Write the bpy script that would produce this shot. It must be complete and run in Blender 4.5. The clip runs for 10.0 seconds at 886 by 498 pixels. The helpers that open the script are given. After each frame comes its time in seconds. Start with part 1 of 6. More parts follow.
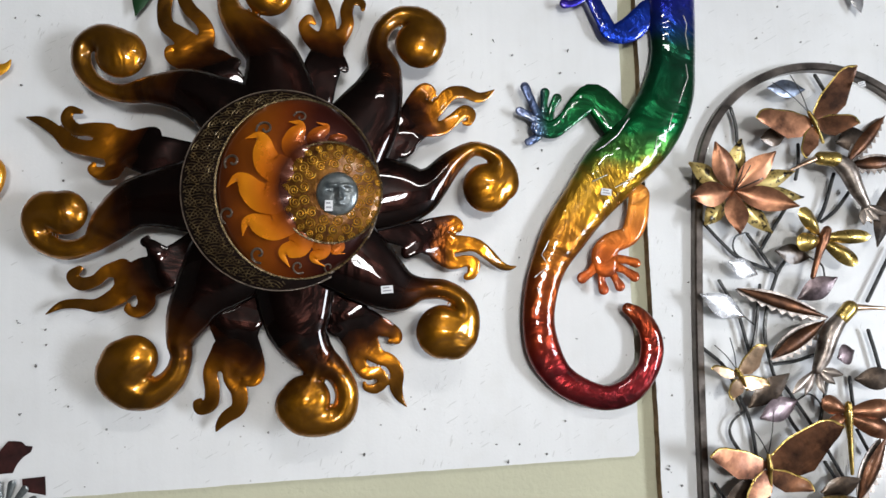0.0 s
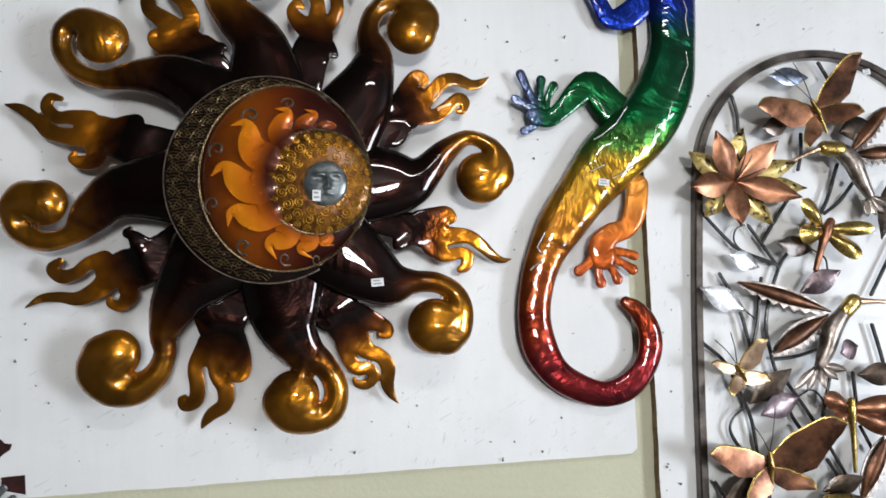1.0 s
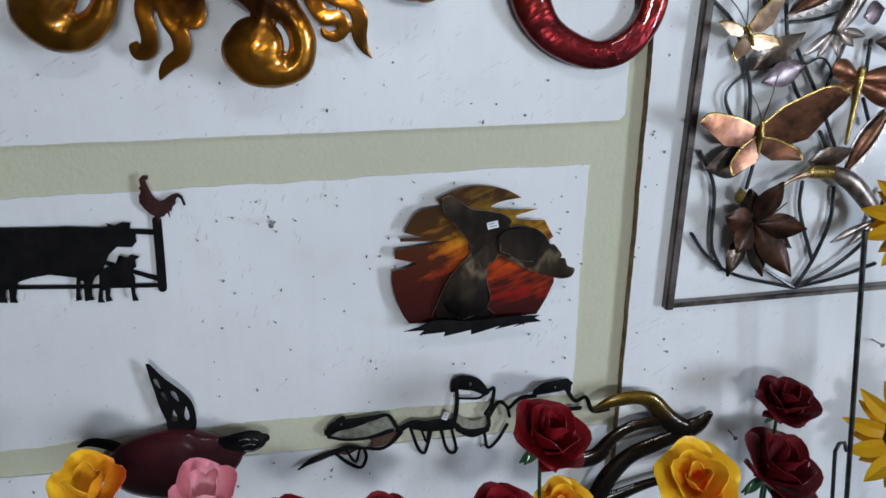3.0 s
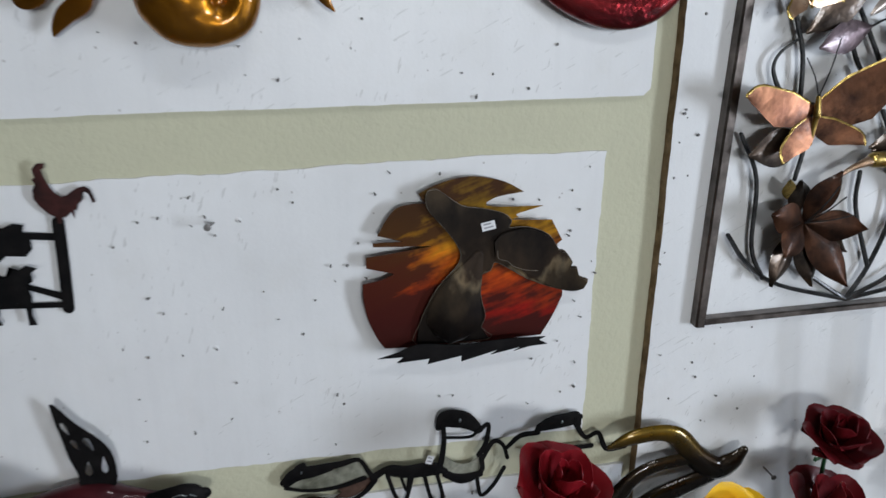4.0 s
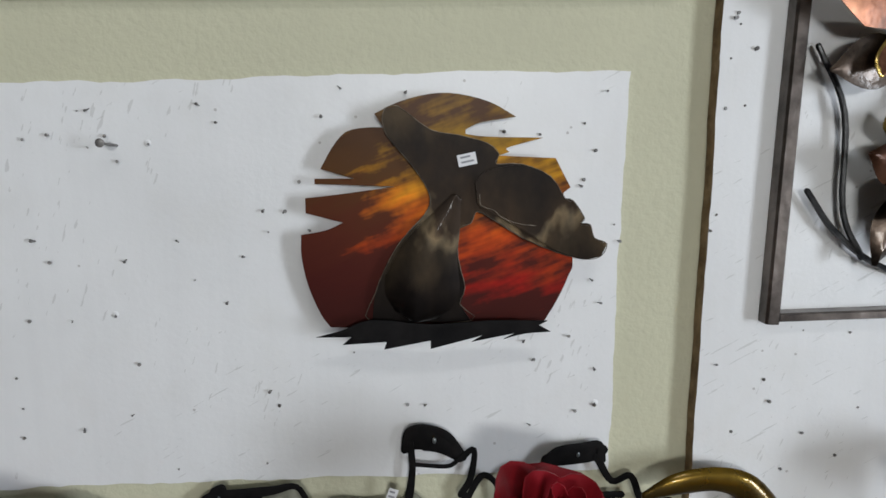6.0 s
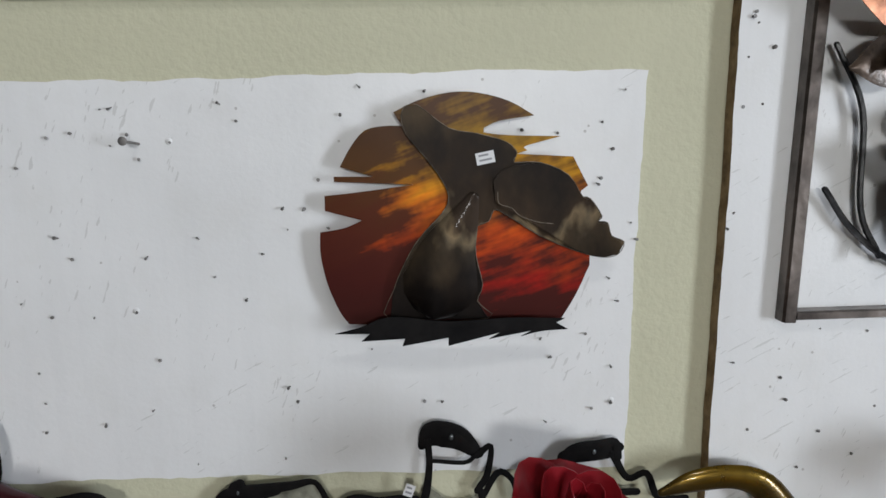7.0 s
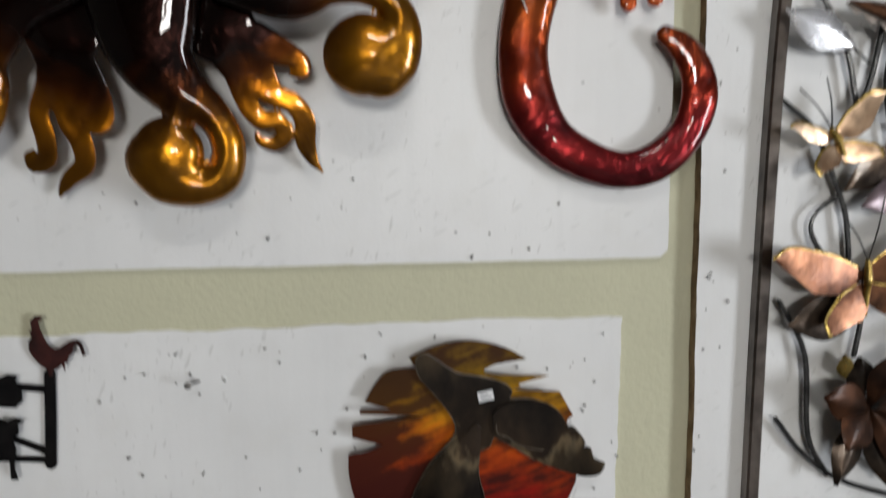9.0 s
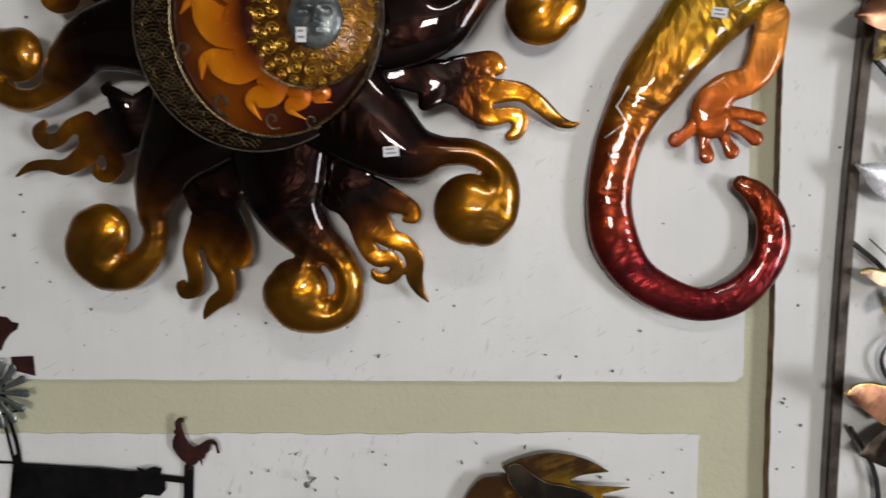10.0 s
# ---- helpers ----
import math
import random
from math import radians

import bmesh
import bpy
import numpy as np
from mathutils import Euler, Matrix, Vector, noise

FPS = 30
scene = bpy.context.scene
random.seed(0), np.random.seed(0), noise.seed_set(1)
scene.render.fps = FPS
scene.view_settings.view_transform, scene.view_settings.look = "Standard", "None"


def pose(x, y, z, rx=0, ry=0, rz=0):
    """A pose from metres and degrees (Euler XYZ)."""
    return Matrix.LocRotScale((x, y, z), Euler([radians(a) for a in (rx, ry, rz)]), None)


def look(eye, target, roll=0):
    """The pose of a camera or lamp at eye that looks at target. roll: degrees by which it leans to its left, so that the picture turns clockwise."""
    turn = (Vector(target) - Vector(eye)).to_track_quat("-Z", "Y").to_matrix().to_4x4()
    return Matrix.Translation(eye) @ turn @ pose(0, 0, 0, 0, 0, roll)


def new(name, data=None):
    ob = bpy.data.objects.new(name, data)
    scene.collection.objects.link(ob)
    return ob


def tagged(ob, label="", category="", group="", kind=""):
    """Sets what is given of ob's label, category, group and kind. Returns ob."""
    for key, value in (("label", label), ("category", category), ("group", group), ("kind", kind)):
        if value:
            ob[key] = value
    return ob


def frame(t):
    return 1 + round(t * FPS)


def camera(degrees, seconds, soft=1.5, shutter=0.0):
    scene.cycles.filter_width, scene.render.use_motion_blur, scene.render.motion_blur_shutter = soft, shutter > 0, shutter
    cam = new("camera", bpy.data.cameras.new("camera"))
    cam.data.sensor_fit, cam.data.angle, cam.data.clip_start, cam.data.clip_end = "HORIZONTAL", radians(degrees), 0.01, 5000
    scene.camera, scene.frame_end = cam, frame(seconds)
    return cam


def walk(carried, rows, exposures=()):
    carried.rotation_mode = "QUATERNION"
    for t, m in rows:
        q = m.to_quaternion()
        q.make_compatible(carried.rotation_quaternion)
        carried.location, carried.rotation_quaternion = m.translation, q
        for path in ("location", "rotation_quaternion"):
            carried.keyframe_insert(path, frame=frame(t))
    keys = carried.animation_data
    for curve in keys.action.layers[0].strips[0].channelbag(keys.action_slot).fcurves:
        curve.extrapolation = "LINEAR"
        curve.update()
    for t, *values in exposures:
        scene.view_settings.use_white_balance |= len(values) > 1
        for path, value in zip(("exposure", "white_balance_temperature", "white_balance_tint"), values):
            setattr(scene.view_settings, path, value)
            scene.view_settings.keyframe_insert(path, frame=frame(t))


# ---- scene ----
cam = camera(64.7, 10.0, shutter=0.5)
PATH = [
    (0, (-0.324, -1.36, 1.775), (-0.056, 0.612, 1.974), -1.6),
    (0.5, (-0.328, -1.338, 1.781), (-0.065, 0.634, 1.982), -1.5),
    (1, (-0.309, -1.323, 1.772), (-0.036, 0.65, 1.958), -1.6),
    (1.5, (-0.268, -1.318, 1.751), (-0.033, 0.667, 1.685), -1.1),
    (2, (-0.276, -1.293, 1.73), (-0.027, 0.646, 1.307), -0.7),
    (2.5, (-0.281, -1.282, 1.708), (-0.031, 0.596, 1.067), -0.3),
    (3, (-0.264, -1.248, 1.698), (-0.015, 0.624, 1.039), -0.3),
    (3.2, (-0.272, -1.217, 1.69), (-0.008, 0.643, 1.003), -0.2),
    (4.3, (-0.2, -0.953, 1.581), (0.125, 0.912, 0.934), 0.1),
    (4.5, (-0.144, -0.943, 1.552), (0.055, 0.935, 0.892), -0.2),
    (5, (-0.054, -0.886, 1.473), (0.095, 1.052, 1.003), 0.1),
    (5.5, (-0.055, -0.827, 1.371), (0.068, 1.134, 0.998), 0.1),
    (5.7, (-0.061, -0.821, 1.353), (0.045, 1.145, 1.0), 0.1),
    (6.8, (-0.084, -0.819, 1.346), (-0.013, 1.151, 1.012), 0.1),
    (7, (-0.084, -0.825, 1.348), (-0.017, 1.144, 1.004), 0.1),
    (7.5, (-0.083, -0.835, 1.373), (-0.03, 1.133, 1.017), 0.1),
    (8, (-0.079, -0.858, 1.41), (-0.038, 1.112, 1.067), 0.0),
    (8.5, (-0.077, -0.899, 1.475), (-0.053, 1.075, 1.153), -0.2),
    (9, (-0.067, -0.951, 1.61), (-0.064, 1.038, 1.399), -0.5),
    (9.5, (-0.054, -1.026, 1.735), (-0.174, 0.965, 1.584), -0.5),
    (10, (-0.109, -1.052, 1.771), (-0.285, 0.935, 1.618), -0.3),
]
walk(cam, [(t, look(eye, target, roll)) for t, eye, target, roll in PATH],
     [(0.0, 0.29, 6040, 10), (1.2, 0.30, 5950, 10), (1.6, 0.20, 5800, 10), (2.0, -0.10, 5520, 9), (2.5, -0.17, 5420, 9), (3.2, -0.16, 5480, 9), (4.5, -0.12, 5860, 9), (5.7, -0.13, 5960, 9), (7.5, -0.13, 6000, 10), (8.5, -0.14, 6100, 10), (9.0, -0.23, 6250, 10), (9.5, -0.32, 6350, 11), (10.0, -0.22, 6400, 11)])

# ---- world and light: daylight through a shop window and door, a small tube light above ----
world = bpy.data.worlds.new("daylight")
scene.world = world
world.use_nodes = True
wn = world.node_tree
sky = wn.nodes.new("ShaderNodeTexSky")
sky.sky_type, sky.sun_disc = "NISHITA", False
sky.sun_elevation, sky.sun_rotation = radians(40), radians(150)
wn.nodes["Background"].inputs[1].default_value = 0.12
wn.links.new(sky.outputs[0], wn.nodes["Background"].inputs[0])
scene.view_settings.exposure = 0.0


def area_lamp(name, eye, target, sx, sy, watts, colour):
    data = bpy.data.lights.new(name, "AREA")
    data.shape, data.size, data.size_y, data.energy, data.color = "RECTANGLE", sx, sy, watts, colour
    ob = new(name, data)
    ob.matrix_world = look(eye, target)
    return ob


# the shop door and window openings carry the sky's light
area_lamp("door_daylight", (5.02, -4.4, 1.2), (0, -4.4, 1.2), 1.5, 2.2, 335, (0.93, 0.955, 0.975))
area_lamp("window_daylight", (0.4, -7.02, 2.2), (0.4, 0, 2.0), 1.25, 0.7, 225, (1.0, 0.955, 0.875))


area_lamp("tube_light", (0.2, -1.75, 2.945), (0.2, -1.75, 0.0), 0.56, 0.12, 12, (1.0, 0.95, 0.86))


# ---- materials ----
def nodes_of(name):
    m = bpy.data.materials.new(name)
    m.use_nodes = True
    nt = m.node_tree
    return m, nt, nt.nodes["Principled BSDF"]


def link(nt, a, b):
    nt.links.new(a, b)


def tex_noise(nt, vec, scale, detail=4.0, rough=0.55):
    n = nt.nodes.new("ShaderNodeTexNoise")
    n.inputs["Scale"].default_value, n.inputs["Detail"].default_value, n.inputs["Roughness"].default_value = scale, detail, rough
    link(nt, vec, n.inputs["Vector"])
    return n.outputs["Fac"]


def coords(nt, scale=(1, 1, 1), turn=0.0):
    tc = nt.nodes.new("ShaderNodeTexCoord")
    mp = nt.nodes.new("ShaderNodeMapping")
    mp.inputs["Scale"].default_value, mp.vector_type = scale, "POINT"
    source = tc.outputs["Object"]
    if turn:
        rot = nt.nodes.new("ShaderNodeMapping")
        rot.inputs["Rotation"].default_value = (0, turn, 0)
        link(nt, source, rot.inputs["Vector"])
        source = rot.outputs["Vector"]
    link(nt, source, mp.inputs["Vector"])
    return mp.outputs["Vector"]


def ramp(nt, fac, stops):
    r = nt.nodes.new("ShaderNodeValToRGB")
    e = r.color_ramp.elements
    while len(e) < len(stops):
        e.new(0.5)
    for el, (p, c) in zip(e, stops):
        el.position, el.color = p, (*c, 1)
    link(nt, fac, r.inputs["Fac"])
    return r.outputs["Color"]


def grey(nt, fac, lo, hi, a=0.0, b=1.0):
    r = nt.nodes.new("ShaderNodeMapRange")
    r.inputs["From Min"].default_value, r.inputs["From Max"].default_value = a, b
    r.inputs["To Min"].default_value, r.inputs["To Max"].default_value = lo, hi
    link(nt, fac, r.inputs["Value"])
    return r.outputs["Result"]


def mix(nt, fac, a, b, mode="MIX"):
    n = nt.nodes.new("ShaderNodeMix")
    n.data_type, n.blend_type = "RGBA", mode
    for sock, val in ((n.inputs["Factor"], fac), (n.inputs["A"], a), (n.inputs["B"], b)):
        if isinstance(val, (int, float)):
            sock.default_value = val
        elif isinstance(val, tuple):
            sock.default_value = (*val, 1)
        else:
            link(nt, val, sock)
    return n.outputs["Result"]


def calc(nt, op, a, b=0.0):
    n = nt.nodes.new("ShaderNodeMath")
    n.operation = op
    for i, val in enumerate((a, b)):
        if isinstance(val, (int, float)):
            n.inputs[i].default_value = val
        else:
            link(nt, val, n.inputs[i])
    return n.outputs[0]


def bump(nt, bsdf, height, strength, dist=0.002):
    b = nt.nodes.new("ShaderNodeBump")
    b.inputs["Strength"].default_value, b.inputs["Distance"].default_value = strength, dist
    link(nt, height, b.inputs["Height"])
    link(nt, b.outputs["Normal"], bsdf.inputs["Normal"])
    link(nt, b.outputs["Normal"], bsdf.inputs["Coat Normal"])


def finish(b, rough, metal=0.0, coat=0.0, coat_rough=0.03):
    b.inputs["Roughness"].default_value, b.inputs["Metallic"].default_value = rough, metal
    b.inputs["Coat Weight"].default_value, b.inputs["Coat Roughness"].default_value = coat, coat_rough


def axis_value(nt, vec, axis):
    s = nt.nodes.new("ShaderNodeSeparateXYZ")
    link(nt, vec, s.inputs[0])
    return s.outputs[axis]


def painted_white(name, tint):
    m, nt, b = nodes_of(name)
    v = coords(nt)
    big = tex_noise(nt, v, 3.0, 5)
    base = ramp(nt, big, [(0.28, tuple(c * 0.88 for c in tint)), (0.7, tint)])
    base = mix(nt, grey(nt, tex_noise(nt, v, 14, 5), 0.0, 0.16, 0.52, 0.75), base, (0.60, 0.58, 0.53))
    # roller streaks, thin scratches and grubby specks
    streak = tex_noise(nt, coords(nt, (60, 60, 3)), 1.0, 3)
    base = mix(nt, grey(nt, streak, 0.0, 0.10, 0.45, 0.8), base, (0.55, 0.55, 0.56))
    warp = tex_noise(nt, coords(nt, (25, 25, 260), 0.5), 1.0, 2)
    warp2 = tex_noise(nt, coords(nt, (2.2, 2.2, 2.2)), 1.0, 3)
    scratch = calc(nt, "MULTIPLY", calc(nt, "GREATER_THAN", warp, 0.69), calc(nt, "GREATER_THAN", warp2, 0.52))
    base = mix(nt, calc(nt, "MULTIPLY", scratch, 0.4), base, (0.42, 0.42, 0.40))
    nick = calc(nt, "MULTIPLY", calc(nt, "GREATER_THAN", tex_noise(nt, coords(nt, (190, 190, 38), -0.35), 1.0, 2), 0.68), calc(nt, "GREATER_THAN", tex_noise(nt, coords(nt, (3.1, 3.1, 3.1)), 1.0, 3), 0.54))
    base = mix(nt, calc(nt, "MULTIPLY", nick, 0.32), base, (0.36, 0.35, 0.33))
    vor = nt.nodes.new("ShaderNodeTexVoronoi")
    vor.inputs["Scale"].default_value = 26
    link(nt, v, vor.inputs["Vector"])
    speck = calc(nt, "LESS_THAN", vor.outputs["Distance"], 0.045)
    base = mix(nt, calc(nt, "MULTIPLY", speck, 0.5), base, (0.25, 0.22, 0.2))
    link(nt, base, b.inputs["Base Color"])
    finish(b, 0.42)
    link(nt, grey(nt, big, 0.30, 0.5), b.inputs["Roughness"])
    bump(nt, b, calc(nt, "ADD", calc(nt, "MULTIPLY", tex_noise(nt, v, 180, 3), 0.5), tex_noise(nt, v, 22, 3)), 0.35, 0.0012)
    return m


def plaster(name, c, scale=170, strength=0.8):
    m, nt, b = nodes_of(name)
    v = coords(nt)
    n = tex_noise(nt, v, 2.2, 5)
    col = ramp(nt, n, [(0.3, tuple(q * 0.88 for q in c)), (0.7, c)])
    col = mix(nt, grey(nt, tex_noise(nt, v, 40, 4), 0.0, 0.25, 0.5, 0.8), col, tuple(q * 0.8 for q in c))
    link(nt, col, b.inputs["Base Color"])
    finish(b, 0.75)
    bump(nt, b, tex_noise(nt, v, scale, 3), strength, 0.003)
    return m


def metal_paint(name, stops, axis="Z", lo=0.0, hi=1.0, rough=0.3, metal=0.6, coat=1.0, wisp=0.35, wisp_scale=9, bumpy=0.15, bump_scale=60, streak=None, spec=0.2, centre=None):
    """Candy paint over metal: a ramp of colours along one axis (or the distance R from the origin) with brushed wisps."""
    m, nt, b = nodes_of(name)
    v = coords(nt)
    if axis == "R":
        ln = nt.nodes.new("ShaderNodeVectorMath")
        ln.operation = "LENGTH"
        sub = nt.nodes.new("ShaderNodeVectorMath")
        sub.operation = "SUBTRACT"
        sub.inputs[1].default_value = (centre[0], 0, centre[1]) if centre else (0, 0, 0)
        link(nt, coords(nt, (1, 0, 1)), sub.inputs[0])
        link(nt, sub.outputs[0], ln.inputs[0])
        val = ln.outputs["Value"]
    else:
        val = axis_value(nt, v, axis)
    wv = coords(nt, streak) if streak else v
    n1 = tex_noise(nt, wv, wisp_scale, 4)
    val = calc(nt, "ADD", grey(nt, val, 0, 1, lo, hi), grey(nt, n1, -0.10 * wisp * 3, 0.10 * wisp * 3))
    col = ramp(nt, val, stops)
    n2 = tex_noise(nt, wv, wisp_scale * 2.3, 5)
    col = mix(nt, grey(nt, n2, 0.0, wisp, 0.4, 0.75), col, mix(nt, 1.0, col, (1.9, 1.75, 1.5), "MULTIPLY"))
    link(nt, col, b.inputs["Base Color"])
    finish(b, rough, metal, coat)
    b.inputs["Specular IOR Level"].default_value = spec
    b.inputs["Coat IOR"].default_value = 1.36
    link(nt, grey(nt, n2, rough * 0.75, rough * 1.35), b.inputs["Roughness"])
    if bumpy:
        bump(nt, b, tex_noise(nt, v, bump_scale, 3), bumpy, 0.004)
    return m


def candy(name, stops, axis="R", lo=0.0, hi=1.0, rough=0.32, metal=0.85, swirl=6.0, wave=0.55, peel=0.06, peel_scale=30, glow=(1.7, 1.6, 1.3), fleck=0.5):
    """Translucent lacquer over swirl-brushed sheet: the metal's normal wanders, the clear coat stays nearly smooth."""
    m, nt, b = nodes_of(name)
    v = coords(nt)
    if axis == "R":
        ln = nt.nodes.new("ShaderNodeVectorMath")
        ln.operation = "LENGTH"
        link(nt, coords(nt, (1, 0, 1)), ln.inputs[0])
        val = ln.outputs["Value"]
    else:
        val = axis_value(nt, v, axis)
    brush = nt.nodes.new("ShaderNodeTexNoise")
    for key, num in (("Scale", swirl), ("Detail", 3.0), ("Roughness", 0.5), ("Distortion", 2.2)):
        brush.inputs[key].default_value = num
    link(nt, v, brush.inputs["Vector"])
    marks = brush.outputs["Fac"]
    val = calc(nt, "ADD", grey(nt, val, 0, 1, lo, hi), grey(nt, marks, -0.07, 0.07))
    col = ramp(nt, val, stops)
    fine = tex_noise(nt, v, swirl * 5, 4)
    both = calc(nt, "ADD", calc(nt, "MULTIPLY", marks, 0.75), calc(nt, "MULTIPLY", fine, 0.25))
    col = mix(nt, grey(nt, both, 0.0, fleck, 0.47, 0.62), col, mix(nt, 1.0, col, glow, "MULTIPLY"))
    col = mix(nt, grey(nt, both, fleck, 0.0, 0.38, 0.48), col, mix(nt, 1.0, col, (0.5, 0.45, 0.4), "MULTIPLY"))
    link(nt, col, b.inputs["Base Color"])
    finish(b, rough, metal, 1.0, 0.025)
    b.inputs["Specular IOR Level"].default_value, b.inputs["Coat IOR"].default_value = 0.1, 1.42
    for height, strength, dist, sock in ((calc(nt, "ADD", marks, calc(nt, "MULTIPLY", fine, 0.12)), wave, 0.02, "Normal"), (tex_noise(nt, v, peel_scale, 2), peel, 0.006, "Coat Normal")):
        bp = nt.nodes.new("ShaderNodeBump")
        bp.inputs["Strength"].default_value, bp.inputs["Distance"].default_value = strength, dist
        link(nt, height, bp.inputs["Height"])
        link(nt, bp.outputs["Normal"], b.inputs[sock])
    return m


def aged_metal(name, c1, c2, rough=0.38, metal=0.85, scale=30, coat=0.3, bumpy=0.25, spec=0.5, tarnished=0.5):
    m, nt, b = nodes_of(name)
    v = coords(nt)
    n = tex_noise(nt, v, scale, 5)
    col = ramp(nt, n, [(0.33, c1), (0.66, c2)])
    # broad tarnish patches and a fine bright scuff
    tarnish = tex_noise(nt, v, scale * 0.9 + 9, 5, 0.65)
    col = mix(nt, grey(nt, tarnish, 0.0, tarnished, 0.47, 0.66), col, mix(nt, 1.0, col, (0.24, 0.22, 0.22), "MULTIPLY"))
    scuff = tex_noise(nt, coords(nt, (14, 14, 70), 0.6), 1.0, 4)
    col = mix(nt, grey(nt, scuff, 0.0, tarnished * 0.7, 0.56, 0.76), col, mix(nt, 1.0, col, (1.9, 1.9, 1.85), "MULTIPLY"))
    link(nt, col, b.inputs["Base Color"])
    finish(b, rough, metal, coat, 0.15)
    b.inputs["Specular IOR Level"].default_value = spec
    link(nt, grey(nt, tex_noise(nt, v, scale * 3, 3), rough * 0.7, rough * 1.4), b.inputs["Roughness"])
    bump(nt, b, tex_noise(nt, v, scale * 2.5, 3), bumpy, 0.003)
    return m


def sunset_lacquer():
    m, nt, b = nodes_of("sunset_lacquer")
    v = coords(nt)
    z, x = axis_value(nt, v, "Z"), axis_value(nt, v, "X")
    n = tex_noise(nt, coords(nt, (9, 9, 42), 0.5), 1.0, 4)
    blot = tex_noise(nt, v, 17, 4, 0.6)
    col = ramp(nt, calc(nt, "ADD", grey(nt, z, 0, 1, -0.14, 0.14), grey(nt, n, -0.15, 0.15)), [(0.0, (0.20, 0.006, 0.008)), (0.25, (0.42, 0.014, 0.007)), (0.45, (0.66, 0.09, 0.006)), (0.58, (0.66, 0.17, 0.006)), (0.70, (0.62, 0.29, 0.008)), (0.85, (0.34, 0.19, 0.010)), (1.0, (0.26, 0.15, 0.014))])
    # airbrushed smoke in streaks, dense along the disc's border and to the lower left
    streak = tex_noise(nt, coords(nt, (5, 5, 30), 0.35), 1.0, 4, 0.6)
    off = calc(nt, "POWER", calc(nt, "ADD", calc(nt, "POWER", calc(nt, "ADD", x, 0.015), 2.0), calc(nt, "POWER", z, 2.0)), 0.5)
    smoke = calc(nt, "ADD", calc(nt, "ADD", calc(nt, "MULTIPLY", streak, 0.65), calc(nt, "MULTIPLY", blot, 0.35)), calc(nt, "MULTIPLY", off, 0.95))
    smoke = calc(nt, "ADD", smoke, calc(nt, "ADD", calc(nt, "MULTIPLY", x, -0.55), calc(nt, "MULTIPLY", z, -0.58)))
    col = mix(nt, grey(nt, smoke, 0.0, 0.93, 0.43, 0.60), col, (0.030, 0.010, 0.008))
    link(nt, col, b.inputs["Base Color"])
    finish(b, 0.45, 0.35, 0.10, 0.3)
    b.inputs["Specular IOR Level"].default_value = 0.08
    bump(nt, b, tex_noise(nt, v, 40, 3), 0.05, 0.004)
    return m


WHITE = painted_white("white_board_paint", (0.80, 0.80, 0.80))
GREEN = plaster("sage_plaster", (0.57, 0.555, 0.40), 105, 0.5)
ROOM = plaster("room_plaster", (0.085, 0.08, 0.072), 60, 0.3)
FLOOR = plaster("concrete_floor", (0.085, 0.08, 0.075), 30, 0.3)
# dark brown-grey: shade under the upper board, painted onto its edges
SHADED_EDGE = aged_metal("shaded_board_edge", (0.10, 0.085, 0.065), (0.26, 0.23, 0.19), 0.8, 0.0, 40, 0.0)
WOOD = aged_metal("raw_board_edge", (0.22, 0.14, 0.07), (0.42, 0.29, 0.17), 0.8, 0.0, 40, 0.0)
NAIL = aged_metal("nail_steel", (0.09, 0.085, 0.08), (0.26, 0.25, 0.24), 0.5, 0.5, 90)
STICKER = plaster("sticker_paper", (0.78, 0.78, 0.79), 200, 0.05)
INK = plaster("sticker_ink", (0.30, 0.30, 0.32), 200, 0.05)
RAY = candy("amber_ray_paint", [(0.0, (0.006, 0.0018, 0.0014)), (0.40, (0.008, 0.0022, 0.0016)), (0.48, (0.040, 0.010, 0.002)), (0.56, (0.15, 0.050, 0.003)), (0.66, (0.32, 0.130, 0.006)), (0.82, (0.22, 0.092, 0.006)), (1.0, (0.145, 0.062, 0.006))], "R", 0.1, 0.5, 0.30, 0.85, 5.5, 0.40, 0.12, 12, fleck=0.7)
FLAME = candy("amber_flame_paint", [(0.0, (0.006, 0.0018, 0.0014)), (0.42, (0.008, 0.0022, 0.0016)), (0.50, (0.12, 0.030, 0.003)), (0.60, (0.46, 0.165, 0.007)), (0.76, (0.22, 0.088, 0.006)), (1.0, (0.14, 0.060, 0.006))], "R", 0.1, 0.5, 0.30, 0.85, 6.0, 0.40, 0.14, 12, fleck=0.7)
DISC = metal_paint("amber_disc_paint", [(0.0, (0.03, 0.006, 0.003)), (0.12, (0.14, 0.030, 0.003)), (0.30, (0.30, 0.075, 0.004)), (0.48, (0.16, 0.030, 0.003)), (0.66, (0.04, 0.006, 0.003)), (1.0, (0.012, 0.003, 0.003))], "X", -0.13, 0.16, 0.3, 0.45, 1.0, 0.3, 9, 0.03)
TONGUE = metal_paint("orange_tongue_paint", [(0.0, (0.05, 0.010, 0.004)), (0.13, (0.26, 0.055, 0.004)), (0.32, (0.60, 0.15, 0.004)), (0.6, (0.80, 0.26, 0.006)), (1.0, (0.72, 0.20, 0.006))], "R", 0.082, 0.175, 0.25, 0.35, 1.0, 0.3, 10, 0.03, 40, None, 0.3, (0.076, -0.002))
CRESCENT = aged_metal("antiqued_black_sheet", (0.006, 0.003, 0.0025), (0.020, 0.010, 0.007), 0.4, 0.6, 30, 0.5, 0.15, 0.2, 0.4)
SWIRL = aged_metal("antiqued_gold_ground", (0.08, 0.026, 0.005), (0.30, 0.125, 0.015), 0.36, 0.7, 50, 0.5, 0.3, 0.2, 0.6)
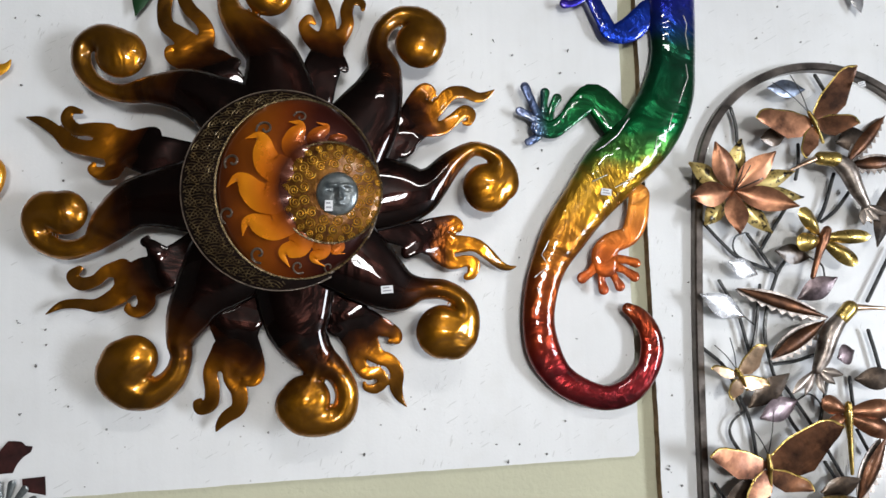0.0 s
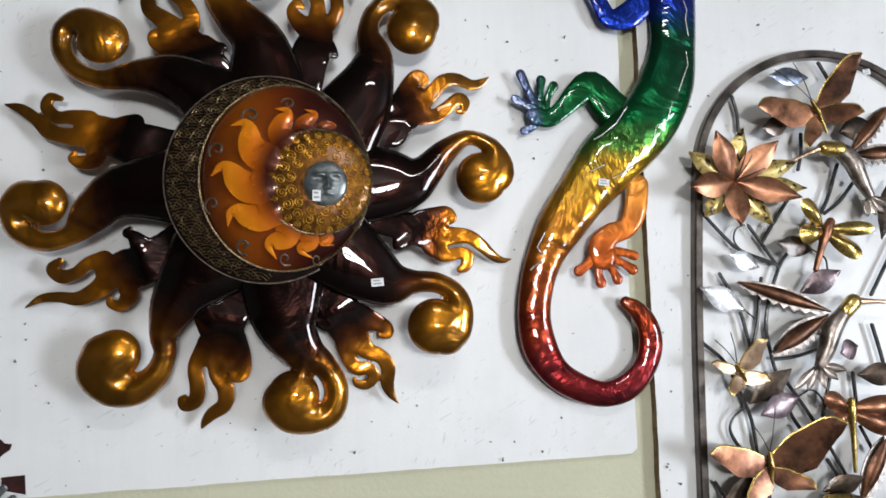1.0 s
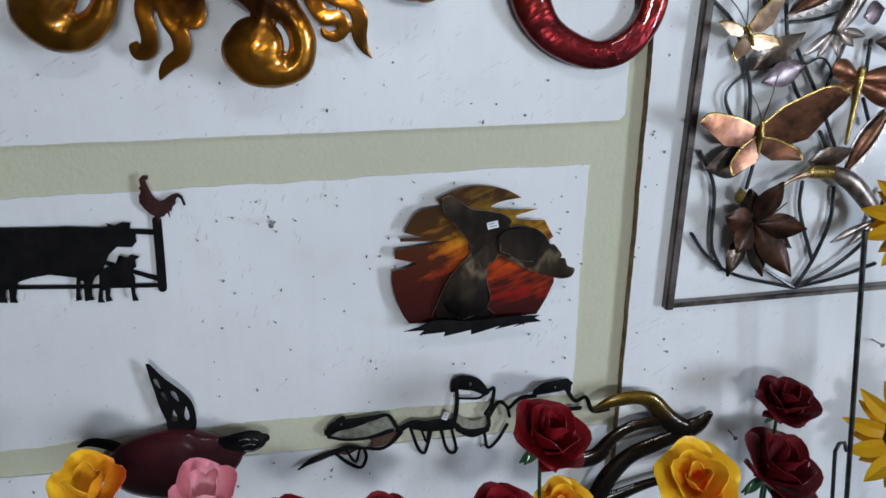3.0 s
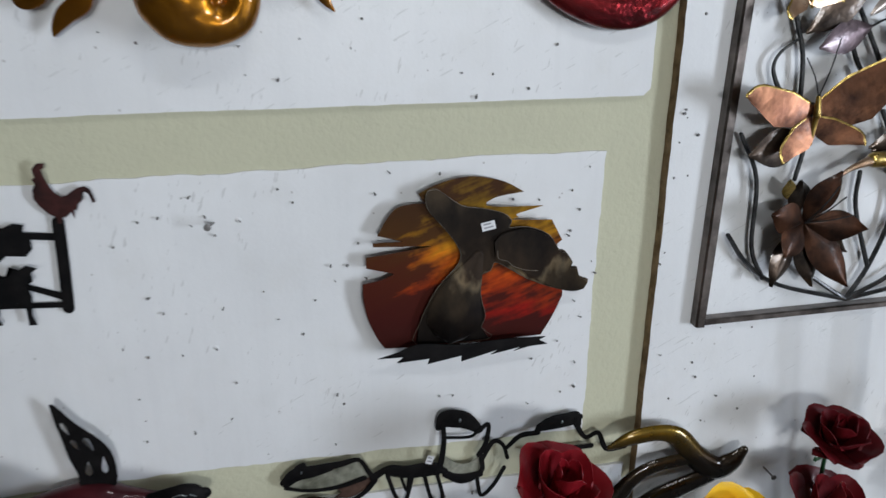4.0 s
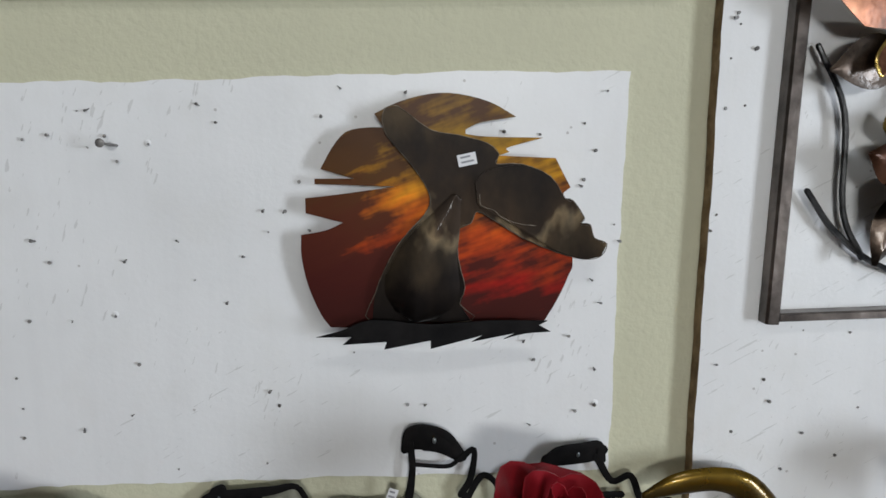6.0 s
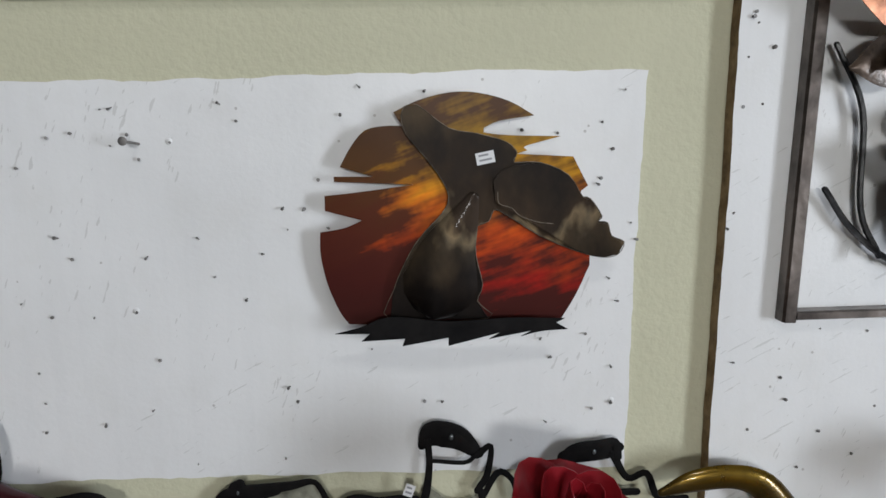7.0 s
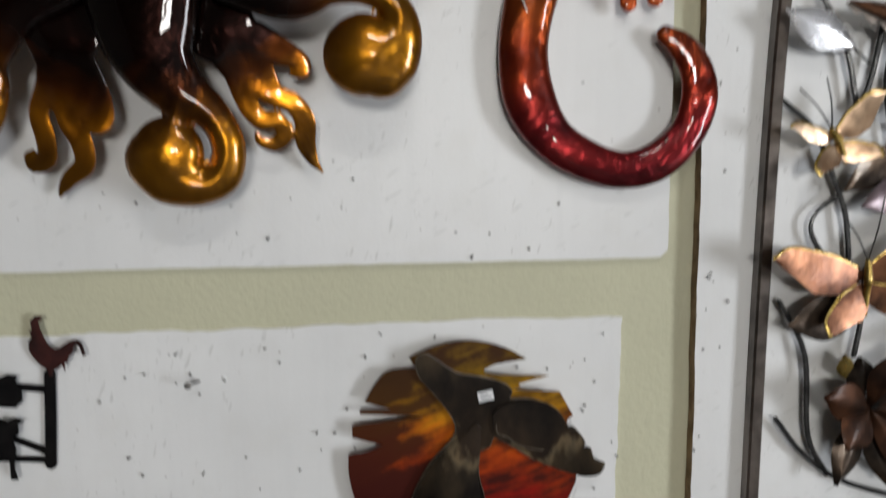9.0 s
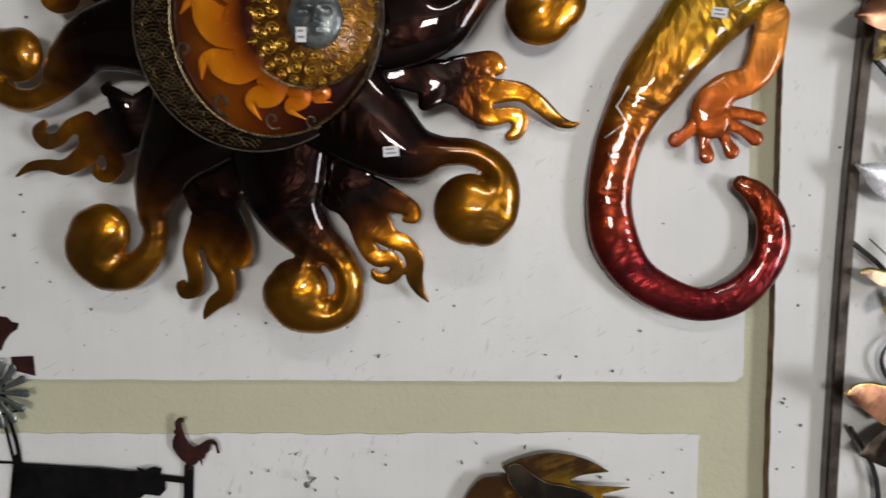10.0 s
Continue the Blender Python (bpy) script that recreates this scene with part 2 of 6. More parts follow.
GILDING = aged_metal("gilded_swirls", (0.42, 0.20, 0.02), (0.85, 0.52, 0.07), 0.3, 0.85, 60, 0.4, 0.1, 0.5, 0.3)
ROPE = aged_metal("brass_rope", (0.05, 0.032, 0.014), (0.32, 0.23, 0.11), 0.35, 0.9, 120)
PEWTER = aged_metal("pewter", (0.10, 0.12, 0.13), (0.26, 0.28, 0.28), 0.35, 0.7, 60, 0.6)
SCROLL = aged_metal("dark_scroll_wire", (0.05, 0.035, 0.022), (0.14, 0.10, 0.07), 0.4, 0.4, 60)
LIZARD = candy("rainbow_body_paint", [(0.0, (0.09, 0.005, 0.008)), (0.10, (0.13, 0.008, 0.010)), (0.18, (0.16, 0.018, 0.006)), (0.30, (0.21, 0.046, 0.006)), (0.43, (0.28, 0.115, 0.008)), (0.54, (0.33, 0.19, 0.012)), (0.585, (0.05, 0.13, 0.02)), (0.66, (0.003, 0.075, 0.020)), (0.86, (0.003, 0.045, 0.024)), (0.93, (0.005, 0.018, 0.17)), (1.0, (0.010, 0.012, 0.22))], "Z", -0.42, 0.43, 0.3, 0.7, 6.5, 0.7, 0.5, 20)
LEG_GREEN = candy("green_blue_leg_paint", [(0.0, (0.16, 0.19, 0.33)), (0.30, (0.07, 0.10, 0.20)), (0.5, (0.004, 0.06, 0.022)), (1.0, (0.004, 0.07, 0.018))], "X", -0.185, -0.07, 0.3, 0.7, 10.0, 0.5, 0.3, 28)
LEG_BLUE = candy("violet_leg_paint", [(0.0, (0.08, 0.02, 0.20)), (0.5, (0.03, 0.015, 0.25)), (1.0, (0.006, 0.025, 0.26))], "X", -0.16, 0.0, 0.3, 0.7, 10.0, 0.5, 0.3, 28)
LEG_ORANGE = candy("orange_leg_paint", [(0.0, (0.30, 0.045, 0.008)), (0.5, (0.40, 0.09, 0.010)), (1.0, (0.52, 0.20, 0.03))], "Z", -0.20, 0.0, 0.4, 0.5, 10.0, 0.35, 0.2, 28)
SCRIBBLE = aged_metal("silver_scribble", (0.5, 0.5, 0.45), (0.75, 0.75, 0.7), 0.3, 0.8, 50)
IRON = aged_metal("brushed_iron_frame", (0.042, 0.034, 0.029), (0.18, 0.15, 0.13), 0.33, 0.8, 18, 0.3, 0.25, 0.5, 0.35)
STEM = aged_metal("dark_wire", (0.02, 0.02, 0.022), (0.07, 0.07, 0.07), 0.4, 0.7, 40)
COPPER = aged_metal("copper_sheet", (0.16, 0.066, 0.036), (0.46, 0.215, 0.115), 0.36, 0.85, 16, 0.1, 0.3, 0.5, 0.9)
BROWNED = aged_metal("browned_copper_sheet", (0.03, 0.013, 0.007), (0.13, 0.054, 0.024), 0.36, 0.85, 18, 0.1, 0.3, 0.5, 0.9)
RUSSET = aged_metal("russet_sheet", (0.013, 0.006, 0.003), (0.075, 0.029, 0.013), 0.42, 0.7, 22, 0.1, 0.2, 0.3, 0.9)
BRONZE = aged_metal("dark_bronze_sheet", (0.02, 0.016, 0.013), (0.10, 0.07, 0.05), 0.33, 0.8, 22, 0.4, 0.3, 0.5, 0.8)
GOLD = aged_metal("gold_sheet", (0.30, 0.19, 0.035), (0.66, 0.48, 0.14), 0.28, 0.9, 30, 0.5, 0.25, 0.5, 0.7)
STEEL = aged_metal("heat_marked_steel", (0.11, 0.088, 0.072), (0.46, 0.39, 0.34), 0.34, 0.85, 26, 0.3, 0.3, 0.5, 0.9)
def gilt_black(name):
    m, nt, b = nodes_of(name)
    v = coords(nt)
    n = tex_noise(nt, v, 55, 4)
    link(nt, ramp(nt, n, [(0.40, (0.025, 0.018, 0.012)), (0.47, (0.55, 0.40, 0.12)), (0.6, (0.62, 0.48, 0.18)), (0.66, (0.05, 0.035, 0.02))]), b.inputs["Base Color"])
    finish(b, 0.35, 0.6, 0.5, 0.1)
    bump(nt, b, n, 0.3, 0.002)
    return m


GILT = gilt_black("gilt_black_sheet")
SILVER = aged_metal("silver_sheet", (0.55, 0.54, 0.55), (0.86, 0.85, 0.86), 0.25, 0.85, 22, 0.6, 0.2, 0.5, 0.25)
ROSY = aged_metal("rosy_gold_sheet", (0.40, 0.24, 0.14), (0.75, 0.55, 0.38), 0.3, 0.85, 24, 0.5, 0.25, 0.5, 0.8)
BLUED = aged_metal("blued_steel_sheet", (0.08, 0.11, 0.18), (0.32, 0.36, 0.44), 0.3, 0.85, 22, 0.6, 0.3, 0.5, 0.8)
PLUM = aged_metal("plum_sheet", (0.07, 0.05, 0.055), (0.24, 0.18, 0.19), 0.32, 0.85, 22, 0.4, 0.3, 0.5, 0.9)
SUNSET = sunset_lacquer()
AMBER = metal_paint("amber_tip_paint", [(0.0, (0.30, 0.11, 0.008)), (1.0, (0.50, 0.24, 0.012))], "Z", -0.2, 0.2, 0.3, 0.5, 1.0, 0.5, 10, 0.03)
# pale band at mid-height: tan patch plus the chest's highlight put into the paint
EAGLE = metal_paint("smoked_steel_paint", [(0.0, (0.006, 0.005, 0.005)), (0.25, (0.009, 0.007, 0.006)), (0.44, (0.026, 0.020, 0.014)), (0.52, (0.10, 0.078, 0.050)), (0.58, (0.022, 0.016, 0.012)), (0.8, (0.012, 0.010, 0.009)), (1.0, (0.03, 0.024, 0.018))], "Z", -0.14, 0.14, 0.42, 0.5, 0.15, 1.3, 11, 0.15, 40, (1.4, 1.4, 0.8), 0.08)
BAREEDGE = aged_metal("bare_ground_steel", (0.03, 0.025, 0.02), (0.24, 0.20, 0.15), 0.4, 0.8, 60)
BLACK = aged_metal("black_cut_steel", (0.003, 0.003, 0.0035), (0.009, 0.008, 0.008), 0.55, 0.0, 30, 0.0, 0.1, 0.1)
RUST = aged_metal("dark_red_steel", (0.018, 0.007, 0.007), (0.05, 0.014, 0.012), 0.5, 0.0, 40, 0.0, 0.1, 0.2)
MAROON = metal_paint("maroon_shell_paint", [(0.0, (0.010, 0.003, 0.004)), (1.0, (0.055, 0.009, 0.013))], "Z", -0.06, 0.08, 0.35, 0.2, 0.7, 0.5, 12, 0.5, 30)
BRANCH = metal_paint("bronze_gold_paint", [(0.0, (0.008, 0.005, 0.004)), (0.72, (0.018, 0.011, 0.005)), (0.90, (0.09, 0.055, 0.008)), (1.0, (0.22, 0.135, 0.011))], "Z", -0.16, 0.09, 0.27, 0.7, 1.0, 0.3, 12, 0.15)
ROSE_RED = metal_paint("red_petal_paint", [(0.0, (0.14, 0.005, 0.008)), (1.0, (0.20, 0.007, 0.013))], "Z", -0.06, 0.06, 0.42, 0.0, 0.25, 0.25, 20, 0.15)
ROSE_DARK = metal_paint("dark_red_petal_paint", [(0.0, (0.07, 0.004, 0.006)), (1.0, (0.125, 0.006, 0.010))], "Z", -0.06, 0.06, 0.45, 0.0, 0.2, 0.25, 20, 0.15)
ROSE_YELLOW = metal_paint("yellow_petal_paint", [(0.0, (0.80, 0.09, 0.006)), (0.35, (0.90, 0.34, 0.006)), (0.6, (0.90, 0.52, 0.012)), (1.0, (0.90, 0.56, 0.014))], "R", 0.0, 0.06, 0.35, 0.0, 0.2, 0.1, 20, 0.05)
ROSE_MIXED = metal_paint("orange_yellow_petal_paint", [(0.0, (0.90, 0.58, 0.012)), (0.5, (0.90, 0.46, 0.010)), (0.8, (0.60, 0.08, 0.01)), (1.0, (0.45, 0.03, 0.01))], "X", -0.07, 0.08, 0.28, 0.05, 0.7, 0.2, 20, 0.05)
ROSE_PINK = metal_paint("pink_petal_paint", [(0.0, (0.85, 0.55, 0.58)), (0.5, (0.75, 0.28, 0.34)), (1.0, (0.50, 0.12, 0.18))], "R", 0.0, 0.07, 0.3, 0.05, 0.7, 0.25, 20, 0.05)
SUNPETAL = metal_paint("sunflower_petal_paint", [(0.0, (0.85, 0.38, 0.006)), (1.0, (0.90, 0.54, 0.008))], "R", 0.0, 0.1, 0.32, 0.0, 0.4, 0.1, 20, 0.05)
SEED = aged_metal("brown_seed_head", (0.03, 0.014, 0.008), (0.10, 0.045, 0.02), 0.6, 0.1, 120, 0.1, 0.8)
FROGSKIN = aged_metal("mottled_olive_paint", (0.10, 0.10, 0.07), (0.40, 0.40, 0.32), 0.45, 0.2, 22, 0.2, 0.1, 0.3, 0.6)
FROGLEG = aged_metal("mottled_brown_paint", (0.03, 0.018, 0.014), (0.13, 0.075, 0.055), 0.45, 0.2, 30, 0.2, 0.1, 0.3, 0.6)
LEAFGREEN = metal_paint("green_leaf_paint", [(0.0, (0.006, 0.020, 0.008)), (1.0, (0.014, 0.055, 0.018))], "Z", -0.1, 0.1, 0.35, 0.2, 0.5, 0.2, 20, 0.1)
FRAMEWOOD = aged_metal("painted_frame", (0.45, 0.45, 0.43), (0.6, 0.6, 0.58), 0.5, 0.0, 20, 0.0)


# ---- mesh helpers ----
def smooth_path(pts, per=6):
    """Catmull-Rom through the control rows."""
    p = np.array(pts, float)
    q = np.vstack([2 * p[0] - p[1], p, 2 * p[-1] - p[-2]])
    out = []
    for i in range(1, len(q) - 2):
        a, b, c, d = q[i - 1:i + 3]
        for k in range(per):
            s = k / per
            out.append(0.5 * (2 * b + (c - a) * s + (2 * a - 5 * b + 4 * c - d) * s * s + (3 * b - a - 3 * c + d) * s ** 3))
    out.append(q[-2])
    return np.array(out)


def mesh_of(verts, faces, smooth=True):
    me = bpy.data.meshes.new("mesh")
    me.from_pydata([tuple(v) for v in verts], [], faces)
    me.validate()
    if smooth:
        me.polygons.foreach_set("use_smooth", [True] * len(me.polygons))
    me.update()
    return me


class Build:
    """Collects vertices and faces of one mesh."""

    def __init__(self, at=(0, 0, 0)):
        self.v, self.f, self.at = [], [], np.array(at, float)

    def grid(self, rows, close=False, flip=False):
        n0, r, c = len(self.v), len(rows), len(rows[0])
        for row in rows:
            self.v.extend(np.array(row, float) - self.at)
        for i in range(r - 1):
            for j in range(c if close else c - 1):
                a, b = n0 + i * c + j, n0 + i * c + (j + 1) % c
                quad = (a, b, b + c, a + c)
                self.f.append(quad[::-1] if flip else quad)
        return n0

    def sweep(self, pts, flat=1.0, n=12, per=6, cap=True, square=False):
        """A tube along control rows (x, y, z, half width); flat: depth to width."""
        p = smooth_path(pts, per)
        p[:, 3] = np.maximum(p[:, 3], 0.0004)
        deep = p[:, 4] if p.shape[1] > 4 else np.full(len(p), flat)
        p = np.column_stack([p[:, :4], deep])
        t = np.gradient(p[:, :3], axis=0)
        t /= np.linalg.norm(t, axis=1)[:, None] + 1e-9
        up = np.array((0, -1.0, 0))
        if cap:
            def dome(row, tan, sign):
                res = []
                for a in (0.35, 0.7, 1.0, 1.25, 1.45, 1.56):
                    q = row.copy()
                    q[:3] += sign * tan * row[3] * math.sin(a)
                    q[3] = row[3] * max(math.cos(a), 0.02)
                    res.append(q)
                return res
            head, tail = dome(p[0], t[0], -1)[::-1], dome(p[-1], t[-1], 1)
            p = np.vstack([head, p, tail])
            t = np.vstack([np.repeat(t[:1], len(head), 0), t, np.repeat(t[-1:], len(tail), 0)])
        rows = []
        for row, tan in zip(p, t):
            side = np.cross(tan, up)
            side /= np.linalg.norm(side) + 1e-9
            dep = np.cross(side, tan)
            if square:
                ring = [row[:3] + row[3] * (a * side + row[4] * b * dep) for a, b in ((1, 0.72), (0.72, 1), (-0.72, 1), (-1, 0.72), (-1, -0.72), (-0.72, -1), (0.72, -1), (1, -0.72))]
            else:
                ring = [row[:3] + row[3] * (math.cos(a) * side + row[4] * math.sin(a) * dep) for a in np.linspace(0, 2 * math.pi, n, endpoint=False)]
            rows.append(ring)
        n0 = self.grid(rows, True)
        c = len(rows[0])
        self.f.append(tuple(range(n0 + c - 1, n0 - 1, -1)))
        self.f.append(tuple(range(n0 + (len(rows) - 1) * c, n0 + len(rows) * c)))
        return self

    def ribbon(self, pts, thick=0.0016, curve=0.15, per=6):
        """A cut sheet strip along control rows (x, y, z, half width), slightly crowned towards the viewer."""
        p = smooth_path(pts, per)
        p[:, 3] = np.maximum(p[:, 3], 0.0005)
        t = np.gradient(p[:, :3], axis=0)
        t[:, 1] = 0
        t /= np.linalg.norm(t, axis=1)[:, None] + 1e-9
        rows = []
        for row, tan in zip(p, t):
            side = np.array((tan[2], 0, -tan[0]))
            front = [row[:3] + side * row[3] * s + np.array((0, -curve * row[3] * (1 - s * s) - thick / 2, 0)) for s in (-1, -0.5, 0, 0.5, 1)]
            back = [row[:3] + side * row[3] * s + np.array((0, -curve * row[3] * (1 - s * s) + thick / 2, 0)) for s in (1, 0.5, 0, -0.5, -1)]
            rows.append(front + back)
        last = rows[-1]
        w = p[-1, 3]
        end = []
        for a in (0.5, 1.0, 1.4):
            mid = (last[2] + last[7]) / 2
            end.append([mid + (q - mid) * np.array((math.cos(a), 1, math.cos(a))) + t[-1] * w * math.sin(a) for q in last])
        first, start = rows[0], []
        for a in (1.4, 1.0, 0.5):
            mid = (first[2] + first[7]) / 2
            start.append([mid + (q - mid) * np.array((math.cos(a), 1, math.cos(a))) - t[0] * p[0, 3] * math.sin(a) for q in first])
        rows = start + rows + end
        n0 = self.grid(rows, True)
        self.f.append(tuple(range(n0 + 9, n0 - 1, -1)))
        self.f.append(tuple(range(n0 + (len(rows) - 1) * 10, n0 + len(rows) * 10)))
        return self

    def sheet(self, rows, thick=0.0012):
        """A bent sheet from a grid of points, with a back and a rim."""
        g = np.array(rows, float)
        du, dv = np.gradient(g, axis=0), np.gradient(g, axis=1)
        nor = np.cross(du, dv)
        nor /= np.linalg.norm(nor, axis=2)[:, :, None] + 1e-12
        back = g - nor * thick
        r, c = g.shape[:2]
        ring = []
        for i in range(r):
            ring.append(np.vstack([g[i], back[i][::-1]]))
        n0 = self.grid(ring, True)
        m = 2 * c
        for base in (n0, n0 + (r - 1) * m):
            for j in range(c - 1):
                self.f.append((base + j, base + j + 1, base + m - 2 - j, base + m - 1 - j))
        return self

    def leaf(self, base, tip, hw, bulge=0.2, fold=0.0, fat=0.5, bend=0.0, thick=0.0012, nu=12, nv=6, blunt=1.1):
        """A leaf, petal or wing from base to tip; hw: half width; fat: where it is widest."""
        b, t = np.array(base, float), np.array(tip, float)
        ax = t - b
        length = np.linalg.norm(ax)
        ax /= length
        side = np.cross(ax, (0, -1.0, 0))
        side /= np.linalg.norm(side)
        out = np.cross(side, ax)
        rows = []
        for i in range(nu + 1):
            u = i / nu
            w = hw * max(math.sin(math.pi * u ** (math.log(0.5) / math.log(fat))), 0.0) ** blunt + 0.0005
            row = []
            for j in range(nv + 1):
                s = -1 + 2 * j / nv
                off = bulge * hw * (1 - s * s) * math.sin(math.pi * min(1, u + 0.05)) - fold * hw * abs(s) + bend * length * u * u
                row.append(b + ax * length * u + side * w * s + out * off)
            rows.append(row)
        return self.sheet(rows, thick)

    def wing(self, base, tip, hw, bend=0.12, thick=0.0012):
        """A butterfly's wing with a full leading edge; returns the leading edge too."""
        b, t = np.array(base, float), np.array(tip, float)
        ax = t - b
        length = np.linalg.norm(ax)
        ax /= length
        side = np.cross(ax, (0, -1.0, 0))
        side /= np.linalg.norm(side)
        if side[2] < 0:
            side = -side
        out = np.array((0, -1.0, 0))
        rows, edge = [], []
        for u in np.linspace(0, 1, 13):
            hi = hw * np.interp(u, (0, 0.35, 0.8, 0.94, 1), (0.12, 0.62, 0.80, 0.60, 0.28))
            lo = hw * np.interp(u, (0, 0.2, 0.5, 0.62, 0.8, 0.95, 1), (-0.14, -0.95, -1.0, -0.72, -0.28, 0.02, 0.24))
            row = [b + ax * length * u + side * (lo + (hi - lo) * j / 6) + out * (bend * length * (u * u - 0.25 * (j / 6 - 0.5) ** 2)) for j in range(7)]
            rows.append(row)
            edge.append(row[-1])
        self.sheet(rows if ax[0] < 0 else [r[::-1] for r in rows], thick)
        return edge

    def plate(self, outline, y, thick=0.002, smooth=0, crown=0.0):
        """A cut plate: closed outline of (x, z), front at y - thick."""
        pts = [tuple(q) for q in outline]
        if smooth:
            # round only the gentle bends; keep the sharp cuts
            n = len(pts)
            turn = []
            for i in range(n):
                a = np.array(pts[i]) - np.array(pts[i - 1])
                b = np.array(pts[(i + 1) % n]) - np.array(pts[i])
                turn.append(abs(math.atan2(a[0] * b[1] - a[1] * b[0], a @ b)) < 0.75)
            fine = []
            for i in range(n):
                p0, p1, p2, p3 = (np.array(pts[(i + k) % n]) for k in (-1, 0, 1, 2))
                t1 = (p2 - p0) / 2 if turn[i] else p2 - p1
                t2 = (p3 - p1) / 2 if turn[(i + 1) % n] else p2 - p1
                for k in range(smooth):
                    s = k / smooth
                    h1, h2 = 2 * s ** 3 - 3 * s * s + 1, -2 * s ** 3 + 3 * s * s
                    fine.append(tuple(h1 * p1 + h2 * p2 + (s ** 3 - 2 * s * s + s) * t1 + (s ** 3 - s * s) * t2))
            pts = fine
        n0, n = len(self.v), len(pts)
        for yy in (y - thick, y):
            for x, z in pts:
                self.v.append(np.array((x, yy, z)) - self.at)
        area = sum(pts[i][0] * pts[(i + 1) % n][1] - pts[(i + 1) % n][0] * pts[i][1] for i in range(n))
        order = list(range(n)) if area > 0 else list(range(n))[::-1]
        front = [n0 + i for i in order]
        self.f.append(tuple(front))
        self.f.append(tuple(i + n for i in front[::-1]))
        for a, b in zip(front, front[1:] + front[:1]):
            self.f.append((b, a, a + n, b + n))
        return self

    def pierced(self, outline, holes, y, thick=0.002):
        """A cut plate with holes through it."""
        bm = bmesh.new()
        for loop in [outline] + holes:
            vs = [bm.verts.new((q[0] - self.at[0], y - self.at[1], q[1] - self.at[2])) for q in loop]
            for a, b in zip(vs, vs[1:] + vs[:1]):
                bm.edges.new((a, b))
        bmesh.ops.triangle_fill(bm, edges=bm.edges[:], use_beauty=True)
        ext = bmesh.ops.extrude_face_region(bm, geom=bm.faces[:])
        for v in ext["geom"]:
            if isinstance(v, bmesh.types.BMVert):
                v.co.y -= thick
        bmesh.ops.recalc_face_normals(bm, faces=bm.faces[:])
        bm.verts.index_update()
        n0 = len(self.v)
        self.v.extend(np.array(v.co) for v in bm.verts)
        self.f.extend(tuple(n0 + v.index for v in f.verts) for f in bm.faces)
        bm.free()
        return self

    def box(self, lo, hi):
        n0 = len(self.v)
        for x in (lo[0], hi[0]):
            for y in (lo[1], hi[1]):
                for z in (lo[2], hi[2]):
                    self.v.append(np.array((x, y, z)) - self.at)
        for q in ((0, 1, 3, 2), (4, 6, 7, 5), (0, 4, 5, 1), (2, 3, 7, 6), (0, 2, 6, 4), (1, 5, 7, 3)):
            self.f.append(tuple(n0 + i for i in q))
        return self

    def dome(self, centre, rx, rz, height, fn=None, nr=14, na=48, power=0.5, base=0.004):
        """A cap in the wall's plane: centre (x, y, z), radii, height towards the viewer."""
        c = np.array(centre, float)
        rows = []
        for i in range(nr + 1):
            r = i / nr
            row = []
            for k in range(na):
                a = 2 * math.pi * k / na
                x, z = r * math.cos(a), r * math.sin(a)
                h = height * max(1 - r * r, 0) ** power
                if fn:
                    h += fn(x, z)
                row.append(c + np.array((rx * x, -h, rz * z)))
            rows.append(row)
        rows.append([q + np.array((0, base, 0)) for q in rows[-1]])
        self.grid(rows, True)
        return self

    def ring(self, centre, rx, rz, w, n=96, m=6, tilt=0.0):
        rows = []
        for k in range(n + 1):
            a = 2 * math.pi * k / n
            rad = np.array((math.cos(a), 0, math.sin(a)))
            mid = np.array(centre) + np.array((rx * rad[0], tilt * rad[0], rz * rad[2]))
            rr = w * (1 + 0.25 * math.sin(k * math.pi))
            rows.append([mid + rr * (math.cos(b) * rad + math.sin(b) * np.array((0, -1, 0))) for b in np.linspace(0, 2 * math.pi, m, endpoint=False)])
        self.grid(rows, True)
        return self


def part(name, bd, material, parent=None, label="", smooth=True):
    """Links one mesh under a thing or a part; the vertices stand relative to bd.at, the thing's base."""
    me = mesh_of(bd.v, bd.f, smooth)
    if smooth:
        me.set_sharp_from_angle(angle=radians(48))
    me.materials.append(material)
    ob = new(name, me)
    if parent is None:
        ob.location = bd.at
    else:
        ob.parent = parent
    if label:
        ob["label"] = label
    return ob


def thing(name, at, label, category, group=""):
    ob = new(name)
    ob.empty_display_size = 0.05
    ob.location = at
    return tagged(ob, label, category, group)


def lift(rows, y):
    """Rows (x, z, w) in the plane y."""
    return [(r[0], y, r[1], *r[2:]) for r in rows]


# ---- structure ----
def slab(name, lo, hi, material, label, parent=None):
    bd = Build()
    bd.box(lo, hi)
    ob = part(name, bd, material, parent, smooth=False)
    return tagged(ob, label, kind="structure") if parent is None else ob


slab("wall_north", (-5.0, 0, 0), (5.0, 0.15, 3.1), GREEN, "sage green textured plaster wall behind the boards")
slab("floor", (-5.2, -7.2, -0.1), (5.2, 0.15, 0), FLOOR, "grey concrete shop floor")
slab("ceiling", (-5.2, -7.2, 3.1), (5.2, 0.15, 3.2), ROOM, "plain dim ceiling")
slab("wall_west", (-5.2, -7.2, 0), (-5.0, 0.15, 3.1), ROOM, "plain dim side wall")
south, east = Build(), Build()
for lo, hi in (((-5.0, 0), (-0.24, 3.1)), ((-0.24, 0), (1.04, 1.84)), ((-0.24, 2.56), (1.04, 3.1)), ((1.04, 0), (5.0, 3.1))):
    south.box((lo[0], -7.2, lo[1]), (hi[0], -7.0, hi[1]))
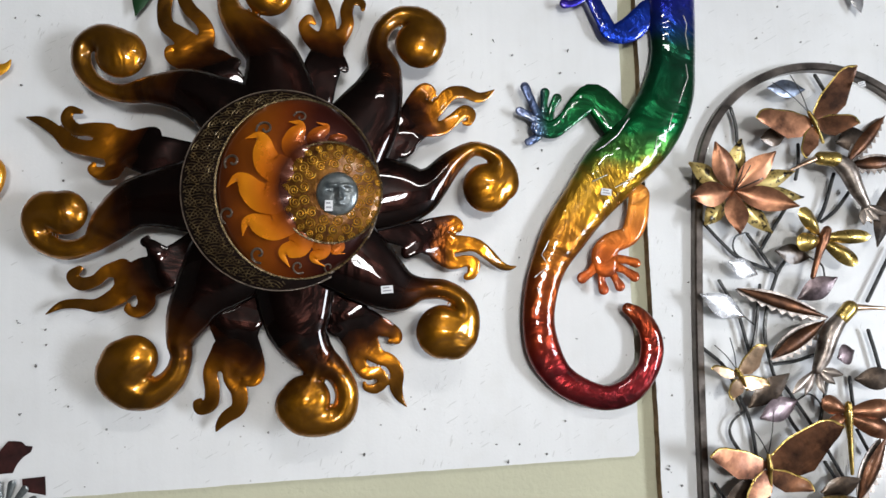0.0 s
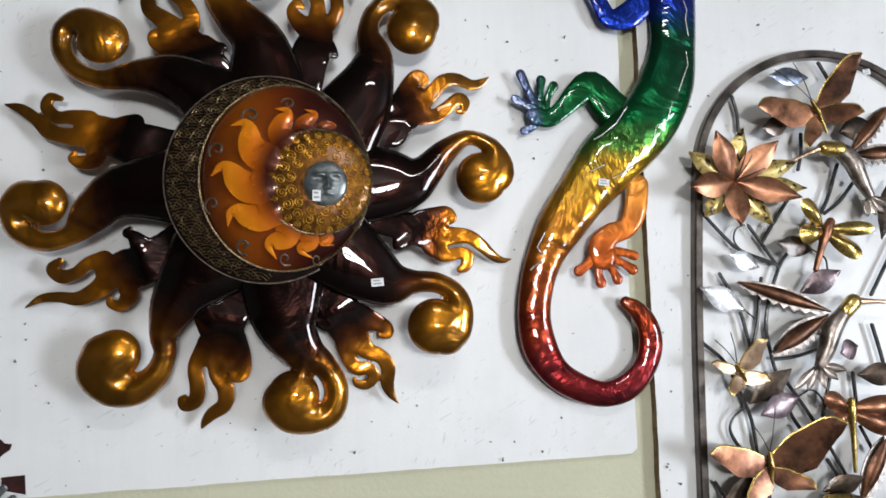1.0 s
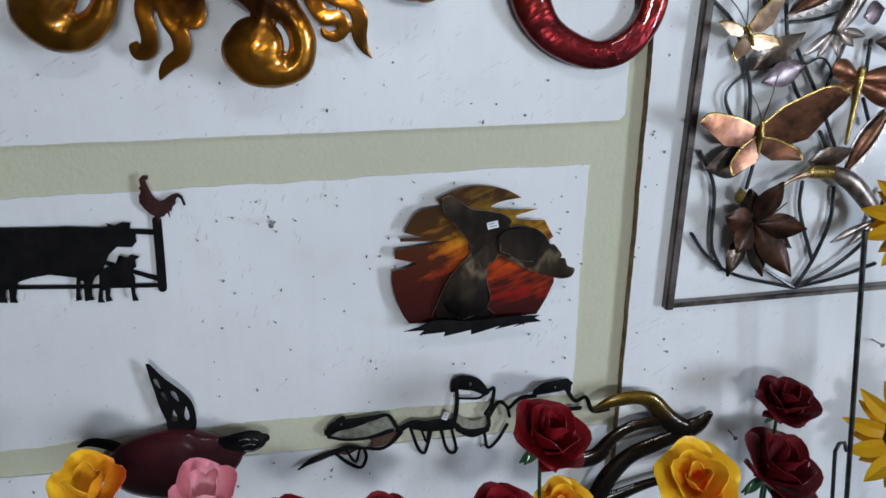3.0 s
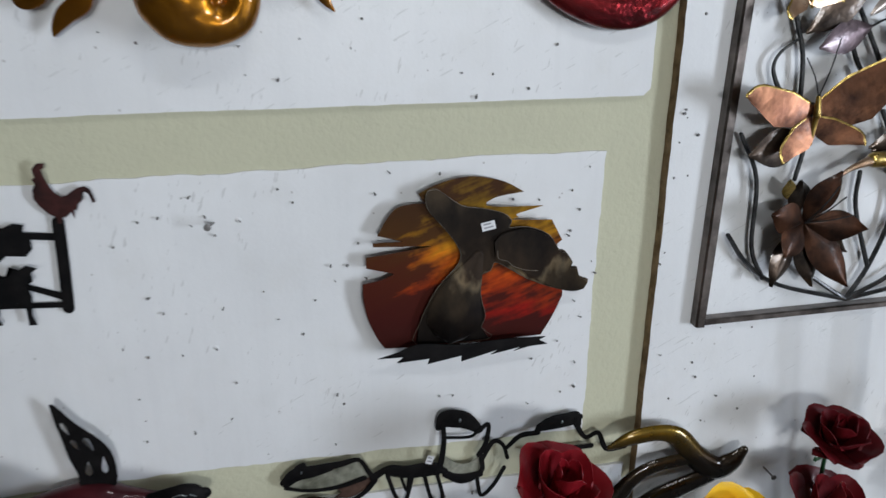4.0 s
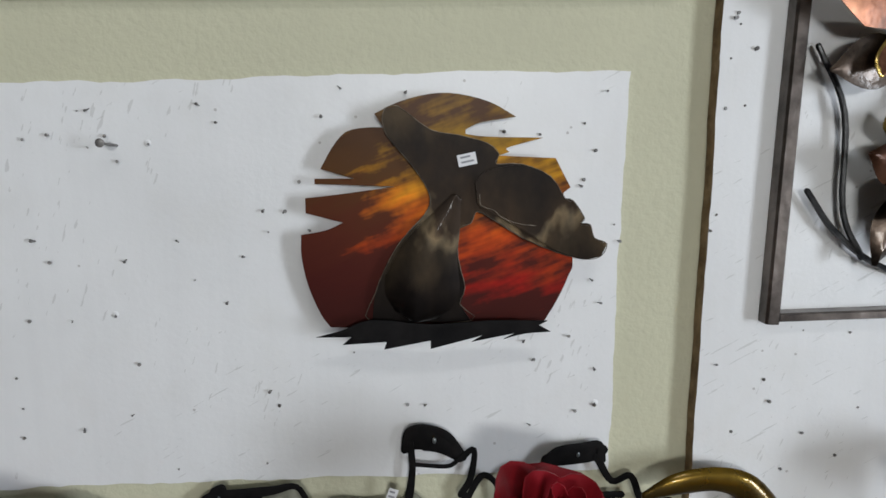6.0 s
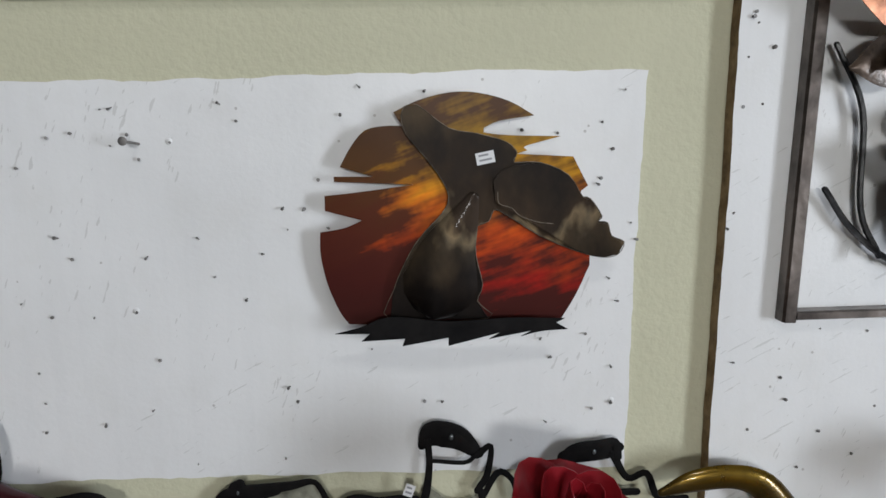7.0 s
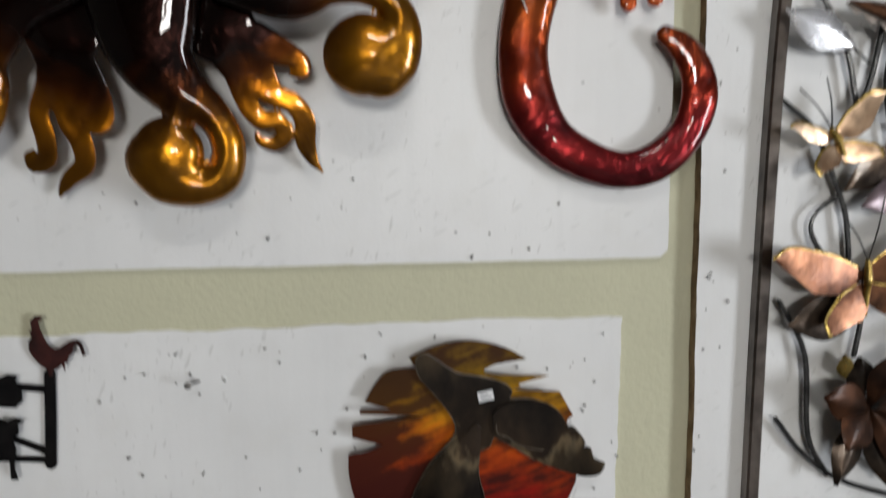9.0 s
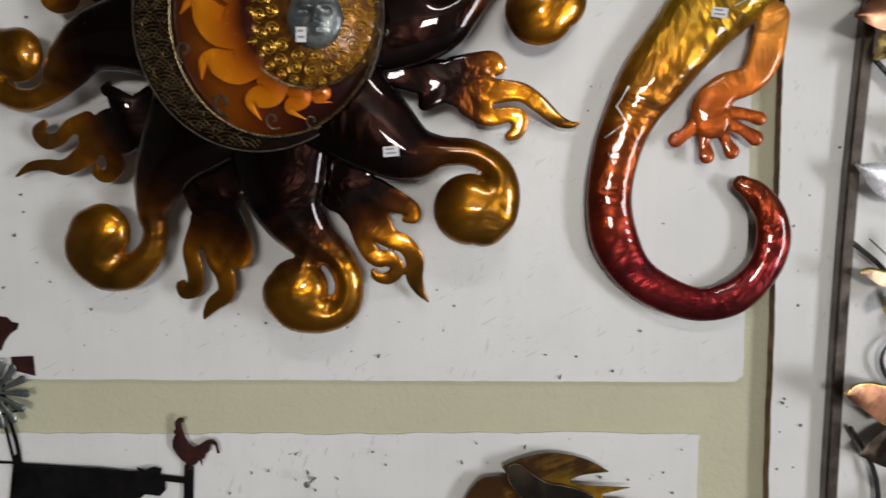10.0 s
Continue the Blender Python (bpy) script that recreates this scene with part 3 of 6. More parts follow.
tagged(part("wall_south", south, ROOM, smooth=False), "plain dim wall with a window opening", kind="structure")
for lo, hi in (((-7.2, 0), (-5.2, 3.1)), ((-5.2, 2.35), (-3.6, 3.1)), ((-3.6, 0), (0.15, 3.1))):
    east.box((5.0, lo[0], lo[1]), (5.2, hi[0], hi[1]))
tagged(part("wall_east", east, ROOM, smooth=False), "plain dim side wall with an open doorway", kind="structure")
win = tagged(part("window_1", Build().box((-0.24, -6.99, 1.84), (-0.20, -6.95, 2.56)).box((1.00, -6.99, 1.84), (1.04, -6.95, 2.56)), FRAMEWOOD, smooth=False), "shop window with painted glazing bars", kind="structure")
for x in (0.07, 0.37, 0.67):
    part("mullion", Build().box((x, -6.99, 1.84), (x + 0.06, -6.95, 2.56)), FRAMEWOOD, win, smooth=False)
part("transom", Build().box((-0.20, -6.945, 2.17), (1.00, -6.905, 2.23)), FRAMEWOOD, win, smooth=False)
door = tagged(part("door_1", Build().box((4.95, -5.2, 0), (4.99, -5.13, 2.35)).box((4.95, -3.67, 0), (4.99, -3.6, 2.35)), FRAMEWOOD, smooth=False), "open shop doorway with painted frame", kind="structure")
part("mullion", Build().box((4.95, -4.44, 0.0), (4.99, -4.36, 2.35)), FRAMEWOOD, door, smooth=False)


fixture = tagged(new("ceiling_light"), "plain white twin tube light on the ceiling", "ceiling light")
fixture.location = (0.2, -1.75, 3.1)
part("housing", Build((0.2, -1.75, 3.1)).box((-0.12, -1.83, 2.99), (0.52, -1.67, 3.1)), FRAMEWOOD, fixture, smooth=False)
for y in (-1.79, -1.71):
    part("tube", Build((0.2, -1.75, 3.1)).sweep([(-0.10, y, 2.972, 0.013), (0.2, y, 2.972, 0.013), (0.50, y, 2.972, 0.013)], 1, 12, 1), STICKER, fixture)


def ragged(corners, step=0.012, amount=0.0012, seed=1):
    """A closed outline with a torn, uneven edge."""
    rng = random.Random(seed)
    out = []
    for (x0, z0), (x1, z1) in zip(corners, corners[1:] + corners[:1]):
        n = max(2, int(math.hypot(x1 - x0, z1 - z0) / step))
        px, pz = -(z1 - z0), x1 - x0
        ln = math.hypot(px, pz)
        drift = 0.0
        for k in range(n):
            drift = 0.75 * drift + rng.uniform(-amount, amount)
            off = 0 if k == 0 else drift
            out.append((x0 + (x1 - x0) * k / n + px / ln * off, z0 + (z1 - z0) * k / n + pz / ln * off))
    return out


def panel(name, corners, thick, label, amount, seed, edge=None):
    bd = Build()
    bd.plate(ragged(corners, amount=amount, seed=seed), 0, thick)
    ob = part(name, bd, WHITE, smooth=False)
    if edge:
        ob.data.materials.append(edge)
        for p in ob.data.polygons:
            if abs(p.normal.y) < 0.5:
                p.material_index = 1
    return tagged(ob, label, kind="structure")


upper = panel("wall_panel_1", [(-1.7, 1.468), (0.228, 1.4965), (0.238, 1.506), (0.243, 2.62), (-1.7, 2.62)], 0.012, "white painted plywood board, scuffed and full of nails", 0.0006, 3, SHADED_EDGE)
lower = panel("wall_panel_2", [(-1.7, 0.876), (-0.99, 0.8905), (-0.53, 0.9145), (0.175, 0.9215), (0.181, 1.413), (-0.19, 1.4055), (-0.9, 1.388), (-1.7, 1.372)], 0.0035, "thin white painted hardboard with torn edges and nails", 0.0016, 5)
right = panel("wall_panel_3", [(0.273, 0.25), (1.9, 0.25), (1.9, 2.62), (0.279, 2.62)], 0.022, "white painted board with raw brown edge", 0.0006, 7, WOOD)
bottom = panel("wall_panel_4", [(-1.7, 0.2), (0.258, 0.2), (0.258, 0.842), (-0.335, 0.838), (-1.7, 0.826)], 0.006, "white painted lower board with nail holes", 0.0008, 9)

# ---- the big sun sculpture ----
SC = (-0.430, 0.0, 2.005)
sun = thing("sun_wall_sculpture", SC, "large glossy amber and black metal sun with curled rays", "wall art")


def pressed(bd, strokes, step, crown, edge, bend=0.0, thick=0.002):
    """A sheet cut along the union of round-ended strokes (x, y, z, half width) and pressed into a pillow: crown high, rounded over edge."""
    discs = np.vstack([smooth_path(q, 10) for q in strokes])
    x0, z0 = (discs[:, 0] - discs[:, 3]).min() - 2 * step, (discs[:, 2] - discs[:, 3]).min() - 2 * step
    nx = int(((discs[:, 0] + discs[:, 3]).max() - x0) / step) + 3
    nz = int(((discs[:, 2] + discs[:, 3]).max() - z0) / step) + 3
    gx, gz = np.meshgrid(x0 + step * np.arange(nx), z0 + step * np.arange(nz), indexing="ij")

    def field(px, pz):
        return discs[None, :, 3] - np.hypot(px[:, None] - discs[None, :, 0], pz[:, None] - discs[None, :, 2])

    f = field(gx.ravel(), gz.ravel()).max(1).reshape(nx, nz)
    inside = f > 0
    cell = inside[:-1, :-1] | inside[1:, :-1] | inside[:-1, 1:] | inside[1:, 1:]
    used = np.zeros_like(inside)
    for i, j in ((0, 0), (1, 0), (0, 1), (1, 1)):
        used[i:nx - 1 + i, j:nz - 1 + j] |= cell
    # corners outside the cut slide onto it
    px, pz = gx[used].copy(), gz[used].copy()
    out = ~inside[used]
    for _ in range(2):
        q = field(px[out], pz[out])
        near, val = q.argmax(1), q.max(1)
        dx, dz = px[out] - discs[near, 0], pz[out] - discs[near, 2]
        ln = np.hypot(dx, dz) + 1e-9
        px[out] += dx / ln * val
        pz[out] += dz / ln * val
    rim = np.column_stack([px[out], pz[out]])
    d = np.zeros(len(px))
    d[~out] = np.array([np.hypot(rim[:, 0] - a, rim[:, 1] - b).min() for a, b in zip(px[~out], pz[~out])])
    h = crown * np.sqrt(1 - (1 - np.minimum(d / edge, 1)) ** 2)
    q = field(px, pz)
    wt = np.exp(np.clip((q - q.max(1)[:, None]) / 0.005, -40, 0))
    base = (wt * discs[None, :, 1]).sum(1) / wt.sum(1)
    if bend:
        base += bend * np.cos(np.hypot(px - SC[0], pz - SC[2]) * 2 * math.pi / 0.105)
    num = -np.ones((nx, nz), int)
    num[used] = np.arange(len(px))
    # soften the pressed height and the base, holding the rim
    ii, jj = np.nonzero(used)
    y = base - h
    for _ in range(5):
        tot, cnt = np.zeros(len(px)), np.zeros(len(px))
        for di, dj in ((1, 0), (-1, 0), (0, 1), (0, -1)):
            k = num[np.clip(ii + di, 0, nx - 1), np.clip(jj + dj, 0, nz - 1)]
            ok = k >= 0
            tot[ok] += y[k[ok]]
            cnt[ok] += 1
        y = np.where(out, y, 0.4 * y + 0.6 * tot / np.maximum(cnt, 1))
    n0, n = len(bd.v), len(px)
    front = np.column_stack([px, y, pz]) - bd.at
    bd.v.extend(front)
    bd.v.extend(front + np.array((0, thick, 0)))
    edges = {}
    for i, j in zip(*np.nonzero(cell)):
        quad = [num[i, j], num[i + 1, j], num[i + 1, j + 1], num[i, j + 1]]
        bd.f.append(tuple(n0 + k for k in quad))
        bd.f.append(tuple(n0 + n + k for k in quad[::-1]))
        for a, b in zip(quad, quad[1:] + quad[:1]):
            if (b, a) in edges:
                del edges[(b, a)]
            else:
                edges[(a, b)] = 1
    for a, b in edges:
        bd.f.append((n0 + b, n0 + a, n0 + n + a, n0 + n + b))
    return bd


def ray(*rows):
    """One curled ray: rows (x, y, z, half width) from the root to the boss at its tip."""
    n = len(rows)
    bx, by, bz, bw = rows[-1]
    stem_rows = []
    for k, (x, y, z, w) in enumerate(rows[:-1]):
        # the curling part is narrower on its inner side, so that the eye of the curl stays free
        slim = w * np.interp(n - 1 - k, (1, 2, 3, 6, 7), (0.9, 0.9, 0.80, 0.80, 1.0))
        dx, dz = x - bx, z - bz
        ln = math.hypot(dx, dz)
        stem_rows.append((x + dx / ln * (w - slim), y, z + dz / ln * (w - slim), slim * (1.25 if k == 0 else 1.12 if k == 1 else 1.03)))
    boss = [(bx - 0.002, by, bz, bw * 0.86), (bx, by, bz, bw * 0.90)]
    part("ray", pressed(Build(SC), [stem_rows, boss], 0.0026, 0.0225, 0.062), RAY, sun)


ray((-0.319, -0.1, 2.003, 0.06), (-0.2473, -0.099, 2.0061, 0.057), (-0.201, -0.098, 2.0072, 0.0446), (-0.1609, -0.094, 2.025, 0.038), (-0.1261, -0.088, 2.0625, 0.0271), (-0.0847, -0.08, 2.0908, 0.0173), (-0.0455, -0.078, 2.076, 0.0204), (-0.0308, -0.076, 2.0486, 0.0269), (-0.0426, -0.078, 2.0291, 0.0422), (-0.0621, -0.081, 2.0193, 0.0527))
ray((-0.328, -0.1, 2.081, 0.06), (-0.2921, -0.0973, 2.1398, 0.057), (-0.2674, -0.0956, 2.1892, 0.0459), (-0.2537, -0.0889, 2.2403, 0.0316), (-0.2589, -0.0841, 2.2861, 0.025), (-0.2492, -0.0784, 2.3248, 0.0216), (-0.2191, -0.0757, 2.3495, 0.0224), (-0.1833, -0.076, 2.3486, 0.0236), (-0.1647, -0.077, 2.3261, 0.0312), (-0.1725, -0.08, 2.3085, 0.041), (-0.1843, -0.083, 2.2958, 0.0518))
ray((-0.444, -0.1, 2.153, 0.06), (-0.4486, -0.0963, 2.2175, 0.0518), (-0.4611, -0.0956, 2.2657, 0.0437), (-0.4953, -0.0879, 2.3056, 0.0358), (-0.5273, -0.0771, 2.3523, 0.0282), (-0.5384, -0.0704, 2.4045, 0.0197), (-0.523, -0.0677, 2.4447, 0.0205), (-0.4872, -0.071, 2.462, 0.0237), (-0.4549, -0.075, 2.4385, 0.0344), (-0.4579, -0.08, 2.4082, 0.041), (-0.4647, -0.083, 2.3866, 0.049))
ray((-0.498, -0.1, 2.127, 0.06), (-0.5532, -0.0973, 2.1687, 0.0469), (-0.6071, -0.0946, 2.1942, 0.0397), (-0.6675, -0.0849, 2.1987, 0.0257), (-0.7237, -0.0751, 2.1984, 0.0207), (-0.7667, -0.0694, 2.2157, 0.0195), (-0.7897, -0.0667, 2.2476, 0.0216), (-0.7882, -0.067, 2.2822, 0.0235), (-0.7608, -0.07, 2.2969, 0.0274), (-0.7344, -0.076, 2.2802, 0.0371), (-0.7256, -0.078, 2.2665, 0.0498))
ray((-0.585, -0.099, 2.004, 0.054), (-0.6479, -0.0943, 2.0002, 0.0466), (-0.6965, -0.0896, 1.9896, 0.0417), (-0.7369, -0.0799, 1.9582, 0.0327), (-0.772, -0.0711, 1.929, 0.0223), (-0.8149, -0.0664, 1.9176, 0.0212), (-0.8535, -0.0637, 1.9358, 0.023), (-0.8654, -0.066, 1.9675, 0.0246), (-0.8478, -0.07, 1.9871, 0.0299), (-0.8224, -0.075, 1.9792, 0.0387), (-0.8155, -0.076, 1.9783, 0.044))
ray((-0.532, -0.098, 1.884, 0.06), (-0.5761, -0.0933, 1.8348, 0.0448), (-0.6001, -0.0876, 1.7969, 0.0377), (-0.6181, -0.0769, 1.7532, 0.0232), (-0.622, -0.0721, 1.7187, 0.0227), (-0.6368, -0.0684, 1.6865, 0.0256), (-0.6672, -0.0657, 1.6662, 0.0314), (-0.7013, -0.066, 1.6675, 0.0342), (-0.7218, -0.067, 1.6929, 0.0391), (-0.709, -0.072, 1.7164, 0.0443), (-0.6973, -0.074, 1.7203, 0.0466))
ray((-0.42, -0.1, 1.867, 0.0603), (-0.4186, -0.097, 1.8019, 0.0558), (-0.4113, -0.095, 1.7571, 0.0466), (-0.3833, -0.086, 1.7137, 0.0328), (-0.3535, -0.08, 1.6844, 0.0267), (-0.3358, -0.075, 1.6485, 0.0256), (-0.3445, -0.073, 1.6138, 0.0275), (-0.3746, -0.077, 1.6027, 0.0293), (-0.4038, -0.08, 1.6124, 0.0352), (-0.4116, -0.084, 1.6329, 0.0438), (-0.4028, -0.085, 1.6397, 0.0487))
ray((-0.3408, -0.116, 1.9041, 0.0591), (-0.2916, -0.1145, 1.8652, 0.053), (-0.242, -0.111, 1.8306, 0.0392), (-0.1957, -0.1045, 1.8255, 0.0262), (-0.1538, -0.101, 1.8234, 0.0223), (-0.1228, -0.0985, 1.8048, 0.0222), (-0.1142, -0.1, 1.7769, 0.0253), (-0.1218, -0.098, 1.7482, 0.0295), (-0.141, -0.1, 1.7386, 0.0379), (-0.1573, -0.104, 1.752, 0.0539))


def flame(*strokes):
    """A flat flame: its body and four tongues, each a stroke of (x, y, z, half width)."""
    bd = Build(SC)
    x, y, z, w = strokes[0][0]
    root = (SC[0] + 0.45 * (x - SC[0]), y + 0.012, SC[2] + 0.45 * (z - SC[2]), w * 1.6)
    body = [root, (x, y, z, w * 1.25)] + strokes[0][1:-1]
    x, y, z, w = strokes[0][-1]
    strokes = (body + [(x, y, z, w * 0.88)],) + strokes[1:]
    part("flame", pressed(bd, list(strokes), 0.0020, 0.0020, 0.008, 0.003), FLAME, sun)


flame([(-0.245, -0.094, 2.104, 0.0286), (-0.207, -0.083, 2.138, 0.0374), (-0.174, -0.074, 2.165, 0.0286)],
      [(-0.196, -0.078, 2.163, 0.0264), (-0.189, -0.074, 2.195, 0.016), (-0.175, -0.069, 2.212, 0.0133), (-0.162, -0.068, 2.207, 0.0088), (-0.166, -0.07, 2.195, 0.0044)],
      [(-0.174, -0.075, 2.159, 0.0198), (-0.151, -0.069, 2.178, 0.014), (-0.127, -0.061, 2.205, 0.0132), (-0.099, -0.055, 2.213, 0.0121), (-0.07, -0.051, 2.205, 0.0108), (-0.05, -0.046, 2.211, 0.0072), (-0.035, -0.043, 2.222, 0.0011)],
      [(-0.18, -0.078, 2.136, 0.02), (-0.147, -0.071, 2.137, 0.014), (-0.122, -0.065, 2.154, 0.0121), (-0.098, -0.059, 2.174, 0.011), (-0.085, -0.057, 2.168, 0.0099), (-0.09, -0.059, 2.151, 0.0066), (-0.099, -0.061, 2.149, 0.0044)],
      [(-0.202, -0.084, 2.118, 0.0176), (-0.212, -0.088, 2.093, 0.0132), (-0.223, -0.091, 2.082, 0.0088), (-0.227, -0.091, 2.092, 0.0055)])
flame([(-0.249, -0.096, 1.941, 0.02), (-0.207, -0.086, 1.931, 0.0261), (-0.164, -0.076, 1.922, 0.032), (-0.142, -0.071, 1.915, 0.0265)],
      [(-0.175, -0.079, 1.937, 0.0242), (-0.147, -0.074, 1.95, 0.017), (-0.127, -0.07, 1.956, 0.013), (-0.117, -0.067, 1.947, 0.0088), (-0.126, -0.069, 1.938, 0.0044)],
      [(-0.148, -0.072, 1.911, 0.0198), (-0.118, -0.066, 1.915, 0.0165), (-0.086, -0.059, 1.913, 0.0132), (-0.062, -0.052, 1.898, 0.0121), (-0.036, -0.045, 1.877, 0.0088), (-0.018, -0.041, 1.87, 0.0055), (-0.003, -0.038, 1.872, 0.0012)],
      [(-0.153, -0.072, 1.901, 0.0242), (-0.132, -0.066, 1.88, 0.0132), (-0.104, -0.06, 1.883, 0.011), (-0.089, -0.056, 1.877, 0.0121), (-0.093, -0.056, 1.859, 0.01), (-0.103, -0.057, 1.853, 0.0066)],
      [(-0.191, -0.082, 1.921, 0.022), (-0.207, -0.084, 1.906, 0.0141), (-0.22, -0.085, 1.895, 0.008), (-0.224, -0.087, 1.905, 0.004)])
flame([(-0.332, -0.088, 1.8, 0.03), (-0.312, -0.078, 1.764, 0.036), (-0.303, -0.071, 1.733, 0.028)],
      [(-0.292, -0.078, 1.773, 0.0241), (-0.261, -0.072, 1.762, 0.016), (-0.24, -0.067, 1.751, 0.011), (-0.238, -0.064, 1.739, 0.0077), (-0.251, -0.066, 1.737, 0.004)],
      [(-0.297, -0.071, 1.738, 0.0242), (-0.277, -0.064, 1.713, 0.0151), (-0.251, -0.058, 1.7, 0.013), (-0.239, -0.052, 1.679, 0.0131), (-0.24, -0.047, 1.652, 0.0121), (-0.233, -0.042, 1.631, 0.007), (-0.221, -0.037, 1.615, 0.0011)],
      [(-0.315, -0.074, 1.744, 0.0201), (-0.309, -0.065, 1.702, 0.0131), (-0.293, -0.058, 1.681, 0.012), (-0.274, -0.056, 1.68, 0.011), (-0.264, -0.052, 1.664, 0.01), (-0.278, -0.05, 1.651, 0.009), (-0.295, -0.053, 1.654, 0.006), (-0.299, -0.055, 1.663, 0.003)],
      [(-0.327, -0.081, 1.769, 0.0221), (-0.345, -0.081, 1.76, 0.012), (-0.359, -0.083, 1.767, 0.008), (-0.354, -0.086, 1.779, 0.004)])
flame([(-0.519, -0.088, 1.79, 0.0362), (-0.52, -0.079, 1.75, 0.0342), (-0.524, -0.069, 1.71, 0.036)],
      [(-0.506, -0.077, 1.74, 0.0241), (-0.489, -0.071, 1.709, 0.014), (-0.491, -0.064, 1.681, 0.013), (-0.505, -0.062, 1.675, 0.009), (-0.513, -0.064, 1.686, 0.004)],
      [(-0.532, -0.069, 1.71, 0.0181), (-0.533, -0.061, 1.68, 0.0135), (-0.52, -0.056, 1.654, 0.0141), (-0.523, -0.049, 1.627, 0.013), (-0.545, -0.044, 1.611, 0.0111), (-0.557, -0.04, 1.598, 0.0072), (-0.563, -0.037, 1.587, 0.002)],
      [(-0.546, -0.072, 1.731, 0.0198), (-0.569, -0.062, 1.696, 0.0127), (-0.567, -0.054, 1.661, 0.013), (-0.572, -0.048, 1.636, 0.013), (-0.59, -0.044, 1.627, 0.01), (-0.597, -0.046, 1.638, 0.0054), (-0.589, -0.048, 1.644, 0.003)],
      [(-0.54, -0.079, 1.76, 0.0181), (-0.554, -0.08, 1.771, 0.012), (-0.557, -0.082, 1.781, 0.0081), (-0.545, -0.084, 1.782, 0.005)])
flame([(-0.645, -0.083, 1.872, 0.027), (-0.68, -0.075, 1.863, 0.034), (-0.71, -0.068, 1.859, 0.027)],
      [(-0.72, -0.068, 1.879, 0.018), (-0.746, -0.062, 1.875, 0.0117), (-0.768, -0.055, 1.859, 0.0108), (-0.795, -0.048, 1.855, 0.012), (-0.811, -0.046, 1.869, 0.01), (-0.797, -0.051, 1.881, 0.0063)],
      [(-0.71, -0.067, 1.849, 0.0198), (-0.731, -0.06, 1.83, 0.016), (-0.765, -0.051, 1.816, 0.012), (-0.8, -0.044, 1.82, 0.009), (-0.83, -0.037, 1.818, 0.0072), (-0.857, -0.034, 1.802, 0.0009)],
      [(-0.68, -0.072, 1.843, 0.018), (-0.678, -0.069, 1.819, 0.0151), (-0.693, -0.064, 1.802, 0.0099), (-0.709, -0.061, 1.807, 0.0072), (-0.71, -0.062, 1.815, 0.0036)],
      [(-0.654, -0.085, 1.902, 0.0181), (-0.666, -0.084, 1.918, 0.01), (-0.678, -0.082, 1.924, 0.007), (-0.672, -0.084, 1.932, 0.004)])
flame([(-0.645, -0.092, 2.071, 0.032), (-0.697, -0.079, 2.089, 0.0342), (-0.743, -0.067, 2.107, 0.0326)],
      [(-0.749, -0.065, 2.124, 0.018), (-0.781, -0.057, 2.131, 0.013), (-0.807, -0.051, 2.134, 0.011), (-0.826, -0.046, 2.152, 0.011), (-0.821, -0.046, 2.171, 0.0081), (-0.802, -0.05, 2.168, 0.0045)],
      [(-0.748, -0.067, 2.095, 0.02), (-0.785, -0.058, 2.097, 0.0144), (-0.82, -0.05, 2.109, 0.0136), (-0.844, -0.043, 2.132, 0.0108), (-0.871, -0.036, 2.151, 0.009), (-0.9, -0.034, 2.16, 0.001)],
      [(-0.732, -0.071, 2.081, 0.022), (-0.736, -0.071, 2.055, 0.0144), (-0.757, -0.066, 2.05, 0.012), (-0.774, -0.062, 2.057, 0.008), (-0.772, -0.062, 2.067, 0.004)],
      [(-0.712, -0.075, 2.106, 0.018), (-0.682, -0.08, 2.115, 0.014), (-0.662, -0.084, 2.12, 0.009), (-0.654, -0.087, 2.109, 0.0045)])
flame([(-0.55, -0.089, 2.218, 0.0306), (-0.581, -0.079, 2.253, 0.036), (-0.608, -0.071, 2.282, 0.03)],
      [(-0.609, -0.069, 2.294, 0.02), (-0.633, -0.062, 2.314, 0.016), (-0.653, -0.056, 2.333, 0.0141), (-0.659, -0.05, 2.366, 0.0131), (-0.656, -0.044, 2.402, 0.0121), (-0.668, -0.036, 2.438, 0.0088), (-0.68, -0.034, 2.456, 0.0022)],
      [(-0.581, -0.073, 2.287, 0.016), (-0.578, -0.068, 2.316, 0.0141), (-0.59, -0.062, 2.34, 0.013), (-0.612, -0.056, 2.365, 0.0131), (-0.624, -0.049, 2.395, 0.012), (-0.61, -0.045, 2.425, 0.008)],
      [(-0.597, -0.076, 2.259, 0.018), (-0.624, -0.073, 2.256, 0.013), (-0.641, -0.069, 2.266, 0.01), (-0.644, -0.066, 2.28, 0.007), (-0.632, -0.067, 2.286, 0.004)],
      [(-0.556, -0.081, 2.258, 0.02), (-0.535, -0.085, 2.25, 0.014), (-0.522, -0.086, 2.25, 0.009), (-0.528, -0.088, 2.238, 0.005)])
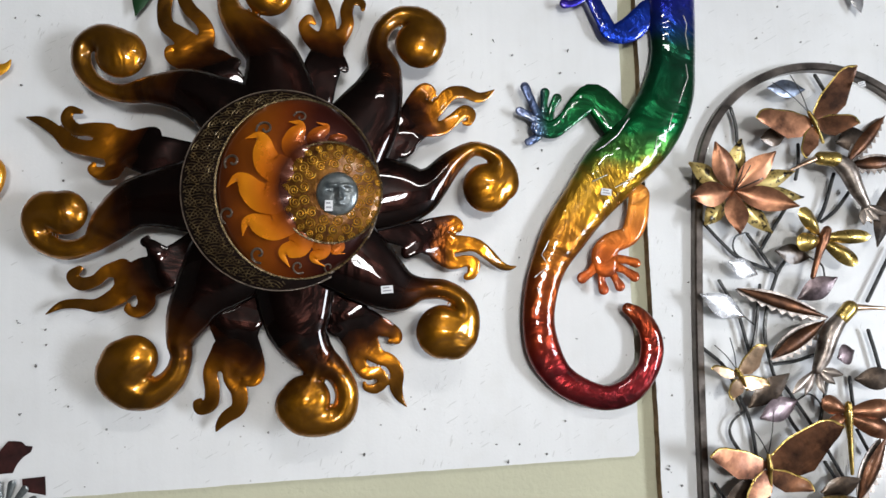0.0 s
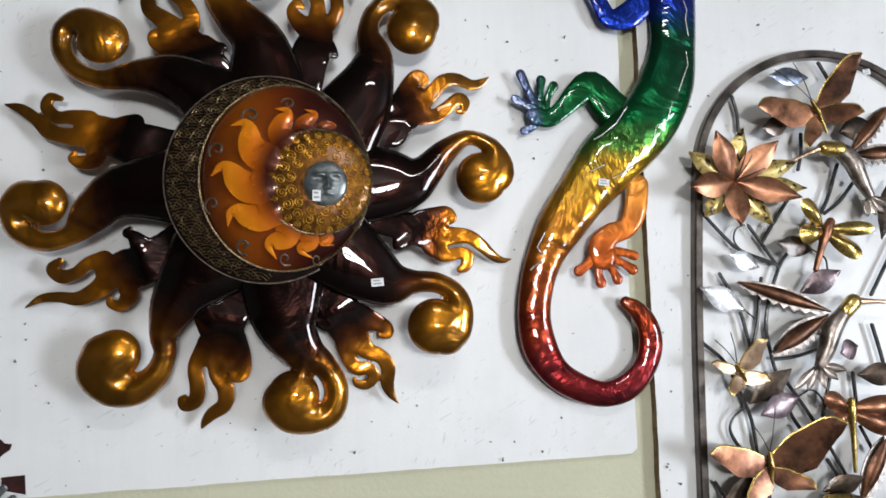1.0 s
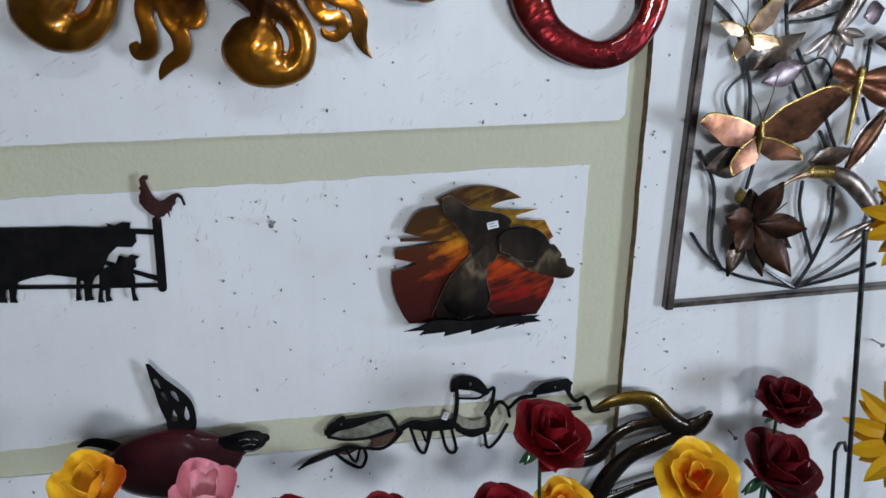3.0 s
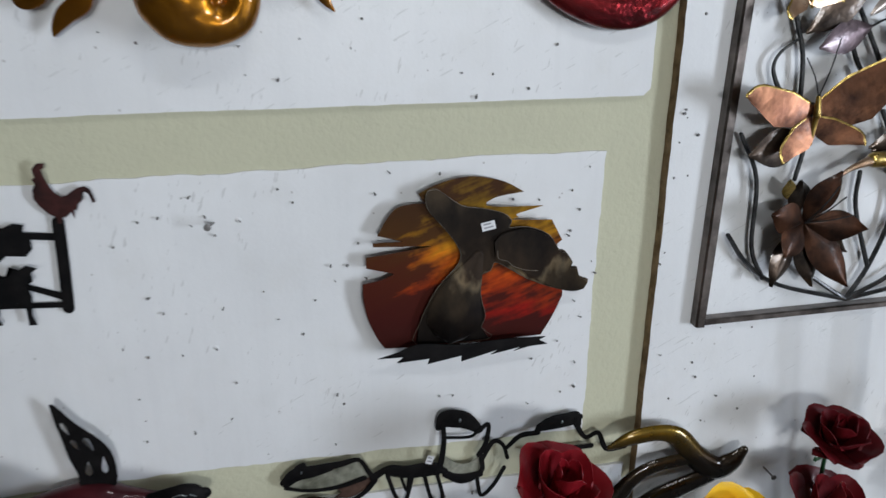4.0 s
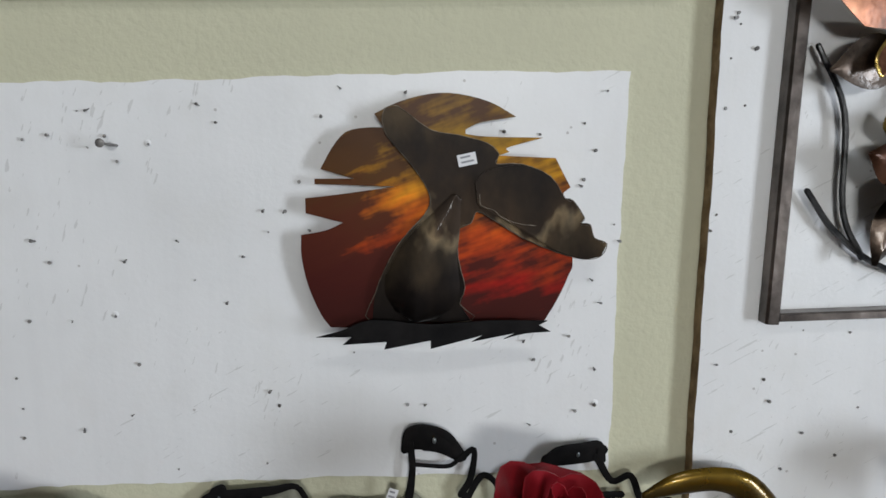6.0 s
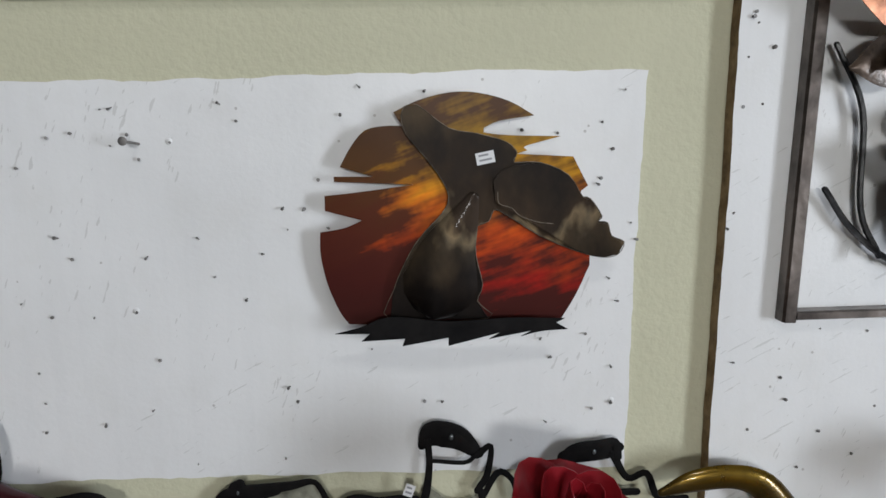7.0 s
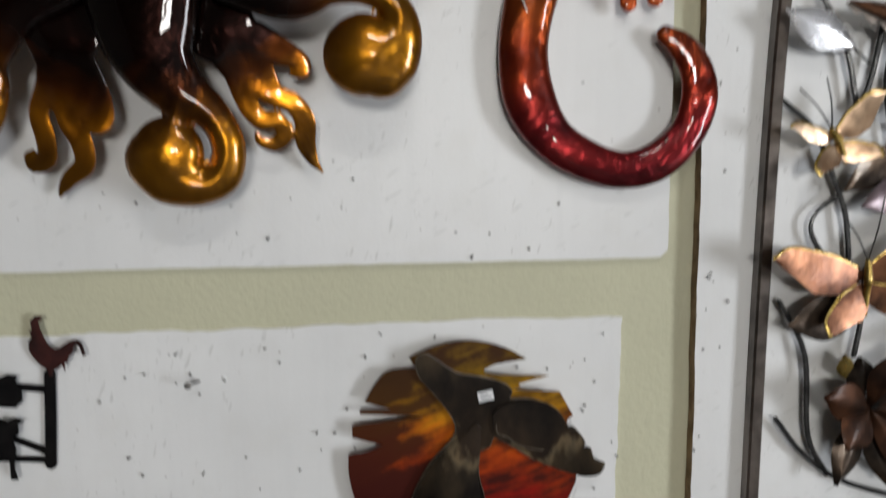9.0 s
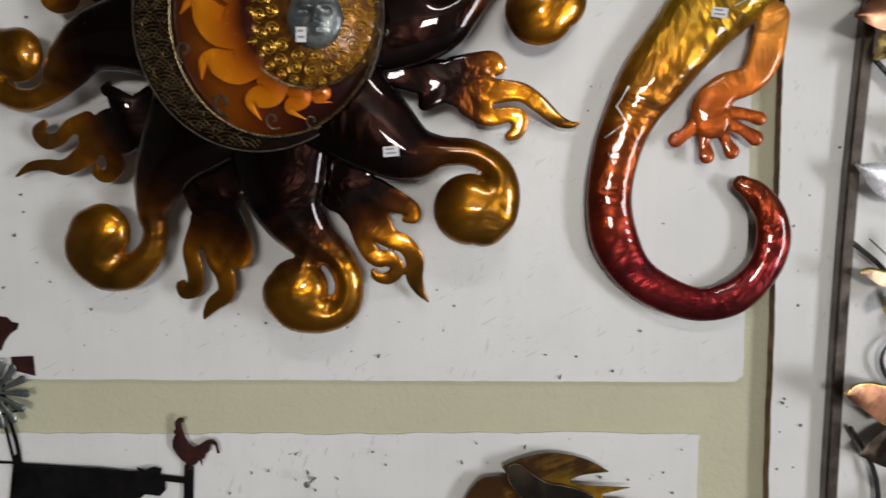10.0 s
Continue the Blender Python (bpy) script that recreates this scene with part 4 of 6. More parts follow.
flame([(-0.378, -0.096, 2.208, 0.0281), (-0.363, -0.086, 2.255, 0.033), (-0.352, -0.077, 2.297, 0.028)],
      [(-0.368, -0.079, 2.29, 0.0221), (-0.39, -0.076, 2.311, 0.0154), (-0.401, -0.073, 2.331, 0.01), (-0.391, -0.069, 2.346, 0.0077), (-0.382, -0.071, 2.338, 0.004)],
      [(-0.357, -0.075, 2.309, 0.018), (-0.355, -0.068, 2.345, 0.013), (-0.365, -0.062, 2.375, 0.0133), (-0.373, -0.057, 2.406, 0.011), (-0.362, -0.05, 2.438, 0.003)],
      [(-0.336, -0.075, 2.304, 0.014), (-0.32, -0.068, 2.335, 0.012), (-0.321, -0.062, 2.366, 0.0121), (-0.312, -0.056, 2.391, 0.011), (-0.292, -0.056, 2.387, 0.0077), (-0.29, -0.058, 2.374, 0.0044)],
      [(-0.347, -0.081, 2.274, 0.016), (-0.335, -0.084, 2.255, 0.0133), (-0.326, -0.085, 2.243, 0.0077)])

# the centre: tooled crescent, amber disc with tongues, gold medallion with a plain face
DC = (SC[0] - 0.007, -0.132, SC[2] + 0.003)
bd = Build(SC)
bd.dome(DC, 0.170, 0.1765, 0.022, power=0.6, base=0.04)
crescent = part("crescent", bd, CRESCENT, sun, "black metal tooled with wave rings")
part("rim", Build(SC).ring((DC[0], DC[1], DC[2]), 0.1705, 0.177, 0.0012), SCROLL, sun)


def wave_scales():
    """Overlapping scales of concentric arcs raised on the crescent."""
    bd, centres, radius = Build(SC), [], 0.0295
    rng = random.Random(4)
    for i in range(19):
        for j in range(15):
            x = DC[0] - 0.18 + 0.027 * (j + 0.5 * (i % 2)) + rng.uniform(-0.002, 0.002)
            z = DC[2] + 0.18 - 0.020 * i + rng.uniform(-0.002, 0.002)
            centres.append((x, z))
    def kept(x, z):
        q = ((x - DC[0]) / 0.166) ** 2 + ((z - DC[2]) / 0.1725) ** 2
        p = ((x - AC[0]) / 0.143) ** 2 + ((z - AC[2]) / 0.161) ** 2
        return q < 1 < p
    for k, (cx, cz) in enumerate(centres):
        if not any(kept(cx + dx, cz + dz) for dx in (-radius, 0, radius) for dz in (0, radius)):
            continue
        later = [c for c in centres[k + 1:k + 60] if abs(c[0] - cx) < 0.062 and c[1] < cz - 0.004]
        for r in (0.0285, 0.0232, 0.0180, 0.0128, 0.0076):
            run = []
            for a in np.linspace(0, math.pi, 13):
                x, z = cx + r * math.cos(a), cz + r * math.sin(a)
                if kept(x, z) and all(math.hypot(x - c[0], z - c[1]) > radius for c in later):
                    q = ((x - DC[0]) / 0.170) ** 2 + ((z - DC[2]) / 0.1765) ** 2
                    run.append((x, DC[1] - 0.022 * max(1 - q, 0) ** 0.6 - 0.0002, z, 0.0009))
                else:
                    if len(run) > 1:
                        bd.sweep(run, 0.9, 4, 1, False)
                    run = []
            if len(run) > 1:
                bd.sweep(run, 0.9, 4, 1, False)
    return bd


AC = (DC[0] + 0.029, -0.146, DC[2] - 0.001)
bd = Build(SC)
bd.dome(AC, 0.139, 0.157, 0.032, power=0.6, base=0.012)
part("amber_disc", bd, DISC, sun)
part("wave_relief", wave_scales(), ROPE, crescent, "raised brass wave lines")
bd = Build(SC)
for k in range(150):
    a, b = 2 * math.pi * k / 150, 2 * math.pi * (k + 1.5) / 150
    bd.sweep([(AC[0] + (0.1395 + o) * math.cos(q), AC[1] - 0.004, AC[2] + (0.1575 + o) * math.sin(q), 0.0010) for q, o in ((a, -0.0013), (b, 0.0013))], 1, 5, 2)
part("rope_edging", bd, ROPE, sun, "twisted brass wire edging")
MC = (DC[0] + 0.084, -0.179, DC[2] - 0.015)


def amber_y(x, z):
    q = ((x - AC[0]) / 0.139) ** 2 + ((z - AC[2]) / 0.157) ** 2
    return AC[1] - 0.032 * max(1 - q, 0) ** 0.6


for a0, a1, far, wide in ((156, 143, 0.184, 0.027), (128, 116, 0.155, 0.022), (104, 97, 0.139, 0.016), (85, 80, 0.120, 0.011), (186, 173, 0.186, 0.029), (212, 203, 0.176, 0.027), (237, 238, 0.156, 0.022), (258, 262, 0.138, 0.016), (275, 280, 0.119, 0.011)):
    rows = []
    for u in np.linspace(0, 1, 7):
        ang = radians(a0 + (a1 - a0) * u + 9 * math.sin(u * 6.2 + 0.4) * u)
        r = 0.086 + ((far - 0.014) - 0.086) * u
        x, z = MC[0] + r * math.cos(ang), MC[2] + r * math.sin(ang)
        rows.append((x, amber_y(x, z) - 0.004, z, wide * np.interp(u, (0, 0.3, 0.5, 0.75, 1), (1.0, 0.90, 0.72, 0.36, 0.02))))
    part("tongue", Build(SC).ribbon(rows, 0.003, 0.20), TONGUE, sun, "raised orange flame tongue")
for ang, r, s0 in ((161, 0.172, 1), (134, 0.156, 1), (191, 0.174, 1), (220, 0.157, 1), (246, 0.135, 0.8), (110, 0.142, 0.8), (268, 0.125, 0.7)):
    a = radians(ang)
    cx, cz = MC[0] + r * math.cos(a), MC[2] + r * math.sin(a)
    curl = []
    for k in range(12):
        q = a + 1.2 + k * 0.55
        rad = s0 * (0.003 + 0.0011 * k)
        x, z = cx + rad * math.cos(q), cz + rad * math.sin(q)
        curl.append((x, amber_y(x, z) - 0.002, z, 0.0021 * s0))
    part("scroll", Build(SC).sweep(curl, 0.8, 6, 3), SCROLL, sun)
bd = Build(SC)
bd.dome(MC, 0.086, 0.086, 0.016, power=0.7, base=0.03)
medallion = part("medallion", bd, SWIRL, sun, "gold medallion tooled with swirls")
for count, ring_r, size, start in ((13, 0.0480, 0.0092, 0.1), (19, 0.0640, 0.0096, 0.3), (27, 0.0785, 0.0062, 0.0)):
    for k in range(count):
        a0 = 2 * math.pi * (k + start) / count
        cx, cz, turn = MC[0] + 0.004 + ring_r * math.cos(a0), MC[2] - 0.002 + ring_r * math.sin(a0), 1 if k % 2 else -1
        rows = []
        for u in np.linspace(0, 1, 20):
            r, a = size * (0.12 + 0.88 * u), a0 + turn * 11.5 * u + k
            x, z = cx + r * math.cos(a), cz + r * math.sin(a)
            q = ((x - MC[0]) ** 2 + (z - MC[2]) ** 2) / 0.086 ** 2
            rows.append((x, MC[1] - 0.016 * max(1 - q, 0) ** 0.7 - 0.0004, z, 0.0013))
        part("swirl", Build(SC).sweep(rows, 0.9, 4, 1, False), GILDING, medallion)
bd = Build(SC)
for k in range(96):
    a, b = 2 * math.pi * k / 96, 2 * math.pi * (k + 1.5) / 96
    bd.sweep([(MC[0] + (0.0865 + o) * math.cos(q), MC[1] - 0.003, MC[2] + (0.0865 + o) * math.sin(q), 0.0010) for q, o in ((a, -0.0013), (b, 0.0013))], 1, 5, 2)
part("rope_edging", bd, ROPE, sun, "twisted brass wire edging")


def face_relief(x, z):
    g = lambda a, b, sx, sz: math.exp(-((x - a) / sx) ** 2 - ((z - b) / sz) ** 2)
    return (0.007 * g(0.12, -0.05, 0.13, 0.30) + 0.004 * g(0.12, -0.22, 0.18, 0.10) + 0.003 * g(0.12, -0.50, 0.22, 0.07) - 0.004 * g(-0.25, 0.16, 0.20, 0.10) - 0.004 * g(0.48, 0.16, 0.18, 0.10)
            + 0.003 * g(-0.25, 0.34, 0.26, 0.07) + 0.003 * g(0.48, 0.34, 0.22, 0.07) + 0.0025 * g(-0.27, 0.15, 0.10, 0.05) + 0.0025 * g(0.48, 0.15, 0.10, 0.05))


part("face_relief", Build(SC).dome((MC[0] + 0.012, MC[1] - 0.0155, MC[2] - 0.005), 0.035, 0.037, 0.010, face_relief, 26, 64), PEWTER, sun, "plain pewter face boss")


def sticker(at, w, h, turn, parent=None, name="price_sticker"):
    """A small paper label with unreadable print as bars."""
    ob = tagged(part(name, Build(at).box((at[0] - w / 2, at[1] - 0.0006, at[2] - h / 2), (at[0] + w / 2, at[1], at[2] + h / 2)), STICKER, None, smooth=False), "small white paper price sticker", "price sticker", "price stickers")
    ob.rotation_euler = (0, radians(turn), 0)
    for k, (z, a, b) in enumerate(((0.24, -0.34, 0.20), (-0.16, -0.34, 0.34))):
        part("print_bar", Build(at).box((at[0] + a * w, at[1] - 0.0010, at[2] + (z - 0.08) * h), (at[0] + b * w, at[1] - 0.0006, at[2] + (z + 0.08) * h)), INK, ob, smooth=False)
    return ob


sticker((-0.258, -0.1350, 1.829), 0.021, 0.0135, -4)
sticker((MC[0] - 0.002, MC[1] - 0.0272, MC[2] - 0.027), 0.013, 0.018, 2)
sticker((0.177, -0.0655, 2.013), 0.021, 0.0135, 8)

# ---- the lizard ----
LC = (0.2, 0.0, 2.0)
lizard = thing("lizard_wall_sculpture", LC, "glossy rainbow painted metal lizard with a curled red tail", "wall art")
bd = Build(LC)
bd.sweep(lift([(0.314, 2.849, 0.0183), (0.319, 2.823, 0.0391), (0.325, 2.779, 0.0469), (0.338, 2.716, 0.0361), (0.354, 2.609, 0.0456),
        (0.356, 2.497, 0.0468), (0.35, 2.398, 0.0507), (0.347, 2.301, 0.048), (0.328, 2.217, 0.0572), (0.283, 2.14, 0.0611),
        (0.207, 2.067, 0.0624), (0.145, 1.995, 0.0506), (0.098, 1.934, 0.0456), (0.066, 1.879, 0.0363), (0.047, 1.824, 0.033),
        (0.039, 1.764, 0.032), (0.048, 1.705, 0.0336), (0.076, 1.658, 0.0287), (0.118, 1.629, 0.0264), (0.168, 1.614, 0.0242),
        (0.214, 1.625, 0.0253), (0.251, 1.66, 0.0231), (0.266, 1.703, 0.024), (0.261, 1.742, 0.0216), (0.242, 1.77, 0.018),
        (0.221, 1.785, 0.0121)], -0.036), 0.46, 20, 6)
part("body", bd, LIZARD, lizard)


def limb(strokes, material, y=-0.036):
    leg = part("leg", Build(LC).sweep(lift(strokes[0], y), 0.2, 14, 5), material, lizard)
    for k, s in enumerate(strokes[1:]):
        part("toe", Build(LC).sweep(lift(s, y + 0.001 * (k + 1)), 0.28, 10, 5), material, leg)


limb([[(0.302, 2.398, 0.0265), (0.257, 2.358, 0.0264), (0.218, 2.35, 0.0204), (0.198, 2.383, 0.0168), (0.181, 2.419, 0.0157),
        (0.165, 2.454, 0.0169), (0.148, 2.472, 0.018)], [(0.17, 2.43, 0.0108), (0.142, 2.411, 0.0072), (0.121, 2.409, 0.0108)], [(0.147, 2.466, 0.0108), (0.123, 2.453, 0.0072), (0.105, 2.45, 0.0108)]], LEG_BLUE)
limb([[(0.256, 2.135, 0.0384), (0.214, 2.167, 0.036), (0.173, 2.213, 0.0288), (0.14, 2.192, 0.024), (0.11, 2.162, 0.0176),
        (0.083, 2.145, 0.018), (0.057, 2.15, 0.0187)], [(0.057, 2.162, 0.012), (0.038, 2.173, 0.0084), (0.018, 2.183, 0.0088)], [(0.057, 2.167, 0.011), (0.044, 2.202, 0.0084), (0.031, 2.233, 0.0096)],
      [(0.069, 2.17, 0.0108), (0.069, 2.197, 0.0072), (0.072, 2.222, 0.0099)], [(0.077, 2.165, 0.0108), (0.085, 2.191, 0.0072), (0.097, 2.211, 0.0099)], [(0.065, 2.147, 0.0099), (0.05, 2.129, 0.0084), (0.034, 2.121, 0.0077)]], LEG_GREEN)
limb([[(0.256, 2.012, 0.0216), (0.247, 1.961, 0.0228), (0.228, 1.929, 0.0198), (0.195, 1.916, 0.0216), (0.177, 1.894, 0.0264),
        (0.178, 1.874, 0.0265)], [(0.164, 1.877, 0.012), (0.146, 1.858, 0.0084), (0.129, 1.847, 0.0108)], [(0.173, 1.871, 0.012), (0.169, 1.844, 0.0077), (0.172, 1.824, 0.0108)],
      [(0.185, 1.869, 0.011), (0.197, 1.846, 0.0077), (0.206, 1.83, 0.0108)], [(0.189, 1.873, 0.011), (0.216, 1.862, 0.0077), (0.238, 1.848, 0.0108)], [(0.19, 1.885, 0.0108), (0.22, 1.882, 0.0084), (0.243, 1.875, 0.0096)]], LEG_ORANGE, -0.04)
limb([[(0.37, 2.5, 0.0261), (0.417, 2.539, 0.0234), (0.446, 2.591, 0.0182), (0.469, 2.637, 0.0196)]], LEG_BLUE)
for s in ([(0.362, 2.379, 0.0016), (0.368, 2.361, 0.0016), (0.364, 2.34, 0.0016), (0.368, 2.308, 0.0016)], [(0.361, 2.275, 0.0016), (0.363, 2.248, 0.0016), (0.35, 2.218, 0.0016), (0.341, 2.195, 0.0016)], [(0.326, 2.173, 0.0016), (0.314, 2.136, 0.0016), (0.29, 2.125, 0.0016), (0.284, 2.1, 0.0016)],
          [(0.163, 2.179, 0.0014), (0.179, 2.165, 0.0013), (0.19, 2.145, 0.0014)], [(0.233, 2.162, 0.0013), (0.208, 2.128, 0.0013), (0.178, 2.105, 0.0013), (0.163, 2.097, 0.0014)], [(0.152, 2.035, 0.0014), (0.193, 2.053, 0.0013)], [(0.197, 2.022, 0.0014), (0.238, 2.044, 0.0013)],
          [(0.061, 1.92, 0.0014), (0.052, 1.904, 0.0013), (0.045, 1.893, 0.0013), (0.059, 1.871, 0.0013), (0.03, 1.85, 0.0013)], [(0.035, 1.829, 0.0013), (0.042, 1.812, 0.0013)]):
    part("scribble", Build(LC).sweep([(x, y, z, w * 0.7) for x, y, z, w in lift(s, -0.0625 if s[0][1] > 1.95 else -0.0525)], 0.6, 6, 1), SCRIBBLE, lizard)

# ---- the arched garden panel ----
TC = (0.65, -0.02, 1.13)
trellis = thing("arched_trellis_panel", TC, "arched iron panel with copper butterflies, flowers, leaves and birds", "wall art")


def bar(pts, name="frame_bar"):
    part(name, Build(TC).sweep([(x, -0.030, z, 0.0086) for x, z in pts], 1.42, 4, 8, False, True), IRON, trellis, smooth=False)


bar([(0.3525, 1.121), (0.3575, 1.45), (0.3665, 1.75), (0.3835, 2.02)])
bar([(0.942, 2.02), (0.937, 1.7), (0.933, 1.4), (0.931, 1.136)])
bar([(0.664 + 0.2795 * math.cos(a), 2.02 + 0.267 * math.sin(a)) for a in np.linspace(math.pi, 0, 14)], "frame_arch")
part("frame_bar", Build(TC).sweep([(x, -0.0295, z, 0.0054) for x, z in ((0.3605, 1.1285), (0.55, 1.1335), (0.75, 1.139), (0.9255, 1.144))], 2.25, 4, 8, False, True), IRON, trellis, smooth=False)


def stem(rows, y=-0.036):
    part("stem", Build(TC).sweep([(x, y, z, max(w, 0.0014)) for x, z, w in rows], 1, 7, 5), STEM, trellis)


stem([(0.467, 2.193, 0.0039), (0.475, 2.158, 0.0036), (0.476, 2.122, 0.0036)])
stem([(0.383, 1.962, 0.0036), (0.429, 1.911, 0.0036), (0.464, 1.881, 0.0039), (0.533, 1.854, 0.0036)])
stem([(0.484, 1.93, 0.0036), (0.514, 1.887, 0.0036), (0.542, 1.846, 0.0036)])
stem([(0.571, 1.981, 0.0039), (0.533, 1.93, 0.0039), (0.509, 1.895, 0.0036)])
stem([(0.688, 2.055, 0.0039), (0.646, 1.96, 0.0039), (0.562, 1.873, 0.0036), (0.542, 1.846, 0.0036)])
stem([(0.72, 2.017, 0.0039), (0.686, 1.979, 0.0039), (0.651, 1.954, 0.0036)])
stem([(0.612, 2.117, 0.0039), (0.609, 2.077, 0.0036), (0.6, 2.044, 0.0036)])
stem([(0.664, 2.268, 0.0039), (0.682, 2.236, 0.0039)])
stem([(0.416, 1.836, 0.0036), (0.451, 1.77, 0.0036), (0.47, 1.691, 0.0036)])
stem([(0.503, 1.825, 0.0036), (0.486, 1.729, 0.0036), (0.472, 1.69, 0.0036)])
stem([(0.542, 1.846, 0.0036), (0.517, 1.785, 0.0039), (0.506, 1.723, 0.0039), (0.517, 1.654, 0.0036)])
stem([(0.518, 1.666, 0.0036), (0.565, 1.67, 0.0036), (0.612, 1.682, 0.0036)])
stem([(0.372, 1.703, 0.0036), (0.417, 1.662, 0.0036), (0.444, 1.602, 0.0036)])
stem([(0.453, 1.578, 0.0024), (0.426, 1.559, 0.0024), (0.417, 1.538, 0.0028), (0.425, 1.515, 0.0036), (0.442, 1.492, 0.0033)])
stem([(0.444, 1.602, 0.0036), (0.462, 1.553, 0.0036), (0.47, 1.488, 0.0036)])
stem([(0.517, 1.654, 0.0036), (0.543, 1.565, 0.0036), (0.576, 1.513, 0.0039)])
stem([(0.635, 1.629, 0.0036), (0.618, 1.57, 0.0039), (0.608, 1.532, 0.0039)])
stem([(0.685, 1.633, 0.0039), (0.688, 1.567, 0.0036)])
stem([(0.692, 1.528, 0.0036), (0.717, 1.477, 0.0036)])
stem([(0.736, 1.727, 0.0039), (0.746, 1.687, 0.0039), (0.754, 1.65, 0.0039)])
stem([(0.809, 1.897, 0.0039), (0.779, 1.85, 0.0039), (0.74, 1.788, 0.0039)])
stem([(0.616, 1.468, 0.0039), (0.639, 1.428, 0.0036), (0.657, 1.377, 0.0039)])
stem([(0.464, 1.881, 0.0019), (0.451, 1.902, 0.0018), (0.458, 1.925, 0.0018), (0.481, 1.934, 0.0018)])
stem([(0.617, 1.881, 0.002), (0.644, 1.864, 0.002), (0.648, 1.84, 0.002)])
stem([(0.464, 1.763, 0.0018), (0.485, 1.746, 0.0018)])
stem([(0.566, 1.593, 0.0018), (0.593, 1.604, 0.0018), (0.614, 1.587, 0.002), (0.619, 1.567, 0.0018)])
stem([(0.38, 1.439, 0.0033), (0.417, 1.367, 0.0036), (0.426, 1.256, 0.0036), (0.454, 1.2, 0.0039)])
stem([(0.382, 1.278, 0.0036), (0.42, 1.23, 0.0039), (0.486, 1.186, 0.0036), (0.617, 1.151, 0.0039)])
stem([(0.597, 1.372, 0.0036), (0.602, 1.313, 0.0036), (0.647, 1.208, 0.0039)])
stem([(0.617, 1.151, 0.0039), (0.647, 1.208, 0.0039), (0.67, 1.292, 0.0039), (0.665, 1.358, 0.0036)])
stem([(0.617, 1.151, 0.0039), (0.698, 1.193, 0.0039), (0.762, 1.258, 0.0039), (0.781, 1.347, 0.0039)])
stem([(0.617, 1.151, 0.0039), (0.561, 1.186, 0.0039), (0.519, 1.215, 0.0036)])
stem([(0.617, 1.151, 0.0039), (0.703, 1.167, 0.0039), (0.788, 1.194, 0.0042)])
stem([(0.492, 1.481, 0.0036), (0.49, 1.415, 0.0036), (0.483, 1.365, 0.0036)])
stem([(0.538, 1.627, 0.0036), (0.6, 1.532, 0.0036), (0.662, 1.421, 0.0036)])


def world3(row, y):
    return (row[0], y, row[1])


LEAVES = [  # base, tip, half width
    ([(0.626, 2.231, 0.0169), (0.533, 2.229, 0.0169)], BLUED), ([(0.574, 2.132, 0.0169), (0.509, 2.121, 0.0156)], BRONZE), ([(0.607, 1.879, 0.0183), (0.523, 1.893, 0.0168)], BRONZE), ([(0.49, 1.847, 0.0168), (0.423, 1.872, 0.0168)], SILVER),
    ([(0.456, 1.763, 0.0204), (0.359, 1.809, 0.0187)], SILVER), ([(0.45, 1.585, 0.0204), (0.534, 1.649, 0.0204)], BRONZE), ([(0.556, 1.595, 0.0208), (0.465, 1.565, 0.0193)], PLUM), ([(0.688, 1.688, 0.0183), (0.64, 1.675, 0.0169)], PLUM),
    ([(0.683, 1.631, 0.0204), (0.77, 1.632, 0.0221)], BRONZE), ([(0.573, 1.795, 0.0204), (0.654, 1.836, 0.0204)], PLUM), ([(0.59, 1.415, 0.0168), (0.663, 1.435, 0.0183)], BRONZE), ([(0.686, 2.118, 0.0234), (0.752, 2.13, 0.0252)], BRONZE),
    ([(0.482, 1.43, 0.0265), (0.379, 1.411, 0.0264)], BRONZE), ([(0.596, 1.409, 0.0168), (0.669, 1.44, 0.0168)], BRONZE), ([(0.464, 1.338, 0.0099), (0.453, 1.373, 0.0108)], GOLD), ([(0.798, 2.027, 0.0182), (0.749, 1.897, 0.0182)], BRONZE)]
for (b, t), mat in LEAVES:
    part("leaf", Build(TC).leaf(world3(b, -0.052), world3(t, -0.066), b[2] * 1.1, 0.10, 0.05), mat, trellis)


def flower(centre, tips, gold_tips, y, mats=(COPPER, GOLD), wires=(), hw=0.027):
    for k, t in enumerate(gold_tips):
        c = centre[0]
        mid = (c[0] + 0.15 * (t[0] - c[0]), y + 0.008, c[1] + 0.15 * (t[1] - c[1]))
        part("petal", Build(TC).leaf(mid, (t[0], y - 0.004, t[1]), 0.019, 0.1, 0.3, 0.5), mats[1], trellis)
    for k, t in enumerate(tips):
        c = centre[0]
        part("petal", Build(TC).leaf((c[0], y - 0.002 * (k % 2), c[1]), (t[0], y - 0.022 - 0.003 * (k % 3), t[1]), hw * 0.92, 0.08, 0.14, 0.5), mats[0], trellis)
    for t in wires:
        c = centre[0]
        part("stamen", Build(TC).sweep([(c[0], y - 0.004, c[1], 0.0012), ((c[0] + t[0]) / 2, y - 0.024, (c[1] + t[1]) / 2, 0.0012), (t[0], y - 0.034, t[1], 0.0012)], 1, 6, 4), STEM, trellis)


